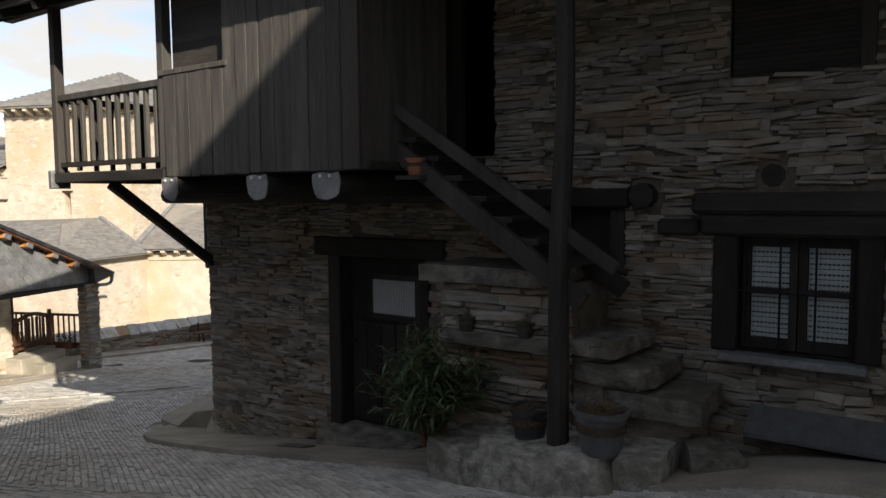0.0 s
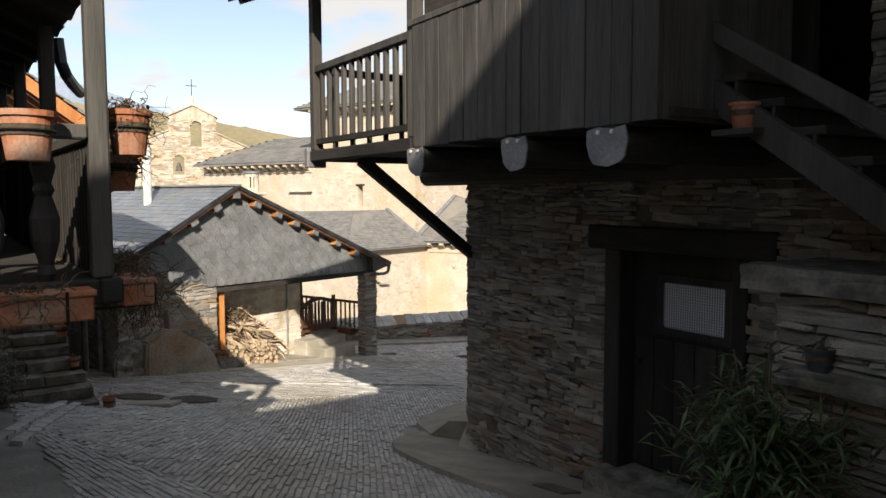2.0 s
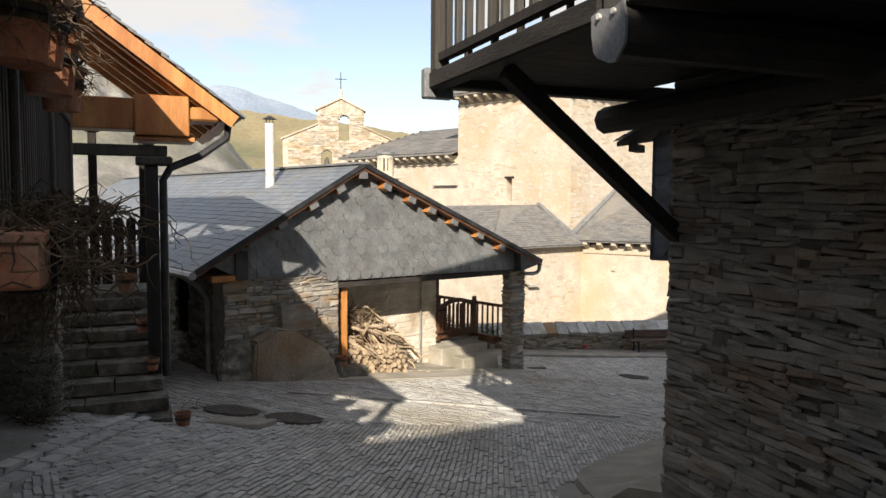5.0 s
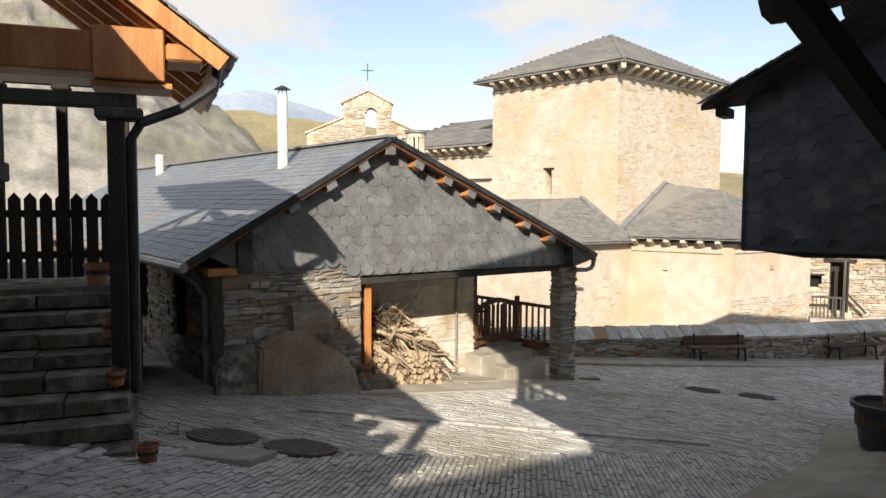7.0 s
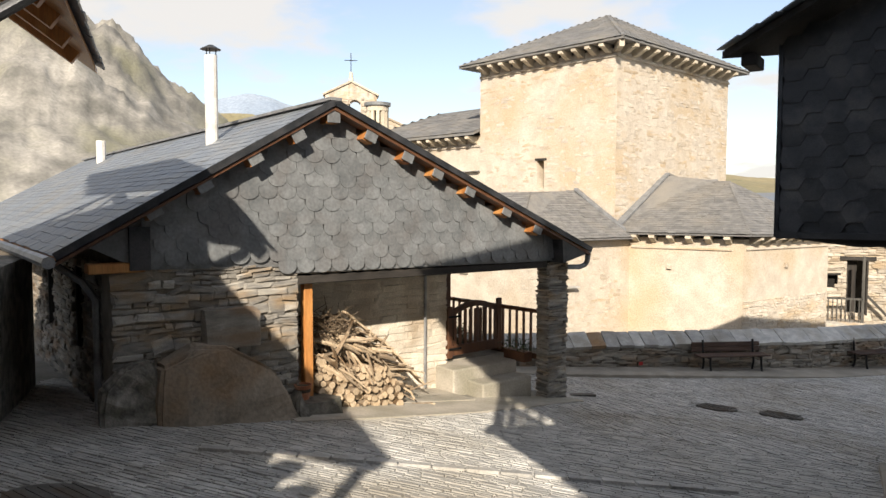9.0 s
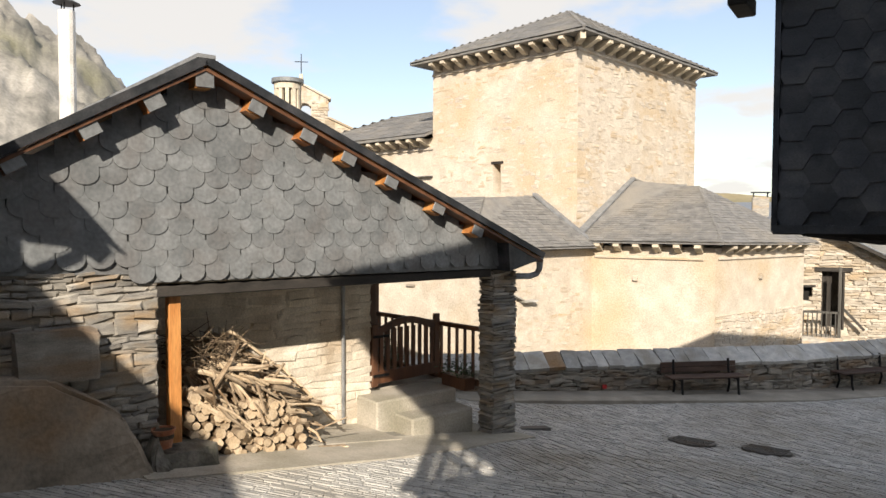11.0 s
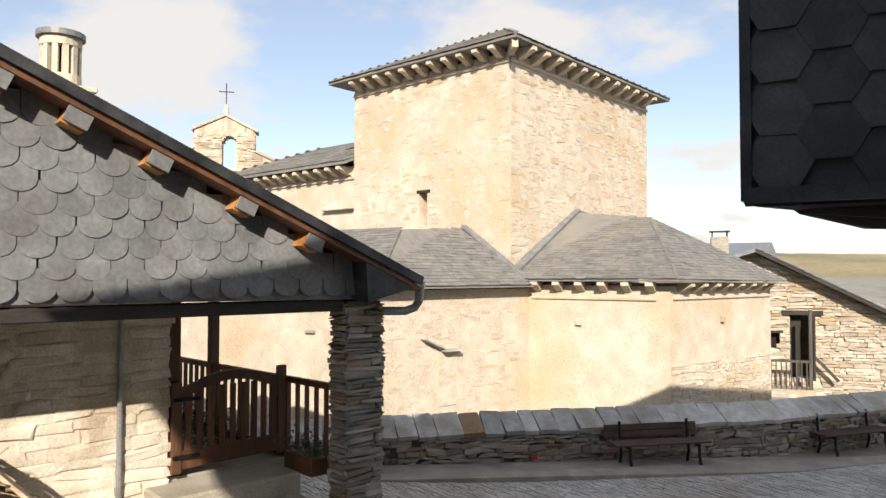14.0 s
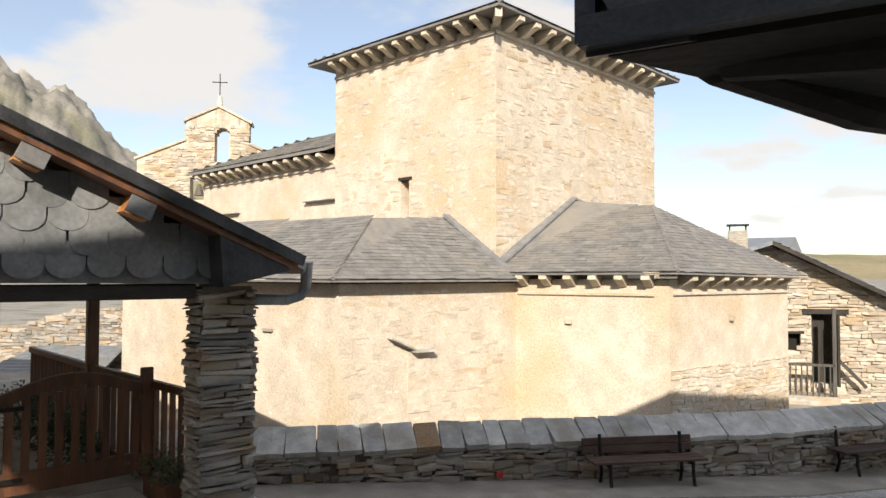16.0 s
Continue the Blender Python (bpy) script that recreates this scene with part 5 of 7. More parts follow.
part("deck", slab([CV(3.0, 10.2, 4.15), CV(3.0, 5.2, 4.15), CV(6.3, 5.2, 2.8), CV(6.3, 12.3, 2.8)], 0.08), M_CHROOF, nr)
NW = C @ pose(0.15, 14.5, 0, 0, 0, -90)
roof_slates([CV(6.3, 12.3, 2.8), CV(-0.35, 12.3, 2.82), CV(3.0, 10.2, 4.15)], M_CHROOF, nr, 0.22, 0.34, 0.016, seed=45)
corbels(NW, 2.5, 9.2, 14, 2.72, nave, (0.16, 0.46, 0.24))
part("cornice", box(2.4, 9.3, -0.05, 0.02, 2.38, 2.46, NW, 0.01), M_CHURCH_STONE, nave)
part("ledge", box(7.9, 9.2, -0.16, 0.05, 1.56, 1.6, NW, 0.01), M_COPING, nave, "slate drip ledge")
part("ledge", box(3.2, 4.6, -0.16, 0.05, 1.46, 1.5, NW, 0.01), M_COPING, nave, "slate drip ledge")

# east chapel
chapel = part("chapel", slab([(-11.3, 26.55, -0.42), (-10.95, 26.42, -0.42), (-7.95, 26.50, -0.42), (-6.55, 30.3, -0.42), (-10.5, 31.2, -0.42)], 3.7), M_CHURCH, church, "smooth ochre rendered chapel wall")
cr = part("chapel_roof", bmesh.new(), M_CHROOF, church, "grey slate hipped chapel roof")
P1, P2, P3 = Vector((-11.25, 26.15, -0.30)), Vector((-7.72, 26.22, -0.28)), Vector((-6.2, 30.5, -0.36))
T1, T2 = Vector((-10.62, 28.95, 1.34)), Vector((-8.95, 28.95, 1.12))
T1 = T1 + Vector((-0.25, 0.25, 0.02))
bm = bmesh.new()
for f in ((P1, P2, T2, T1), (P2, P3, T2), (P3, Vector((-9.8, 31.6, 0.3)), T1, T2)):
    bm.faces.new([bm.verts.new(v) for v in f])
part("deck", bm, M_CHROOF, cr)
roof_slates([P1, P2, T2, T1], M_CHROOF, cr, 0.115, 0.26, 0.012, seed=41)
roof_slates([P2, P3, T2], M_CHROOF, cr, 0.115, 0.26, 0.012, seed=42)
part("eave_board", beam(P1 - Vector((0, 0, 0.03)), P2 - Vector((0, 0, 0.03)), 0.1, 0.03), M_CHROOF, cr)
part("eave_board", beam(P2 - Vector((0, 0, 0.03)), P3 - Vector((0, 0, 0.03)), 0.1, 0.03), M_CHROOF, cr)
part("flashing", beam(P1 + Vector((-0.05, 0, 0.05)), T1 + Vector((0, 0, 0.06)), 0.22, 0.05), M_LEAD, cr, "grey lead flashing up the tower corner")
part("flashing", beam(T1 + Vector((0, 0, 0.06)), T1 + Vector((0.35, 0.75, -0.16)), 0.12, 0.05), M_CHROOF, cr)
F1 = frame_of(-10.95, 26.42, math.degrees(math.atan2(0.08, 3.0)))
F2 = frame_of(-7.95, 26.50, math.degrees(math.atan2(3.8, 1.4)))
corbels(F1, 0.0, 2.9, 6, -0.34, chapel, (0.15, 0.3, 0.22))
corbels(F2, 0.1, 4.0, 8, -0.36, chapel, (0.15, 0.3, 0.2))
part("cornice", box(0.1, 2.75, -0.045, 0.02, -0.72, -0.66, F1, 0.01), M_CHURCH_STONE, chapel)
part("cornice", box(0.1, 4.0, -0.045, 0.02, -0.70, -0.64, F2, 0.01), M_CHURCH_STONE, chapel)
for m, x, z in ((F1, 1.15, -1.25), (F2, 1.9, -1.2)):
    part("putlog_stone", rock(m @ pose(x, -0.02, z), 0.12, 0.1, 0.12, 95, 0.3, 1), M_BELFRY, chapel)

# west chapel with the blocked niche
W = [(-10.9, 26.45), (-12.24, 22.7), (-19.0, 23.3), (-19.0, 27.5)]
sac = part("sacristy", slab([(x, y, -0.5) for x, y in W], 3.6), M_CHURCH, church, "cream rubble side chapel wall with blocked niche")
sr = part("sacristy_roof", bmesh.new(), M_CHROOF, church, "grey slate hipped roof of the side chapel")
A1, A2, A3 = Vector((-10.75, 26.15, -0.42)), Vector((-12.08, 22.35, -0.42)), Vector((-19.1, 22.95, -0.42))
B1, B2, B3 = Vector((-12.65, 26.5, 0.86)), Vector((-13.0, 24.5, 0.74)), Vector((-19.0, 25.3, 0.74))
bm = bmesh.new()
for f in ((A2, A1, B1, B2), (A3, A2, B2, B3), (B3, B2, B1, Vector((-19, 27.5, 0.2)))):
    bm.faces.new([bm.verts.new(v) for v in f])
part("deck", bm, M_CHROOF, sr)
roof_slates([A2, A1, B1, B2], M_CHROOF, sr, 0.115, 0.26, 0.012, seed=43)
roof_slates([A3, A2, B2, B3], M_CHROOF, sr, 0.115, 0.26, 0.012, seed=44)
for a, b in ((A1, A2), (A2, A3)):
    part("eave_board", beam(a - Vector((0, 0, 0.03)), b - Vector((0, 0, 0.03)), 0.12, 0.03), M_CHROOF, sr)
part("flashing", beam(A1 + Vector((-0.05, 0.1, 0.05)), B1 + Vector((0.05, 0, 0.06)), 0.18, 0.06), M_LEAD, sr, "grey lead flashing up the tower corner")
F3 = frame_of(-12.24, 22.7, math.degrees(math.atan2(3.6, 1.29)))
part("niche_sill", beam(F3 @ Vector((0.95, -0.08, -1.42)), F3 @ Vector((1.45, -0.06, -1.64)), 0.2, 0.03), M_COPING, sac, "tilted slate drip stone over the niche")
part("niche_sill", box(1.42, 1.85, -0.2, 0.05, -1.69, -1.65, F3), M_COPING, sac, "slate drip stone over the niche")
part("blocked_niche", box(1.38, 1.84, -0.02, 0.05, -2.75, -1.70, F3), M_CHURCH_STONE, sac)
F4 = frame_of(-19.0, 23.3, math.degrees(math.atan2(-0.6, 6.76)))
part("putlog_stone", box(4.9, 5.15, -0.06, 0.03, -1.35, -1.3, F4), M_BELFRY, sac)

# belfry wall
bel = frame_of(-28.0, 31.8, 42)
belfry = part("belfry", bmesh.new(), M_BELFRY, church, "stepped bell gable of bare stone with arches")
def arch_wall(m, outline, arches, depth):
    """A wall with round-headed holes, cut as vertical strips."""
    bm = bmesh.new()
    x0, x1 = min(p[0] for p in outline), max(p[0] for p in outline)
    n = 72
    def top(x):
        for (xa, za), (xb, zb) in zip(outline, outline[1:]):
            if xa <= x <= xb and xb > xa:
                return za + (zb - za) * (x - xa) / (xb - xa)
        return outline[-1][1]
    for k in range(n):
        a, b = x0 + (x1 - x0) * k / n, x0 + (x1 - x0) * (k + 1) / n
        c, z = (a + b) / 2, -1.0
        for ax, r, zb, zt in arches:
            if abs(c - ax) < r:
                add_box(bm, a, b, 0, depth, z, zb, m)
                z = zt + math.sqrt(r * r - (c - ax) ** 2)
        add_box(bm, a, b, 0, depth, z, top(c), m)
    bmesh.ops.remove_doubles(bm, verts=bm.verts, dist=0.0005)
    return bm
BZ = 4.0
prof = [(-1.8, 4.1), (-0.02, 4.85), (0.0, 5.62), (1.22, 6.22), (2.38, 5.62), (2.4, 4.75), (4.1, 4.0)]
tagged(part("wall", arch_wall(bel, prof, [(1.38, 0.28, 4.05, 5.12), (0.46, 0.29, 2.55, 3.28), (2.15, 0.29, 2.55, 3.22)], 0.75), M_BELFRY, belfry), "weathered bare stone bell wall")
for a, b in (((-0.12, 5.62), (1.22, 6.26)), ((1.22, 6.26), (2.5, 5.62)), ((-1.9, 4.1), (0.0, 4.9)), ((2.4, 4.8), (4.2, 4.0))):
    part("coping", beam(bel @ Vector((a[0], 0.37, a[1])), bel @ Vector((b[0], 0.37, b[1])), 0.9, 0.09, 0.01), M_BELFRY, belfry)
part("finial", tube([bel @ Vector((1.2, 0.37, 6.1)), bel @ Vector((1.2, 0.37, 6.75))], [0.14, 0.08], 8), M_GRANITE, belfry)
part("cross", tube([bel @ Vector((1.2, 0.37, 6.7)), bel @ Vector((1.2, 0.37, 7.65))], 0.02, 6), M_IRON, belfry, "thin iron cross")
part("cross", tube([bel @ Vector((0.9, 0.37, 7.3)), bel @ Vector((1.5, 0.37, 7.3))], 0.02, 6), M_IRON, belfry)
for ax in (0.46, 2.15):
    part("bell", tube([bel @ Vector((ax, 0.37, z)) for z in (2.75, 2.85, 3.05, 3.2)], [0.2, 0.16, 0.12, 0.05], 10), M_RUST, belfry, "small dark bronze bell")
stones(bel, -1.5, 3.95, 1.2, 6.0, M_BELFRY, belfry, [(1.08, 1.68, 4.03, 5.4), (0.15, 0.77, 2.5, 3.58), (1.84, 2.46, 2.5, 3.52)], seed=50, proud=0.04, course=(0.08, 0.2), length=(0.2, 0.6), wild=1.5, top=lambda x: (4.72 + 0.42 * min(0, x) if x < 0 else (5.5 if x < 2.4 else 4.62 - 0.44 * (x - 2.4))))
# rubble faces
stones(C, 0.02, 6.8, -1.0, 4.55, M_CHURCH_STONE, tower, [], seed=51, proud=0.011, course=(0.07, 0.19), length=(0.14, 0.5), keep=0.62, gap=0.02, wild=1.6)
stones(CL, 9.3, 14.48, -0.5, 4.55, M_CHURCH_STONE, tower, [SLIT], seed=52, proud=0.007, course=(0.07, 0.19), length=(0.14, 0.5), keep=0.42, gap=0.025, wild=1.6)
stones(F3, 0.05, 3.6, -3.2, -0.6, M_CHURCH_STONE, sac, [(1.2, 1.8, -2.75, -1.6)], seed=53, proud=0.007, course=(0.07, 0.16), length=(0.12, 0.4), keep=0.4, gap=0.02, wild=1.8)
stones(F2, 0.05, 3.98, -3.6, -2.0, M_CHURCH_STONE, chapel, [], seed=54, proud=0.03, course=(0.05, 0.15), length=(0.12, 0.4), keep=0.95, gap=0.012, wild=1.6)

# ---- low wall round the churchyard ----
lowwall = thing("low_wall", "low dark schist wall capped with upright slate slabs", "stone wall", at=(-8.0, 23, -3.1))
runs = [((-14.2, 17.2), (-11.2, 20.0)), ((-11.2, 20.0), (-6.06, 24.72)), ((-6.06, 24.72), (-3.2, 28.3))]
TOPZ = -2.52
for n, (a, b) in enumerate(runs):
    a, b = Vector(a), Vector(b)
    ln = (b - a).length
    fm = frame_of(a.x, a.y, math.degrees(math.atan2(b.y - a.y, b.x - a.x)))
    rise = lambda x, n=n: TOPZ + (0.0 if n < 2 else -0.02 * x)
    part("core", box(0, ln, 0.03, 0.45, -4.0, TOPZ - 0.0, fm), M_MORTAR, lowwall)
    rnd = random.Random(60 + n)
    x = 0
    while x < ln:
        w = rnd.uniform(0.22, 0.46)
        part("coping", rock(fm @ pose(x + w / 2, 0.17, TOPZ + 0.045, 28 + rnd.uniform(-4, 4), rnd.uniform(-3, 3), rnd.uniform(-5, 5)), w - 0.015, 0.5, 0.075, 200 + int(x * 10) + n, 0.12, 1), M_COPING if rnd.random() > 0.07 else M_ROCK, lowwall)
        x += w
    stones(fm, 0, ln, -3.45, TOPZ, M_SCHIST, lowwall, [], seed=61 + n, proud=0.05, near=(1.5, 6.5, -3.4, TOPZ) if n == 1 else None, course=(0.035, 0.13), length=(0.1, 0.42), gap=0.006, wild=1.6)
part("paint_mark", box(3.02, 3.1, -0.07, -0.05, -2.95, -2.88, frame_of(-11.2, 20.0, 42.6)), M_RED, lowwall, "small red paint mark")
tagged(part("pavement", slab([(-11.0, 19.6, ground_z(0, 19.6) + 0.02), (-10.3, 19.5, ground_z(0, 19.5) + 0.02), (-5.5, 23.9, ground_z(0, 23.9) + 0.03), (-2.7, 27.6, ground_z(0, 27.6) + 0.03), (-3.2, 28.2, ground_z(0, 28.2) + 0.03), (-6.06, 24.7, ground_z(0, 24.7) + 0.03), (-11.2, 20.0, ground_z(0, 20) + 0.02)], 0.1), M_CONC), "pale concrete margin at the foot of the churchyard wall", "pavement", kind="structure")


def bench(m, label):
    t = thing("bench", label, "bench", m=m, group="benches along the churchyard wall")
    for k, (y, z) in enumerate(((0.0, 0.38), (0.13, 0.38), (0.26, 0.38))):
        part("seat_slat", box(-0.85, 0.85, y - 0.055, y + 0.055, z, z + 0.035, None, 0.006), M_BENCH, t)
    for z in (0.47, 0.585):
        part("back_slat", box(-0.85, 0.85, 0.38, 0.415, z, z + 0.105, pose(0, 0, 0, -6, 0, 0), 0.006), M_BENCH, t)
    for x in (-0.62, 0.62):
        part("leg", tube([(x, -0.04, 0.38), (x, -0.05, 0.2), (x, -0.09, 0.02), (x, -0.14, 0.0)], 0.025, 6), M_IRON, t)
        part("leg", tube([(x, 0.36, 0.72), (x, 0.32, 0.38), (x, 0.28, 0.2), (x, 0.34, 0.0)], 0.025, 6), M_IRON, t)
        part("seat_bearer", box(x - 0.02, x + 0.02, -0.06, 0.34, 0.335, 0.378), M_IRON, t)
    return t


bench(pose(-7.22, 22.92, ground_z(0, 22.92) + 0.03, 0, 0, 42.5) @ Matrix.Scale(0.9, 4), "brown slatted wooden bench on black iron legs against the wall")
bench(pose(-4.75, 25.75, ground_z(0, 25.75) + 0.03, 0, 0, 51.4) @ Matrix.Scale(0.9, 4), "brown slatted wooden bench at the bend of the wall")


# ---- slate-hung house on the square ----
hb = thing("slate_house", "house with a dark hexagon-slate upper storey on heavy beams", "house", at=(-3.6, 15.9, -2.3))
BX, BY = -4.985, 15.05
up = part("upper_storey", bmesh.new(), M_HEX, hb, "overhanging storey hung with dark hexagonal slates")
BV = frame_of(BX, BY, 1.5)
part("wall", prism([(0, 0.16), (6.5, 0.16), (6.5, 4.45), (5.6, 4.85), (0, 1.98)], BV @ pose(0, 0.03, 0), 0.17), M_HEX, up)
part("wall", slab([BV @ Vector(p) for p in ((0.0, 0.03, 2.0), (0.2, 0.03, 2.0), (1.45, 2.6, 2.45), (1.25, 2.6, 2.45))], 1.9), M_HEX, up)
part("floor", slab([BV @ Vector(p) for p in ((0.04, 0.05, 0.2), (6.5, 0.05, 0.2), (6.5, 2.6, 0.2), (1.3, 2.6, 0.2))], 0.1), M_WOODH, up)
hx = bmesh.new()
HR = 0.124
add_prism(hx, [(HR * 1.07 * math.cos(a), HR * 1.07 * math.sin(a)) for a in [k * math.pi / 3 for k in range(6)]], Matrix.Identity(4), 0.01)
HEX = bpy.data.meshes.new("hex_slate")
hx.to_mesh(HEX)
hx.free()
HEX.materials.append(M_HEX)
rnd = random.Random(70)
for r in range(20):
    for c in range(15):
        x, z = 0.13 + c * HR * 1.5, 0.28 + r * HR * 1.70 + (HR * 0.85 if c % 2 else 0)
        if z < 1.95 + x * 0.42 and x < 4:
            ob = new("hex_slate", HEX)
            ob.parent = up
            ob.matrix_basis = BV @ pose(x, 0.012 - rnd.uniform(0, 0.006), z, -3.6 + rnd.uniform(-0.6, 0.6), rnd.uniform(-1.5, 1.5), rnd.uniform(-0.7, 0.7))
part("sheathing", box(-0.012, 0.03, 0.0, 0.05, 0.12, 2.0, BV), M_DARKZINC, up, "dark metal corner strip")
part("sheathing", box(0.0, 6.4, -0.012, 0.03, 0.11, 0.17, BV), M_HEX, up)
rb = part("roof", bmesh.new(), M_ROOF, hb, "slate roof with dark overhanging verge")
part("deck", slab([BV @ Vector(p) for p in ((-0.45, -0.4, 1.92), (5.6, -0.4, 5.05), (5.6, 2.8, 4.85), (0.95, 2.8, 2.44))], 0.07), M_WOODH, rb)
part("deck", slab([BV @ Vector(p) for p in ((5.6, -0.4, 5.05), (9.0, -0.4, 3.4), (9.0, 2.8, 3.2), (5.6, 2.8, 4.85))], 0.07), M_WOODH, rb)
roof_slates([BV @ Vector(p) for p in ((0.92, 2.8, 2.437), (-0.48, -0.45, 1.917), (5.6, -0.45, 5.058), (5.6, 2.8, 4.857))], M_ROOF, rb, 0.17, 0.28, 0.014, seed=71)
part("purlin", box(-0.3, -0.16, -0.3, 0.1, 1.78, 1.9, BV, 0.01), M_WOODH, rb)
part("purlin", box(1.7, 1.84, -0.3, 0.1, 2.62, 2.74, BV, 0.01), M_WOODH, rb)
part("beam", tube([BV @ Vector(p) for p in ((0.22, 0.28, 0.14), (0.7, 0.22, 0.11), (1.6, 0.25, 0.12), (3.5, 0.25, 0.11), (6.0, 0.25, 0.11))], [0.06, 0.085, 0.07, 0.08, 0.08], 10), M_WOODH, hb, "rough curved oak beam")
part("beam", tube([BV @ Vector(p) for p in ((0.2, 0.3, 0.14), (0.45, 0.75, 0.11), (0.9, 1.6, 0.13), (1.35, 2.5, 0.13))], [0.06, 0.075, 0.07, 0.07], 10), M_WOODH, hb, "rough oak beam under the slanting side")
hbw = part("wall", walls(BV, 1.75, 6.5, 0.95, 1.4, -4.2, 0.12, []), M_MORTAR, hb, "schist ground-floor wall under the overhang")
hbs = part("wall", box(1.75, 2.2, 1.4, 2.6, -4.2, 0.11, BV), M_MORTAR, hb)
part("wall", box(2.2, 6.5, 2.3, 2.6, -4.2, 3.2, BV), M_MORTAR, hb)
part("wall", box(6.1, 6.5, 1.4, 2.3, -4.2, 3.2, BV), M_MORTAR, hb)
stones(BV @ pose(0, 0.95, 0), 1.75, 4.5, -2.6, 0.05, M_SCHIST, hbw, [], seed=72, proud=0.05)

# ---- house across the lane, with the long balcony ----
Lh = frame_of(-3.54, 4.63, 147.5)
LV = lambda x, y, z: Lh @ Vector((x, y, z))
hl = thing("balcony_house", "old schist house with a dark carved wooden balcony", "house", at=LV(2, 1, -0.6))
lwall = part("wall", walls(Lh, 5.5, 5.95, 0.14, 0.6, -2.5, 0.84, []), M_MORTAR, hl, "dark schist wall under the balcony")
LE = Lh @ pose(5.5, 0, 0, 0, 0, -90)
lend = part("wall", walls(LE, -2.6, -0.14, 0.02, 0.3, -2.5, 0.84, []), M_MORTAR, hl, "dark schist wall under the balcony, facing the lane")
part("wall", box(0.05, 5.5, 2.2, 2.6, -2.0, 0.84, Lh), M_MORTAR, hl)
part("wall", box(0.05, 0.45, 2.6, 5.0, -2.0, 0.84, Lh), M_MORTAR, hl)
for x in (0.5, 2.9):
    part("post", box(x - 0.08, x + 0.08, 1.55, 1.71, -1.6, 0.86, Lh, 0.012), M_WOOD, hl)
part("wall", box(0.9, 1.1, 0.95, 5.0, 0.84, 3.1, Lh), M_WOOD, hl)
part("wall", box(0.9, 5.85, 0.95, 1.15, 0.84, 3.1, Lh), M_WOOD, hl, "dark boarded wall behind the balcony")
part("wall", box(5.45, 5.85, 0.6, 5.0, -2.5, 2.95, Lh), M_MORTAR, hl)
part("wall", box(0.5, 5.85, 4.6, 5.0, -2.0, 3.3, Lh), M_MORTAR, hl)
lb = part("balcony", bmesh.new(), M_WOOD, hl, "blackened balcony with turned posts and slatted rail")
part("floor_deck", box(-0.05, 5.85, -0.05, 1.0, 0.86, 0.94, Lh), M_WOODH, lb)
part("floor_deck", box(-0.05, 0.95, 1.0, 5.0, 0.86, 0.94, Lh), M_WOODH, lb)
part("edge_beam", box(-0.08, 5.85, -0.09, 0.03, 0.82, 0.96, Lh, 0.012), M_WOODH, lb)
part("edge_beam", box(-0.09, 0.03, 0.03, 5.0, 0.82, 0.96, Lh, 0.012), M_WOODH, lb)
for x in (0.0, 1.9, 3.8, 5.75):
    part("post", box(x - 0.05, x + 0.055, -0.05, 0.055, 0.96, 2.72, Lh, 0.012), M_BOARD, lb, "grey weathered post")
part("post", box(-0.06, 0.07, 2.0, 2.13, 0.96, 2.72, Lh, 0.012), M_BOARD, lb)
part("rail", box(0.07, 5.7, -0.05, 0.05, 1.73, 1.81, Lh, 0.01), M_BOARD, lb)
part("rail", box(-0.05, 0.05, 0.06, 5.0, 1.73, 1.81, Lh, 0.01), M_BOARD, lb)
x = 0.16
while x < 5.65:
    part("baluster", box(x, x + 0.05, -0.02, 0.02, 0.96, 1.73, Lh, 0.005), M_WOOD, lb)
    x += 0.105
prof_b = [(0.035, 0.96), (0.05, 1.0), (0.035, 1.05), (0.07, 1.18), (0.075, 1.3), (0.04, 1.42), (0.055, 1.45), (0.04, 1.49), (0.065, 1.58), (0.04, 1.67), (0.05, 1.73)]
for k in range(7):
    y = 0.28 + k * 0.26
    part("baluster", tube([LV(0.0, y, z) for r, z in prof_b], [r for r, z in prof_b], 10), M_WOOD, lb, "turned dark baluster")
# added dark sheet, stops bright sky showing through the gallery
part("wall", box(5.80, 5.88, -0.04, 0.95, 0.96, 2.7, Lh), M_WOOD, hl, "dark end sheet added to keep the balcony gallery unlit")
lr = part("roof", bmesh.new(), M_ROOF, hl, "low slate roof over the balcony")
part("deck", slab([LV(*p) for p in ((-0.12, -0.12, 2.80), (6.1, -0.12, 2.80), (6.1, 3.2, 4.2), (-0.12, 3.2, 4.2))], 0.08), M_WOODH, lr)
part("deck", slab([LV(*p) for p in ((-0.12, 3.2, 4.2), (6.1, 3.2, 4.2), (6.1, 6.0, 3.2), (-0.12, 6.0, 3.2))], 0.08), M_WOODH, lr)
roof_slates([LV(*p) for p in ((6.1, -0.16, 2.79), (-0.14, -0.16, 2.79), (-0.14, 3.2, 4.21), (6.1, 3.2, 4.21))], M_ROOF, lr, 0.2, 0.3, 0.014, seed=73)
for k in range(10):
    part("rafter", beam(LV(-0.05 + k * 0.65, -0.1, 2.68), LV(-0.05 + k * 0.65, 1.2, 3.23), 0.07, 0.09), M_WOODH, lr)
part("gable_wall", prism([(0.95, 3.05), (5.0, 3.05), (4.9, 3.4), (3.2, 4.1)], Lh @ pose(1.1, 0, 0, 0, 0, 90), 0.2), M_WOOD, hl)
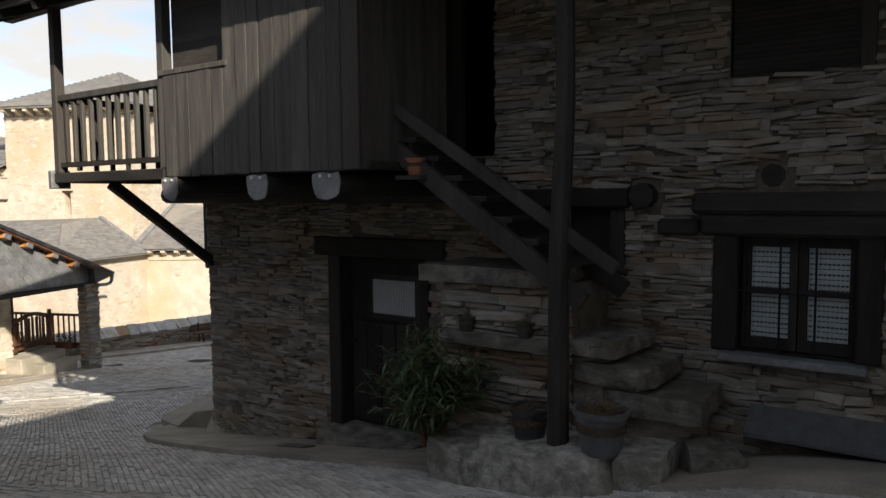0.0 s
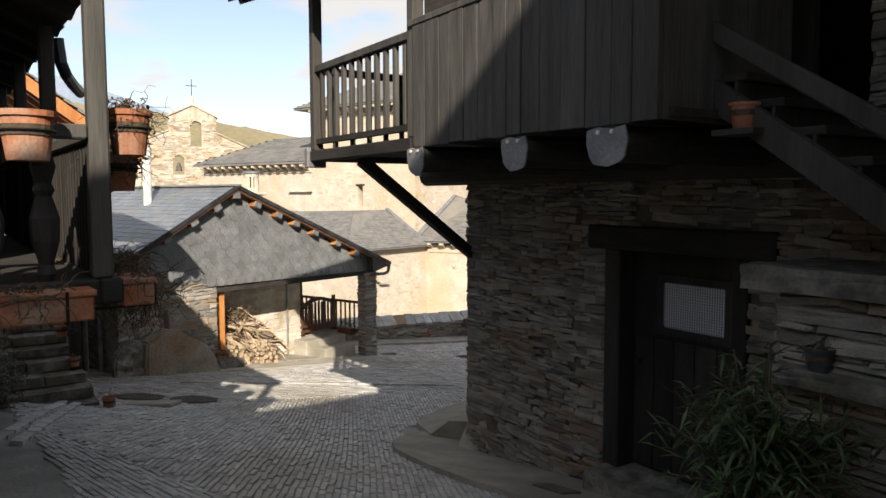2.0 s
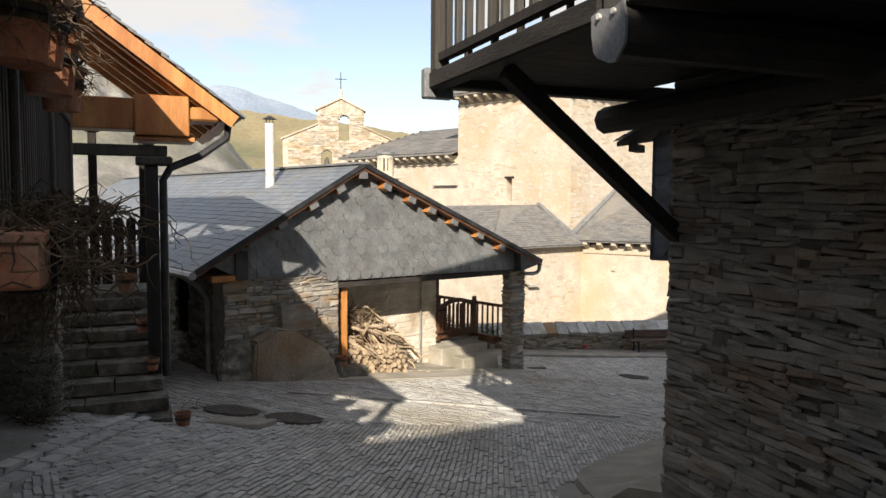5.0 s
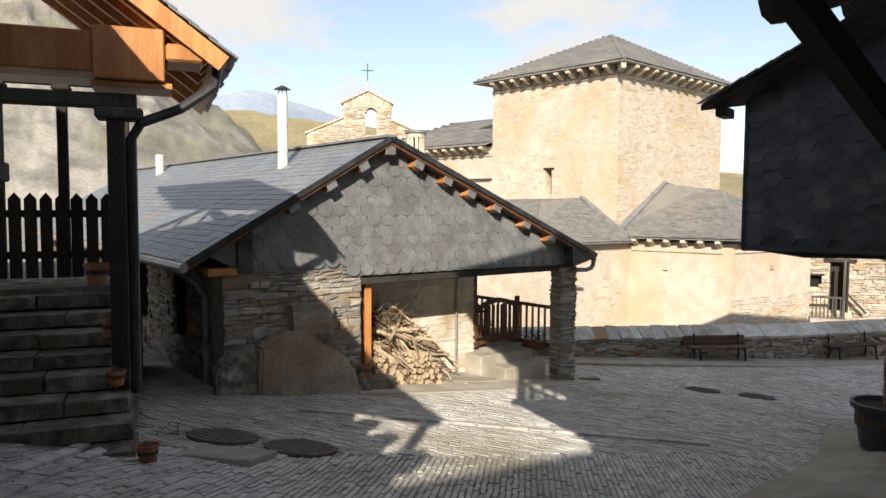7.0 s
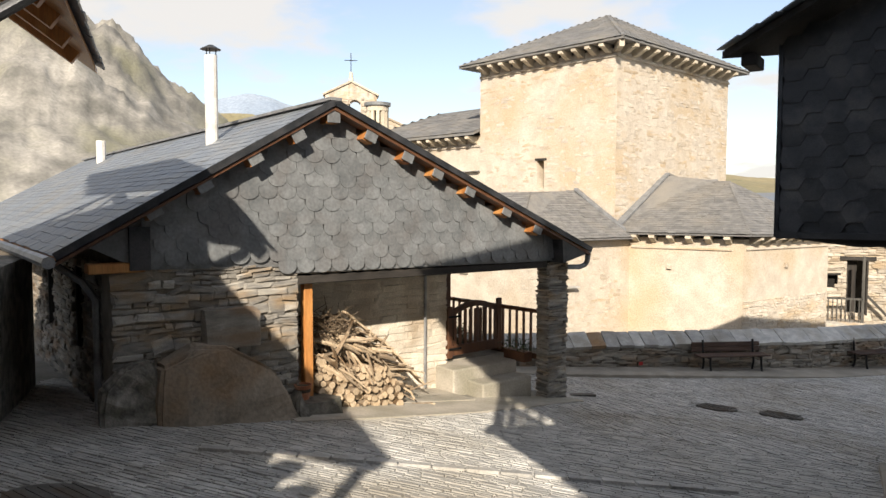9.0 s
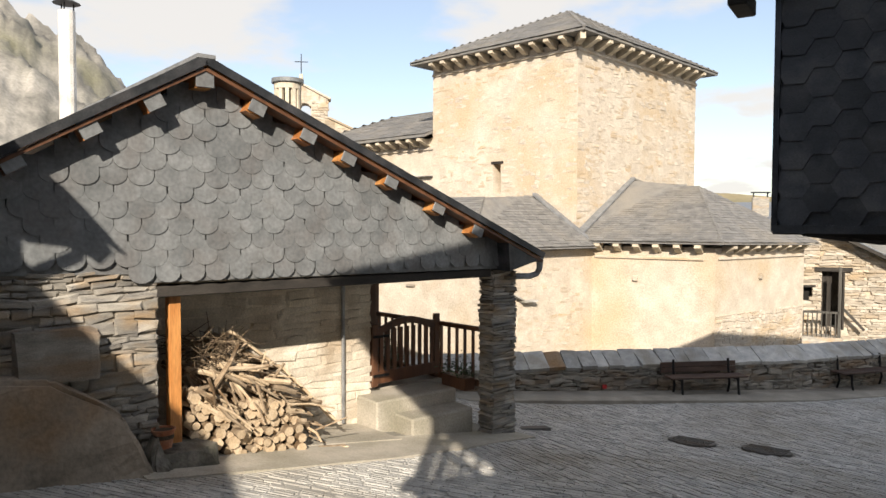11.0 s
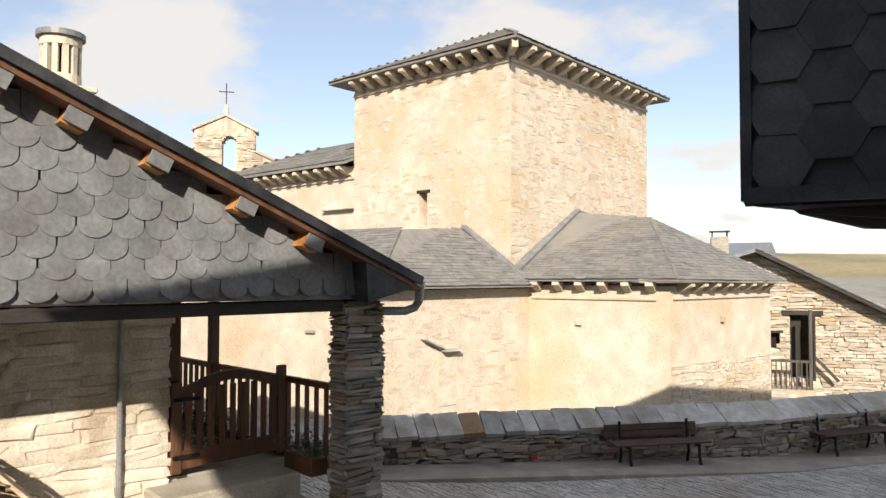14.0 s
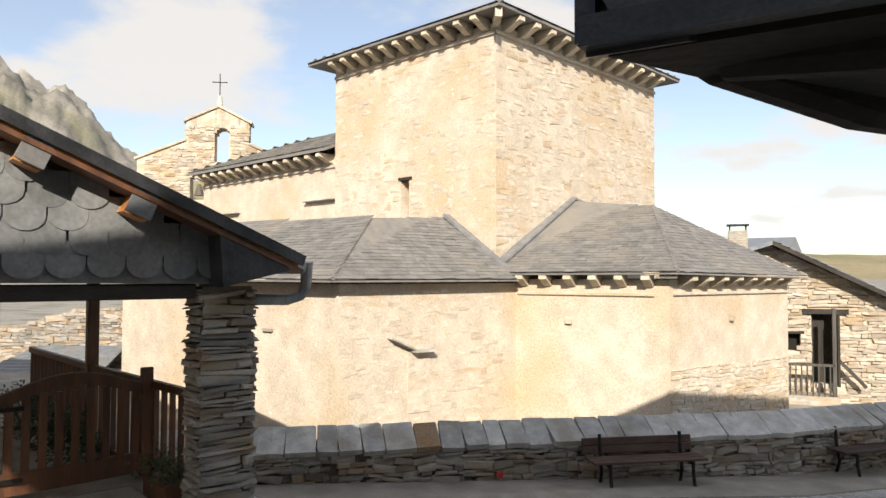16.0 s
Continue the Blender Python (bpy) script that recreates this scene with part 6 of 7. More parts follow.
part("downpipe", tube([LV(2.6, -0.18, 2.76), LV(2.6, -0.2, 2.56), LV(2.65, -0.24, 2.47), LV(2.85, -0.32, 2.42), LV(3.1, -0.42, 2.38)], 0.05, 9), M_DARKZINC, hl, "dark gutter outlet elbow")
stones(Lh @ pose(0, 0.14, 0), 5.5, 5.95, -1.9, 0.8, M_SCHIST, lwall, [], seed=74, proud=0.05, near=(5.4, 6, -1.6, 0.8))
stones(LE, -2.6, -0.14, -1.9, 0.8, M_SCHIST, lend, [], seed=75, proud=0.06, course=(0.04, 0.14), length=(0.2, 0.7))

# ---- stair and porch next to it ----
st = thing("stone_steps", "worn schist steps climbing beside the balcony house", "stair", at=LV(6, 0, -1.4))
rnd = random.Random(76)
for k in range(8):
    x, z = 5.62 + k * 0.29, -1.23 + k * 0.14
    ye = -0.92 + 0.03 * k
    y = ye
    while y < 0.95:
        w = rnd.uniform(0.45, 0.9)
        part("step_stone", rock(Lh @ pose(x + 0.25, y + w / 2, z - 0.12, 0, rnd.uniform(-1, 1), rnd.uniform(-2, 2)), 0.55, w - 0.01, 0.12 + rnd.uniform(-0.01, 0.015), 300 + k * 7 + int(y * 9), 0.12, 2), M_BLOCK, st)
        y += w
    bm = box(x + 0.06, 8.3, ye + 0.05, 0.95, -2.3, z - 0.10, Lh)
    part("riser", bm, M_MORTAR, st)
part("landing", box(7.9, 11.5, -0.85, 2.6, -2.3, -0.2, Lh), M_BLOCK, st)
for k in range(7):
    stones(Lh @ pose(5.68 + k * 0.29, 0, 0, 0, 0, -90), -0.95, 0.9 - 0.03 * k, -1.46 + k * 0.14, -1.33 + k * 0.14, M_SCHIST_GREY, st, [], seed=400 + k, proud=0.03, course=(0.04, 0.08), length=(0.15, 0.45)) if k > 0 else None
h2 = thing("timber_porch", "timber porch with an orange pine roof over the stone steps", "porch", at=LV(6.57, -0.82, -1.05))
part("post", box(6.46, 6.60, -0.85, -0.71, -1.10, 1.38, Lh, 0.01), M_WOOD, h2, "tall dark squared post")
part("post_capital", box(6.42, 6.72, -1.0, -0.62, 1.38, 1.48, Lh, 0.02), M_BOARD, h2)
part("beam", box(6.48, 6.66, -0.95, 1.4, 1.48, 1.60, Lh, 0.012), M_BOARD, h2, "grey weathered cross beam")
for y in (-0.75, -0.1, 0.55, 1.2):
    part("post", box(9.0, 9.11, y - 0.055, y + 0.055, -0.2, 2.0, Lh, 0.01), M_WOOD, h2)
    part("post_capital", box(8.95, 9.16, y - 0.1, y + 0.1, 1.93, 2.0, Lh, 0.02), M_WOOD, h2)
part("beam", box(8.98, 9.13, -0.95, 2.4, 2.0, 2.14, Lh), M_WOODH, h2)
part("beam", box(6.6, 9.1, -0.86, -0.74, 1.70, 1.82, Lh), M_WOODH, h2)
for k in range(14):
    y = -0.72 + k * 0.15
    part("picket", prism([(-0.06, 0), (0.06, 0), (0.06, 0.86), (0.0, 0.93), (-0.06, 0.86)], Lh @ pose(8.6, y, -0.16, 0, 0, 90), 0.02), M_WOOD, h2)
part("rail", box(8.6, 8.66, -0.8, 1.4, 0.05, 0.13, Lh), M_WOOD, h2)
part("rail", box(8.6, 8.66, -0.8, 1.4, 0.5, 0.58, Lh), M_WOOD, h2)
part("handrail", beam(LV(8.55, -0.82, 0.75), LV(6.6, -0.82, -0.1), 0.06, 0.13, 0.01), M_WOOD, h2)
part("handrail", beam(LV(8.55, -0.82, 0.3), LV(6.6, -0.82, -0.58), 0.05, 0.13, 0.01), M_WOOD, h2)
r2 = part("roof", bmesh.new(), M_ROOF, h2, "slate roof on orange pine rafters")
def rz(y):
    return 1.95 + (y + 1.7) * 0.74
part("deck", slab([LV(*p) for p in ((6.35, -1.7, rz(-1.7)), (10.5, -1.7, rz(-1.7)), (10.5, 2.3, rz(2.3)), (6.35, 2.3, rz(2.3)))], 0.05), M_ORANGE, r2, "orange pine boarding")
roof_slates([LV(*p) for p in ((10.5, -1.75, rz(-1.75) + 0.01), (6.3, -1.75, rz(-1.75) + 0.01), (6.3, 2.3, rz(2.3) + 0.01), (10.5, 2.3, rz(2.3) + 0.01))], M_ROOF, r2, 0.2, 0.3, 0.02, seed=77)
part("verge_board", beam(LV(6.32, -1.66, rz(-1.66) - 0.1), LV(6.32, 2.3, rz(2.3) - 0.1), 0.04, 0.15), M_ORANGE, r2, "orange pine verge board")
for x in (6.45, 6.95, 7.5, 8.2, 9.0, 9.8):
    part("rafter", beam(LV(x, -1.55, rz(-1.55) - 0.13), LV(x, 2.2, rz(2.2) - 0.13), 0.1, 0.14), M_ORANGE, r2)
part("tie_beam", box(6.36, 6.9, -1.18, -0.62, 1.70, 2.14, Lh, 0.012), M_ORANGE, r2, "heavy orange pine beam end")
part("tie_beam", box(6.44, 6.84, -0.62, 2.0, 1.76, 2.1, Lh, 0.012), M_ORANGE, r2)
part("tie_beam", box(6.40, 6.9, -1.24, -0.6, 1.645, 1.695, Lh, 0.006), M_ORANGE, r2)
part("corbel", box(6.36, 6.85, -1.5, -1.19, 1.88, 2.03, Lh, 0.02), M_ORANGE, r2)
part("downpipe", tube([LV(6.55, -1.62, 1.88), LV(6.55, -1.6, 1.72), LV(6.55, -1.3, 1.5), LV(6.5, -0.98, 1.36), LV(6.52, -0.9, 1.22), LV(6.52, -0.9, -1.0)], 0.045, 9), M_DARKZINC, h2, "dark rain pipe down the post")

# ---- far house past the church ----
fhm = frame_of(-6.9, 33.2, 12)
FV = lambda x, y, z: fhm @ Vector((x, y, z))
fh = thing("far_house", "far schist cottage with a small wooden landing and slate roof", "house", at=FV(3, 1, -3.4))
FD = (0.5, 1.05, -2.95, -1.27)
FW = (-0.12, 0.26, -2.18, -1.76)
ROOF_AT = lambda x: 0.40 - 0.52 * (x + 0.36) if x > -0.36 else 0.40 + 0.25 * (x + 0.36)
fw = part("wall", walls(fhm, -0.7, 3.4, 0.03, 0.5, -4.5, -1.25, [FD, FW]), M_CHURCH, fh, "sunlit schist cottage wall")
part("wall", prism([(-0.7, -1.25), (3.4, -1.25), (3.4, ROOF_AT(3.4) + 0.01), (-0.36, 0.38), (-0.7, 0.3)], fhm @ pose(0, 0.03, 0), 0.4), M_CHURCH, fh)
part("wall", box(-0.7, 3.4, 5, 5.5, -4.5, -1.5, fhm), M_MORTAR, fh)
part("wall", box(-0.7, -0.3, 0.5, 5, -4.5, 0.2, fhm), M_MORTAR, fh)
part("door", box(0.5, 0.8, 0.25, 0.3, -2.95, -1.27, fhm), M_WOOD, fh, "dark wooden door standing ajar")
part("door_leaf", box(1.0, 1.05, -0.45, 0.1, -2.95, -1.27, fhm), M_WOOD, fh)
# near-black sheet paints the cottage's unlit inside
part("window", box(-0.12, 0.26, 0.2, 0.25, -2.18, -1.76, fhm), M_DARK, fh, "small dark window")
part("lintel", box(0.3, 1.3, -0.05, 0.2, -1.27, -1.15, fhm), M_WOODH, fh)
part("lintel", box(-0.2, 0.34, -0.04, 0.2, -1.76, -1.68, fhm), M_WOODH, fh)
part("post", box(0.86, 0.94, -0.7, -0.62, -3.3, -1.1, fhm), M_BOARD, fh)
part("landing", box(-0.1, 1.0, -0.75, 0.0, -3.6, -3.15, fhm), M_SCHIST_GREY, fh)
for k in range(8):
    part("baluster", box(-0.05 + k * 0.12, -0.02 + k * 0.12, -0.69, -0.66, -3.15, -2.45, fhm), M_BOARD, fh)
part("rail", box(-0.08, 0.9, -0.7, -0.65, -2.46, -2.40, fhm), M_BOARD, fh)
part("handrail", beam(FV(1.05, -0.3, -2.35), FV(1.6, -0.3, -2.95), 0.06, 0.08), M_BOARD, fh)
fr = part("roof", bmesh.new(), M_ROOF, fh, "blue-grey slate roof")
q4 = [FV(4.0, -0.45, ROOF_AT(4.0) + 0.1), FV(4.0, 5.8, ROOF_AT(4.0) + 0.1), FV(-0.36, 5.8, 0.5), FV(-0.36, -0.45, 0.5)]
part("deck", slab([q4[1], q4[0], q4[3], q4[2]], 0.1), M_WOODH, fr)
roof_slates(q4, M_ROOF, fr, 0.22, 0.36, 0.02, seed=80)
part("deck", slab([FV(-0.36, -0.45, 0.5), FV(-1.0, -0.45, 0.30), FV(-1.0, 5.8, 0.30), FV(-0.36, 5.8, 0.5)], 0.1), M_ROOF, fr)
ch2 = thing("far_chimney", "grey stone chimney with a metal lid on the far roof", "chimney", at=FV(-0.9, 6.5, 0.2))
part("shaft", box(-1.25, -0.65, 6.3, 6.9, -3.4, 1.15, fhm, 0.02), M_SCHIST_GREY, ch2)
part("lid", box(-1.3, -0.6, 6.25, 6.95, 1.32, 1.36, fhm), M_DARKZINC, ch2)
for dx, dy in ((-1.2, 6.35), (-0.7, 6.35), (-1.2, 6.85), (-0.7, 6.85)):
    part("strut", box(dx - 0.02, dx + 0.02, dy - 0.02, dy + 0.02, 1.15, 1.32, fhm), M_DARKZINC, ch2)
stones(fhm, -0.7, 3.4, -4.0, 0.3, M_BELFRY, fw, [FD, FW, (0.3, 1.3, -1.27, -1.15)], seed=81, proud=0.04, course=(0.06, 0.14), length=(0.15, 0.5), top=lambda x: ROOF_AT(x) - 0.08)
far2 = thing("far_house", "distant slate-roofed house behind the church chapel", "house", at=(-8, 42, -3.5))
part("wall", box(-12, -7.6, 40, 46, -4.5, 0.3), M_SCHIST, far2)
part("roof", prism([(-0.4, 0.1), (6.4, 0.1), (3, 1.05)], pose(-12.4, 39.6, 0, 0, 0, 90), -4.6), M_ROOF, far2)
mast = thing("radio_mast", "thin lattice radio mast on the far slope", "mast", at=(3.4, 60, -3))
for dx, dy in ((0, 0), (0.4, 0), (0.2, 0.35)):
    part("leg", tube([(3.2 + dx, 60 + dy, -3.8), (3.4, 60.1, 4.5)], 0.03, 4), M_ZINC, mast)
for k in range(9):
    part("tie", tube([(3.05, 60, -2.5 + k * 0.75), (3.75, 60, -2.1 + k * 0.75)], 0.025, 4), M_ZINC, mast)

gwm = frame_of(-29.4, 23.96, 32.6)
gw = thing("garden_wall", "tall rough rubble garden wall beyond the church", "stone wall", at=gwm @ Vector((3, 0, -3.6)))
part("core", prism([(0, -4.2), (7, -4.2), (7, -1.3), (4.2, -1.4), (2.6, -1.9), (0, -2.0)], gwm @ pose(0, 0.05, 0), 0.5), M_LOAM, gw)
stones(gwm @ pose(0, 0.05, 0), 0, 7, -4.0, -1.3, M_SCHIST_GREY, gw, [], seed=88, proud=0.06, course=(0.06, 0.18), length=(0.15, 0.5), wild=1.6, top=lambda x: float(np.interp(x, (0, 2.6, 4.2, 7), (-2.05, -1.95, -1.45, -1.35))))
shed = thing("garden_shed", "low garden shed with a blue-grey slate roof", "shed", at=gwm @ Vector((3.4, -1.4, -4)))
part("wall", box(2.3, 5.6, -1.9, -0.1, -4.4, -3.3, gwm), M_SCHIST, shed)
part("deck", slab([gwm @ Vector(p) for p in ((2.1, -2.1, -3.3), (5.8, -2.1, -3.3), (5.8, 0.0, -2.55), (3.2, 0.0, -2.55))], 0.06), M_WOODH, shed)
roof_slates([gwm @ Vector(p) for p in ((2.1, -2.12, -3.295), (5.8, -2.12, -3.295), (5.8, 0.0, -2.545), (3.2, 0.0, -2.545))], M_ROOF, shed, 0.2, 0.3, 0.012, seed=89)

# ---- unseen houses added behind the walker to shade the lane ----
hd = thing("unseen_house", "unseen plain schist house added to shade the lane", "house", at=(6, -5, 0.4))
# gable slope set so its shadow edge crosses the balcony boards
part("wall", prism([(-1.0, -1), (14, -1), (14, 5.6), (6.6, 10.2), (-1.0, 5.25)], pose(0, -4.0, 0, 0, 0, 0) @ Matrix.Scale(-1, 4, (0, 1, 0)), 10), M_SCHIST, hd)
for a, b in (((-1.3, 5.12), (6.6, 10.35)), ((6.6, 10.35), (14.4, 5.5))):
    part("roof", slab([(a[0], -3.7, a[1]), (b[0], -3.7, b[1]), (b[0], -14.3, b[1]), (a[0], -14.3, a[1])][::-1], 0.12), M_ROOF, hd)
he = thing("unseen_house", "unseen plain schist house added to close the lane behind", "house", at=(-8, -8, 0.8))
part("wall", box(-14, -4.5, -14, -4, -1, 4.6), M_SCHIST, he)
part("roof", prism([(-0.4, 4.5), (10.4, 4.5), (5, 7.2)], pose(-14.4, -14, 0, 0, 0, 90), -10.2), M_ROOF, he)

# ---- hills ----
def ridge(name, az, el, dist, material, label, rough, seed, depth=1.6):
    """A range of hills: azimuths in degrees left of ahead, heights in degrees, at dist metres."""
    n = 320
    verts, faces = [], []
    rows = 34
    for i in range(n + 1):
        a = az[0] + (az[-1] - az[0]) * i / n
        e = float(np.interp(a, az[::-1], el[::-1]))
        top = dist * math.tan(radians(e))
        for j in range(rows + 1):
            f = j / rows
            d = dist * (1 - 0.45 * (1 - f))
            h = top * f ** 1.25 - 6 * (1 - f)
            p = Vector((math.sin(radians(-a)) * d, math.cos(radians(a)) * d, 0))
            q = p * (12.0 / dist)
            h += top * rough * f * (noise.noise(q + Vector((seed, 0, f * 2))) + 0.6 * noise.noise(q * 2.7 + Vector((seed, 3, 0))) + 0.4 * abs(noise.noise(q * 6 + Vector((0, seed, f)))) + 0.24 * abs(noise.noise(q * 15 + Vector((0, seed, f * 5)))) + 0.05 * noise.noise(q * 40))
            verts.append((p.x, p.y, h - 2))
    for i in range(n):
        for j in range(rows):
            k = i * (rows + 1) + j
            faces.append((k, k + rows + 1, k + rows + 2, k + 1))
    ob = mesh_part(name, verts, faces, material)
    for p in ob.data.polygons:
        p.use_smooth = True
    return tagged(ob, label, "mountain", kind="structure")


ridge("backdrop_far", [70, 60, 54, 51, 49, 46, 43, 40, 36], [5, 6.5, 7.6, 8.3, 8.1, 7.2, 6.2, 5.5, 4], 2400, M_FAR, "far mountain with blue distance haze in its colour", 0.025, 5)
ridge("backdrop_hill", [75, 62, 56, 52, 48, 44, 40, 36, 32, 26, 15, 5, -5, -20], [7, 7.4, 7.0, 6.9, 6.6, 6.3, 5.8, 5.2, 4.5, 3.6, 2.5, 1.5, 1.3, 1.2], 1200, M_HILL, "dry ochre hillside behind the village", 0.05, 9)
ridge("backdrop_mountain", [120, 100, 85, 75, 70, 67, 64, 61.5, 59, 56.5, 54, 51, 48], [13, 15, 15, 15, 14.8, 14.6, 14.8, 13.6, 12.2, 9.6, 7.6, 5.5, 2], 600, M_MOUNT, "steep grey rocky mountainside", 0.16, 2)
ridge("backdrop_hill_behind", [-20, -60, -100, -140, -180, -220, -240], [1.2, 5, 8, 9, 10, 11, 12], 900, M_HILL, "hills closing the valley behind", 0.08, 4)


# ---- pots, plants and small things ----
rnd = random.Random(90)
# oleander by the door
ol = thing("oleander_bush", "dense oleander bush with narrow dark green leaves", "bush", at=R @ Vector((4.05, -1.05, -0.5)))
oc = R @ Vector((4.12, -1.12, -0.35))
bm, bs = bmesh.new(), bmesh.new()
for k in range(95):
    a, s = rnd.uniform(0, 2 * math.pi), rnd.uniform(0.1, 0.95)
    tip = oc + Vector((math.cos(a) * 0.56 * s, math.sin(a) * 0.5 * s, 0.15 + rnd.uniform(0.25, 0.85) * (1.15 - 0.6 * s)))
    mid = oc + (tip - oc) * 0.55 + Vector((0, 0, 0.12))
    add_tube(bs, [oc + Vector((rnd.uniform(-0.08, 0.08), rnd.uniform(-0.08, 0.08), 0)), mid, tip], [0.007, 0.005, 0.003], 4, False)
    for j in range(22):
        f = rnd.uniform(0.25, 1.0)
        p = (mid + (tip - mid) * (f * 2 - 1)) if f > 0.5 else (oc + (mid - oc) * f * 2)
        d = Vector((rnd.uniform(-1, 1), rnd.uniform(-1, 1), rnd.uniform(-0.3, 0.9)))
        leaf_faces(bm, p, d, rnd.uniform(0.11, 0.19), 0.021, rnd.uniform(0, 0.8), rnd)
part("foliage", bm, M_LEAF, ol)
part("stem_tangle", bs, M_DRY, ol)
q = R @ Vector((4.9, -0.95, 0))
pot(q.x, q.y, -0.225, 0.15, 0.26, M_PLASTIC, "black plastic pot with a sparse plant on the stone planter")
q2 = R @ Vector((5.52, -1.1, 0))
pot(q2.x, q2.y, -0.14, 0.19, 0.3, M_GREYPOT, "grey plastic pot with a withered shrub on the stone planter")


def dry_plant(at, n, length, label, leaves=60, name="withered_plant", mat=None, hang=0.4, spread=0.12):
    t = thing(name, label, "plant", at=at)
    bm = bmesh.new()
    stem_tangle(bm, at, spread, n, length, rnd, 0.004, hang)
    part("stem_tangle", bm, M_DRY, t)
    if leaves:
        bm = bmesh.new()
        for _ in range(leaves):
            a = rnd.uniform(0, 2 * math.pi)
            rr = rnd.uniform(0, length * 0.5)
            p = Vector(at) + Vector((math.cos(a) * rr, math.sin(a) * rr, rnd.uniform(-0.7 * hang, 0.4 - 0.15 * hang) * length))
            leaf_faces(bm, p, (rnd.uniform(-1, 1), rnd.uniform(-1, 1), rnd.uniform(-1, 0.6)), rnd.uniform(0.02, 0.05), 0.014, 0.5, rnd)
        part("foliage", bm, mat or M_DEADLEAF, t)
    return t


dry_plant((q2.x, q2.y, 0.14), 26, 0.28, "withered twiggy shrub in the grey pot", 90, hang=0.1)
dry_plant((q.x, q.y, 0.0), 18, 0.3, "thin dry grass in the black pot", 40, hang=0.15)
for x in (4.25, 4.78):
    q = R @ Vector((x, -0.8, 0.5))
    pot(q.x, q.y, q.z, 0.075, 0.13, M_PLASTIC, "small dark pot on the stone ledge")
    dry_plant((q.x, q.y, q.z + 0.12), 14, 0.14, "small plant in a pot on the ledge", 60, mat=M_GREYLEAF, hang=0.2, spread=0.06)
q = R @ Vector((3.98, -1.1, 1.93))
pot(q.x, q.y, 1.755, 0.075, 0.13, M_TERRA, "small orange pot at the head of the stair")
tagged(part("pot_shelf", box(3.86, 4.1, -1.2, -1.0, 1.72, 1.75, R), M_WOOD), "small dark shelf bracket on the stair head", "shelf")

# hanging pots on the long balcony
for k, (x, y, z, r, h) in enumerate(((0.17, -0.2, 1.66, 0.13, 0.26), (0.5, -0.2, 1.45, 0.13, 0.24), (-0.16, 0.36, 1.6, 0.14, 0.25), (1.05, -0.2, 1.52, 0.14, 0.26), (1.7, -0.2, 1.5, 0.14, 0.26), (2.4, -0.2, 1.5, 0.13, 0.24))):
    q = LV(x, y, z)
    pot(q.x, q.y, q.z, r, h, M_TERRA, "terracotta pot hung on the balcony rail")
    bm = bmesh.new()
    add_tube(bm, [q + Vector((math.cos(a) * r * 0.95, math.sin(a) * r * 0.95, h * 0.6)) for a in [j * math.pi / 8 for j in range(17)]], 0.006, 4, False)
    add_tube(bm, [LV(x, -0.05, z + h * 0.75) if y < 0 else LV(-0.05, y, z + h * 0.75), LV(x, y, z + h * 0.6)], 0.008, 4, False)
    tagged(part("pot_ring", bm, M_IRON), "black iron ring bracket holding a pot", "bracket")
    if y < 0:
        dry_plant((q.x, q.y, q.z + h * 0.92), 70, 0.3, "withered hanging plant trailing from a pot", 300, hang=0.55)
for x0, x1, y0, y1, lab in ((0.1, 0.5, -0.3, -0.12, "terracotta trough on an iron bracket"), (-0.3, -0.11, 0.1, 0.75, "long terracotta trough on an iron bracket")):
    t = thing("flower_trough", lab, "planter", at=LV((x0 + x1) / 2, (y0 + y1) / 2, 0.72))
    bm = bmesh.new()
    add_box(bm, x0, x1, y0, y1, 0.77, 0.9, Lh, 0.01)
    add_box(bm, x0 - 0.012, x1 + 0.012, y0 - 0.012, y1 + 0.012, 0.9, 0.93, Lh, 0.005)
    part("body", bm, M_TERRA, t)
    part("soil", box(x0 + 0.02, x1 - 0.02, y0 + 0.02, y1 - 0.02, 0.915, 0.925, Lh), M_SOIL, t)
    for f in (0.2, 0.8):
        xx, yy = x0 + (x1 - x0) * f, y0 + (y1 - y0) * f
        bx, by = (xx, 0.1) if y0 < -0.1 else (0.1, yy)
        part("bracket", tube([LV(bx, by, 0.76), LV(xx, yy, 0.76), LV(xx if y0 < -0.1 else x0 - 0.02, y0 - 0.02 if y0 < -0.1 else yy, 0.76), LV(xx if y0 < -0.1 else x0 - 0.02, y0 - 0.02 if y0 < -0.1 else yy, 0.93)], 0.008, 5), M_IRON, t)
    c = LV((x0 + x1) / 2, (y0 + y1) / 2, 0.92)
    dry_plant(c, 60, 0.28, "dry tangled stems in a trough", 130, hang=0.8, spread=0.5)
c = LV(1.35, -0.25, 0.95)
dry_plant(c, 150, 0.45, "thick tangle of dry creeper on the balcony edge", 500, hang=0.9, spread=0.6)
c = LV(0.45, -0.25, 0.8)
dry_plant(c, 90, 0.36, "dry creeper hanging below the balcony", 260, hang=1.0, spread=0.5)
# bush at the foot of the wall
bq = LV(5.05, 0.28, 0)
bz = ground_z(bq.x, bq.y)
bu = thing("grey_bush", "grey-green leafy bush at the foot of the schist wall", "bush", at=(bq.x, bq.y, bz))
bm, bs = bmesh.new(), bmesh.new()
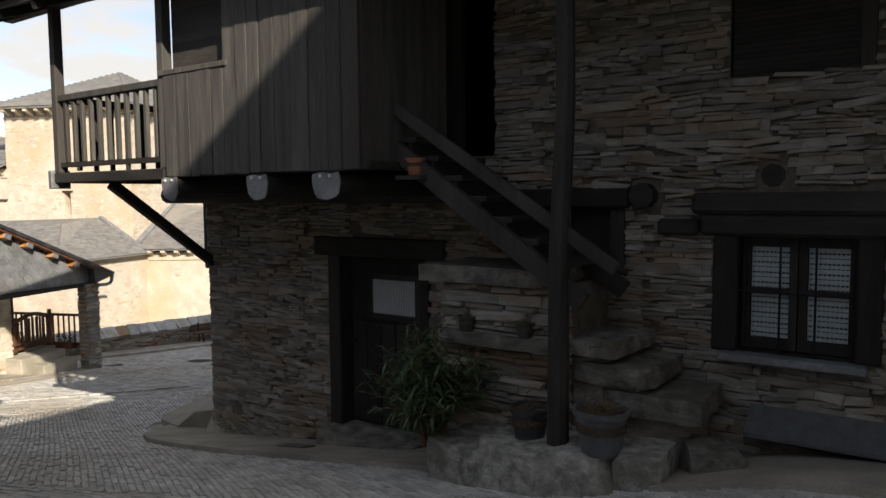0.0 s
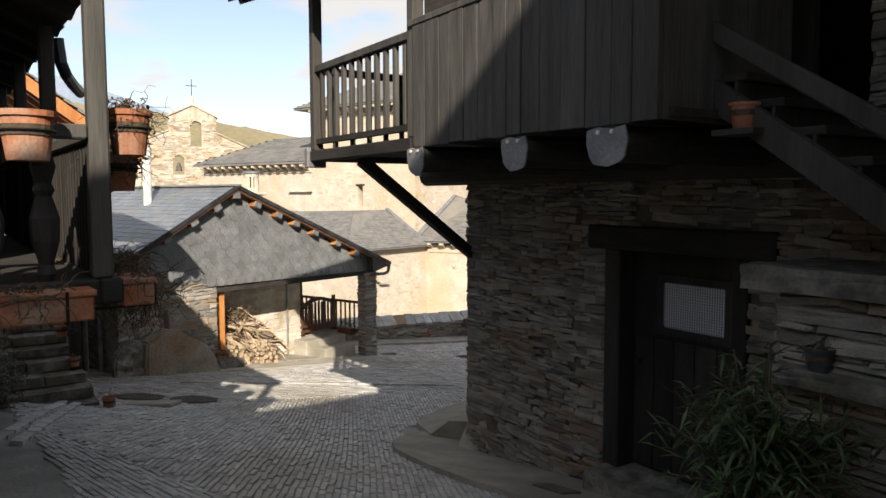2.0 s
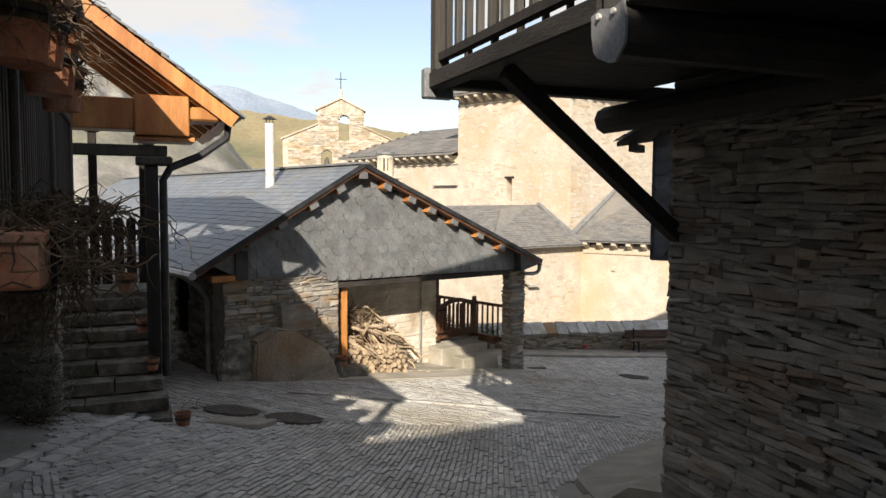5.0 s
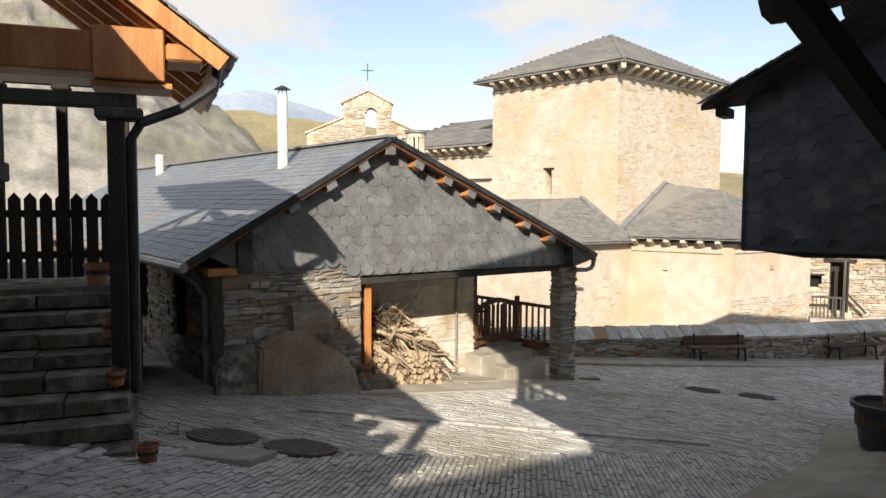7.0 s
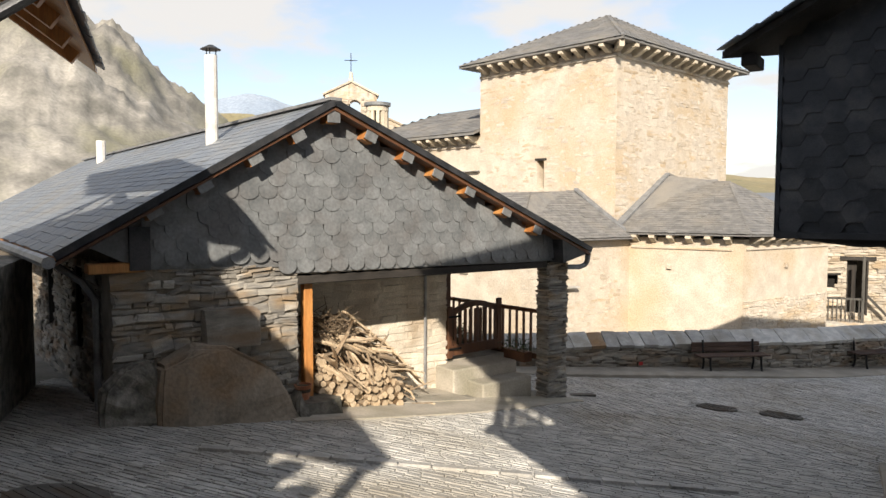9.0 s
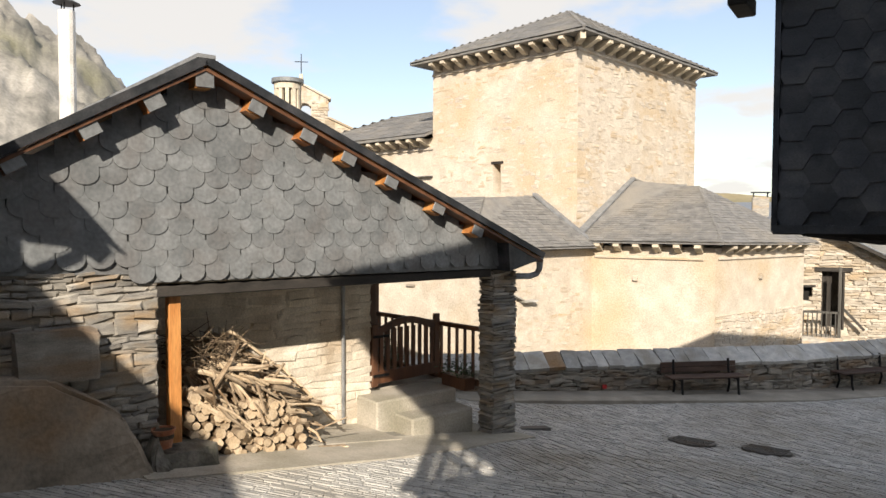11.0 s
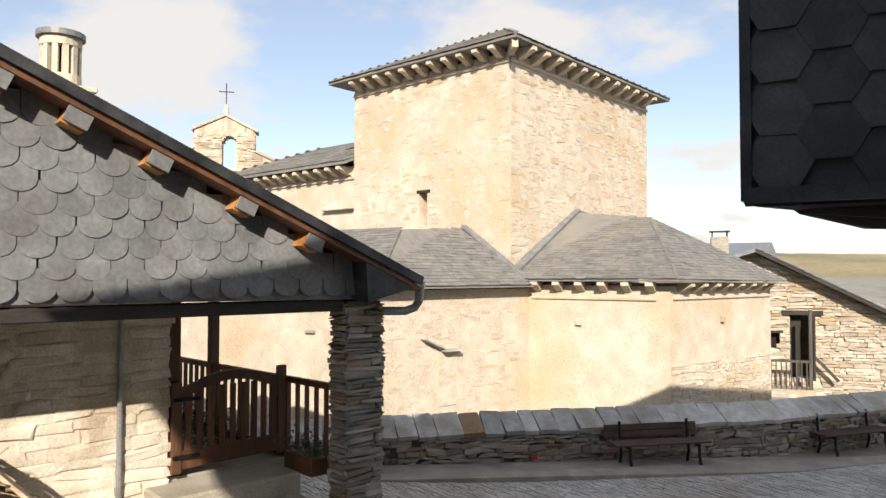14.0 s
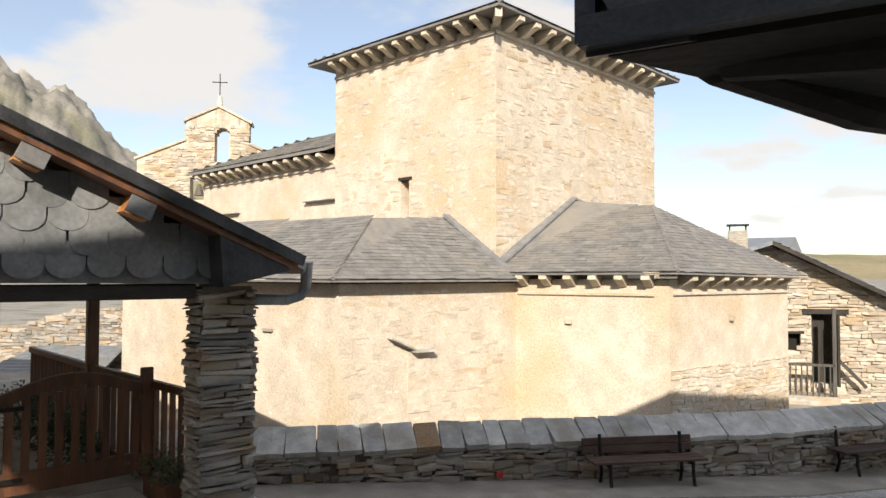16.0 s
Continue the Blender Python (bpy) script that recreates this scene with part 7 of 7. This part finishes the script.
for k in range(1500):
    v = Vector((rnd.gauss(0, 1), rnd.gauss(0, 1), rnd.gauss(0, 1))).normalized() * rnd.uniform(0.55, 1.05)
    p = Vector((bq.x, bq.y, bz + 0.36)) + Vector((v.x * 0.42, v.y * 0.34, v.z * 0.36))
    if p.z > bz:
        leaf_faces(bm, p, (rnd.uniform(-1, 1), rnd.uniform(-1, 1), rnd.uniform(-0.4, 1)), rnd.uniform(0.035, 0.06), 0.022, 0.3, rnd)
stem_tangle(bs, (bq.x, bq.y, bz + 0.05), 0.3, 40, 0.5, rnd, 0.005, -0.1)
part("foliage", bm, M_GREYLEAF, bu)
part("stem_tangle", bs, M_DRY, bu)
# pots on the steps
for x, y, z, r, lab in ((6.4, -0.75, -0.895, 0.075, "small terracotta pot on a stone step"), (6.95, -0.68, -0.56, 0.09, "terracotta pot on a stone step"), (5.5, -1.0, -1.42, 0.085, "terracotta pot at the foot of the steps"), (8.0, -0.5, -0.19, 0.13, "terracotta pot on the landing")):
    q = LV(x, y, z)
    pot(q.x, q.y, max(q.z, ground_z(q.x, q.y)), r, r * 1.7, M_TERRA, lab)
for x, y, z in ((6.4, -0.75, -0.78), (5.5, -1.0, -1.28)):
    q = LV(x, y, z)
    dry_plant((q.x, q.y, q.z), 14, 0.22, "dry stems in a small pot", 30, hang=0.2, spread=0.05)
q = LV(6.7, -1.15, 0)
dry_plant((q.x, q.y, ground_z(q.x, q.y)), 20, 0.35, "dry weeds beside the porch post", 30, hang=0.3, spread=0.2)

# potted sapling
px, py = -3.3, 14.35
pz = ground_z(px, py) + 0.26
pot(px, py, pz, 0.33, 0.5, M_PLASTIC, "large dark plastic pot with a thin sapling")
sap = thing("sapling", "leafless thin sapling tied to a stake", "sapling", at=(px, py, pz + 0.36))
part("trunk", tube([(px, py, pz + 0.3), (px - 0.02, py, pz + 0.9), (px - 0.01, py, pz + 1.5), (px - 0.06, py, pz + 2.0)], [0.02, 0.016, 0.012, 0.005], 7), M_BARK, sap)
part("stake", tube([(px + 0.05, py, pz + 0.3), (px + 0.04, py, pz + 1.4)], 0.018, 6), M_WOOD, sap)
for k in range(5):
    z0 = pz + 0.5 + k * 0.25
    part("twig", tube([(px, py, z0), (px + rnd.uniform(-0.15, 0.15), py + rnd.uniform(-0.1, 0.1), z0 + 0.25)], [0.005, 0.002], 4), M_BARK, sap)

# raised concrete path along the houses
bm = bmesh.new()
rows = []
for k in range(20):
    y = 9.35 + k * 0.36
    xe = -4.05 + 0.12 * math.sin(y) - (0.0 if y > 10.2 else (y - 10.2) * 0.6)
    g = ground_z(xe, y)
    rows.append([bm.verts.new(v) for v in ((xe, y, g - 0.1), (xe, y, g + 0.08), (-3.3, y, g + 0.27), (-1.6, y, g + 0.4))])
for a, b in zip(rows, rows[1:]):
    for k in range(3):
        bm.faces.new((a[k], b[k], b[k + 1], a[k + 1]))
for r in (rows[0], rows[-1]):
    bm.faces.new([*r, bm.verts.new((r[3].co.x, r[3].co.y, r[0].co.z - 0.2))])
bmesh.ops.recalc_face_normals(bm, faces=bm.faces)
tagged(part("pavement", bm, M_CONC), "raised worn concrete path between the houses", "pavement", kind="structure")

# covers in the paving
for x, y, rx, lab in ((-8.3, 9.6, 0.33, "round dark iron manhole cover in the paving"), (-7.6, 9.94, 0.33, "round dark iron manhole cover in the paving"), (-6.55, 19.05, 0.31, "round iron manhole cover in the square"), (-5.66, 19.35, 0.31, "round iron manhole cover in the square")):
    bm = bmesh.new()
    add_tube(bm, [(0, 0, -0.03), (0, 0, 0.034)], rx, 28)
    slope = math.degrees(math.atan2(ground_z(x, y + 0.4) - ground_z(x, y - 0.4), 0.8))
    mm = pose(x, y, ground_z(x, y), slope, 0, 0)
    for v in bm.verts:
        v.co = mm @ v.co
    cover = tagged(part("manhole_cover", bm, M_RUST), lab, "manhole cover", group="manhole covers")
    for k in range(-3, 4):
        part("rib", box(-0.25, 0.25, k * 0.08 - 0.012, k * 0.08 + 0.012, 0.030, 0.040, mm), M_RUST, cover)
slope = math.degrees(math.atan2(ground_z(0, 9.8) - ground_z(0, 9.0), 0.8))
tagged(part("utility_cover", box(-0.45, 0.45, -0.28, 0.28, -0.03, 0.036, pose(-7.75, 9.1, ground_z(0, 9.1), slope, 0, 25), 0.01), M_CONC), "rectangular cement utility cover in the paving", "utility cover")
tagged(part("drain_cover", box(-0.2, 0.2, -0.12, 0.12, -0.03, 0.036, pose(-8.35, 17.9, ground_z(0, 17.9), -8, 0, 40)), M_RUST), "small iron drain grating near the pillar", "drain cover")

# ---- paving of slate setts ----
inv_r, inv_s, inv_l, inv_b = [np.array(m.inverted()) for m in (R, S, Lh, BV)]


def inside(inv, x, y, x0, x1, y0, y1):
    lx = inv[0][0] * x + inv[0][1] * y + inv[0][3]
    ly = inv[1][0] * x + inv[1][1] * y + inv[1][3]
    return (lx > x0) & (lx < x1) & (ly > y0) & (ly < y1)


def free(x, y):
    bad = inside(inv_r, x, y, 0.1, 12, -0.92, 7) | inside(inv_r, x, y, -0.5, 0.2, -0.6, 7) | inside(inv_r, x, y, -1.1, -0.4, 0.0, 1.5)
    bad |= inside(inv_s, x, y, 0.5, 6.9, 0.15, 14) | inside(inv_l, x, y, 0.1, 5.9, 0.1, 6) | inside(inv_l, x, y, 5.7, 12, -0.9, 3)
    bad |= inside(inv_b, x, y, 1.75, 7, 1.0, 6) | ((x > -4.05 + 0.12 * np.sin(y)) & (y > 9.4) & (y < 16.2))
    bad |= ((x + 11.2) * 4.72 - (y - 20.0) * 5.14 < -1.5 * 0) & (y > 19) & (x < -6.06)
    bad |= ((x + 6.06) * 3.58 - (y - 24.72) * 2.86 < 0) & (y > 24.5)
    for cx, cy in ((-8.3, 9.6), (-7.6, 9.94), (-6.55, 19.05), (-5.66, 19.35)):
        bad |= (x - cx) ** 2 + (y - cy) ** 2 < 0.36 ** 2
    return ~bad


def zone_of(x, y):
    """0 lane, 1 fan in the square, 2 lower square, 3 upper lane."""
    z = np.zeros(len(x), dtype=int)
    z[(x - (-9.0)) * 0.82 + (y - 11.6) * -0.57 > 2.3] = 1
    z[y > 15.2 + 0.25 * (x + 8)] = 2
    z[y < 4.2 - 0.35 * x] = 3
    return z


rng = np.random.default_rng(7)
cols = {"v": [], "f": []}
near_setts = []
for zone, ang in ((0, 12.0), (1, 118.0), (2, 150.0), (3, -24.0)):
    ca, sa = math.cos(radians(ang)), math.sin(radians(ang))
    rows = np.arange(-34, 34, 0.052)
    for rv in rows:
        w = rng.uniform(0.11, 0.32, 340)
        c = np.cumsum(w) - 34 + rng.uniform(0, 0.2)
        cx = c - w / 2
        bend = 0.18 * np.sin(cx * 0.35 + zone) + (0.02 * cx * cx * 0.15 if zone == 1 else 0)
        lx, ly = cx, rv + bend * 0.5
        x, y = lx * ca - ly * sa - 5, lx * sa + ly * ca + 12
        ok = (x > -13) & (x < 4.5) & (y > -2.5) & (y < 29)
        ok &= free(x, y)
        ok &= zone_of(x, y) == zone
        x, y, w = x[ok], y[ok], w[ok]
        n = len(x)
        if not n:
            continue
        hw, hh = w / 2 - 0.004, np.full(n, 0.0233) + rng.uniform(-0.003, 0.002, n)
        da = rng.normal(0, 0.04, n)
        up1 = ground_many(x, y) + 0.012 + rng.uniform(-0.005, 0.007, n)
        for i in range(n):
            c1, s1 = math.cos(radians(ang) + da[i]), math.sin(radians(ang) + da[i])
            cols["v"].append((x[i], y[i], up1[i], hw[i], hh[i], c1, s1))
setts = np.array(cols["v"])
isnear = (np.abs(setts[:, 0] + 4.6) < 0.8) & (np.abs(setts[:, 1] - 8.6) < 1.6)
pick = np.flatnonzero(isnear)[:300]
mask = np.zeros(len(setts), dtype=bool)
mask[pick] = True
slope_at = (ground_many(setts[:, 0], setts[:, 1] + 0.1) - ground_many(setts[:, 0], setts[:, 1] - 0.1)) / 0.2


def sett_verts(rows, slopes):
    out = []
    for sx, sy, inset, dz in ((-1, -1, 0, -0.03), (1, -1, 0, -0.03), (1, 1, 0, -0.03), (-1, 1, 0, -0.03), (-1, -1, 0.004, 0), (1, -1, 0.004, 0), (1, 1, 0.004, 0), (-1, 1, 0.004, 0)):
        lx, ly = sx * (rows[:, 3] - inset), sy * (rows[:, 4] - inset)
        dx, dy = lx * rows[:, 5] - ly * rows[:, 6], lx * rows[:, 6] + ly * rows[:, 5]
        out.append(np.stack([rows[:, 0] + dx, rows[:, 1] + dy, rows[:, 2] + dz + dy * slopes], axis=1))
    return np.stack(out, axis=1)


QUADS = np.array([(4, 5, 6, 7), (0, 1, 5, 4), (1, 2, 6, 5), (2, 3, 7, 6), (3, 0, 4, 7)])
far = setts[~mask]
V = sett_verts(far, slope_at[~mask]).reshape(-1, 3)
F = (QUADS[None] + (np.arange(len(far)) * 8)[:, None, None]).reshape(-1, 4)
paving = tagged(mesh_part("paving", V.tolist(), F.tolist(), M_PAVE), "grey slate setts laid on edge in curving rows", "paving", kind="stuff")
road = thing("road", "lane paved with narrow grey slate setts", "paving", at=(-4.6, 8.6, ground_z(0, 8.6)), kind="structure")
NV = sett_verts(setts[mask], slope_at[mask])
for vs in NV:
    mesh_part("sett", vs.tolist(), QUADS.tolist(), M_PAVE, road)
# lines of larger stones between the fields of paving
bm = bmesh.new()
rnd = random.Random(95)
for a, b in (((-8.9, 9.0), (-5.9, 5.6)), ((-8.75, 9.1), (-5.75, 5.7)), ((-9.0, 11.2), (-5.0, 13.9))):
    a, b = Vector(a), Vector(b)
    n = int((b - a).length / 0.3)
    for k in range(n):
        q = a + (b - a) * (k + 0.5) / n
        an = math.degrees(math.atan2(b.y - a.y, b.x - a.x))
        add_box(bm, -0.14, 0.14, -0.05, 0.05, -0.05, 0.034 + rnd.uniform(0, 0.008), pose(q.x, q.y, ground_z(q.x, q.y), math.degrees(math.atan((ground_z(0, q.y + 0.1) - ground_z(0, q.y - 0.1)) / 0.2)), 0, 0) @ pose(0, 0, 0, 0, 0, an + rnd.uniform(-2, 2)))
tagged(part("paving_lines", bm, M_PAVE), "bordering lines of longer slate stones in the paving", "paving", kind="stuff")
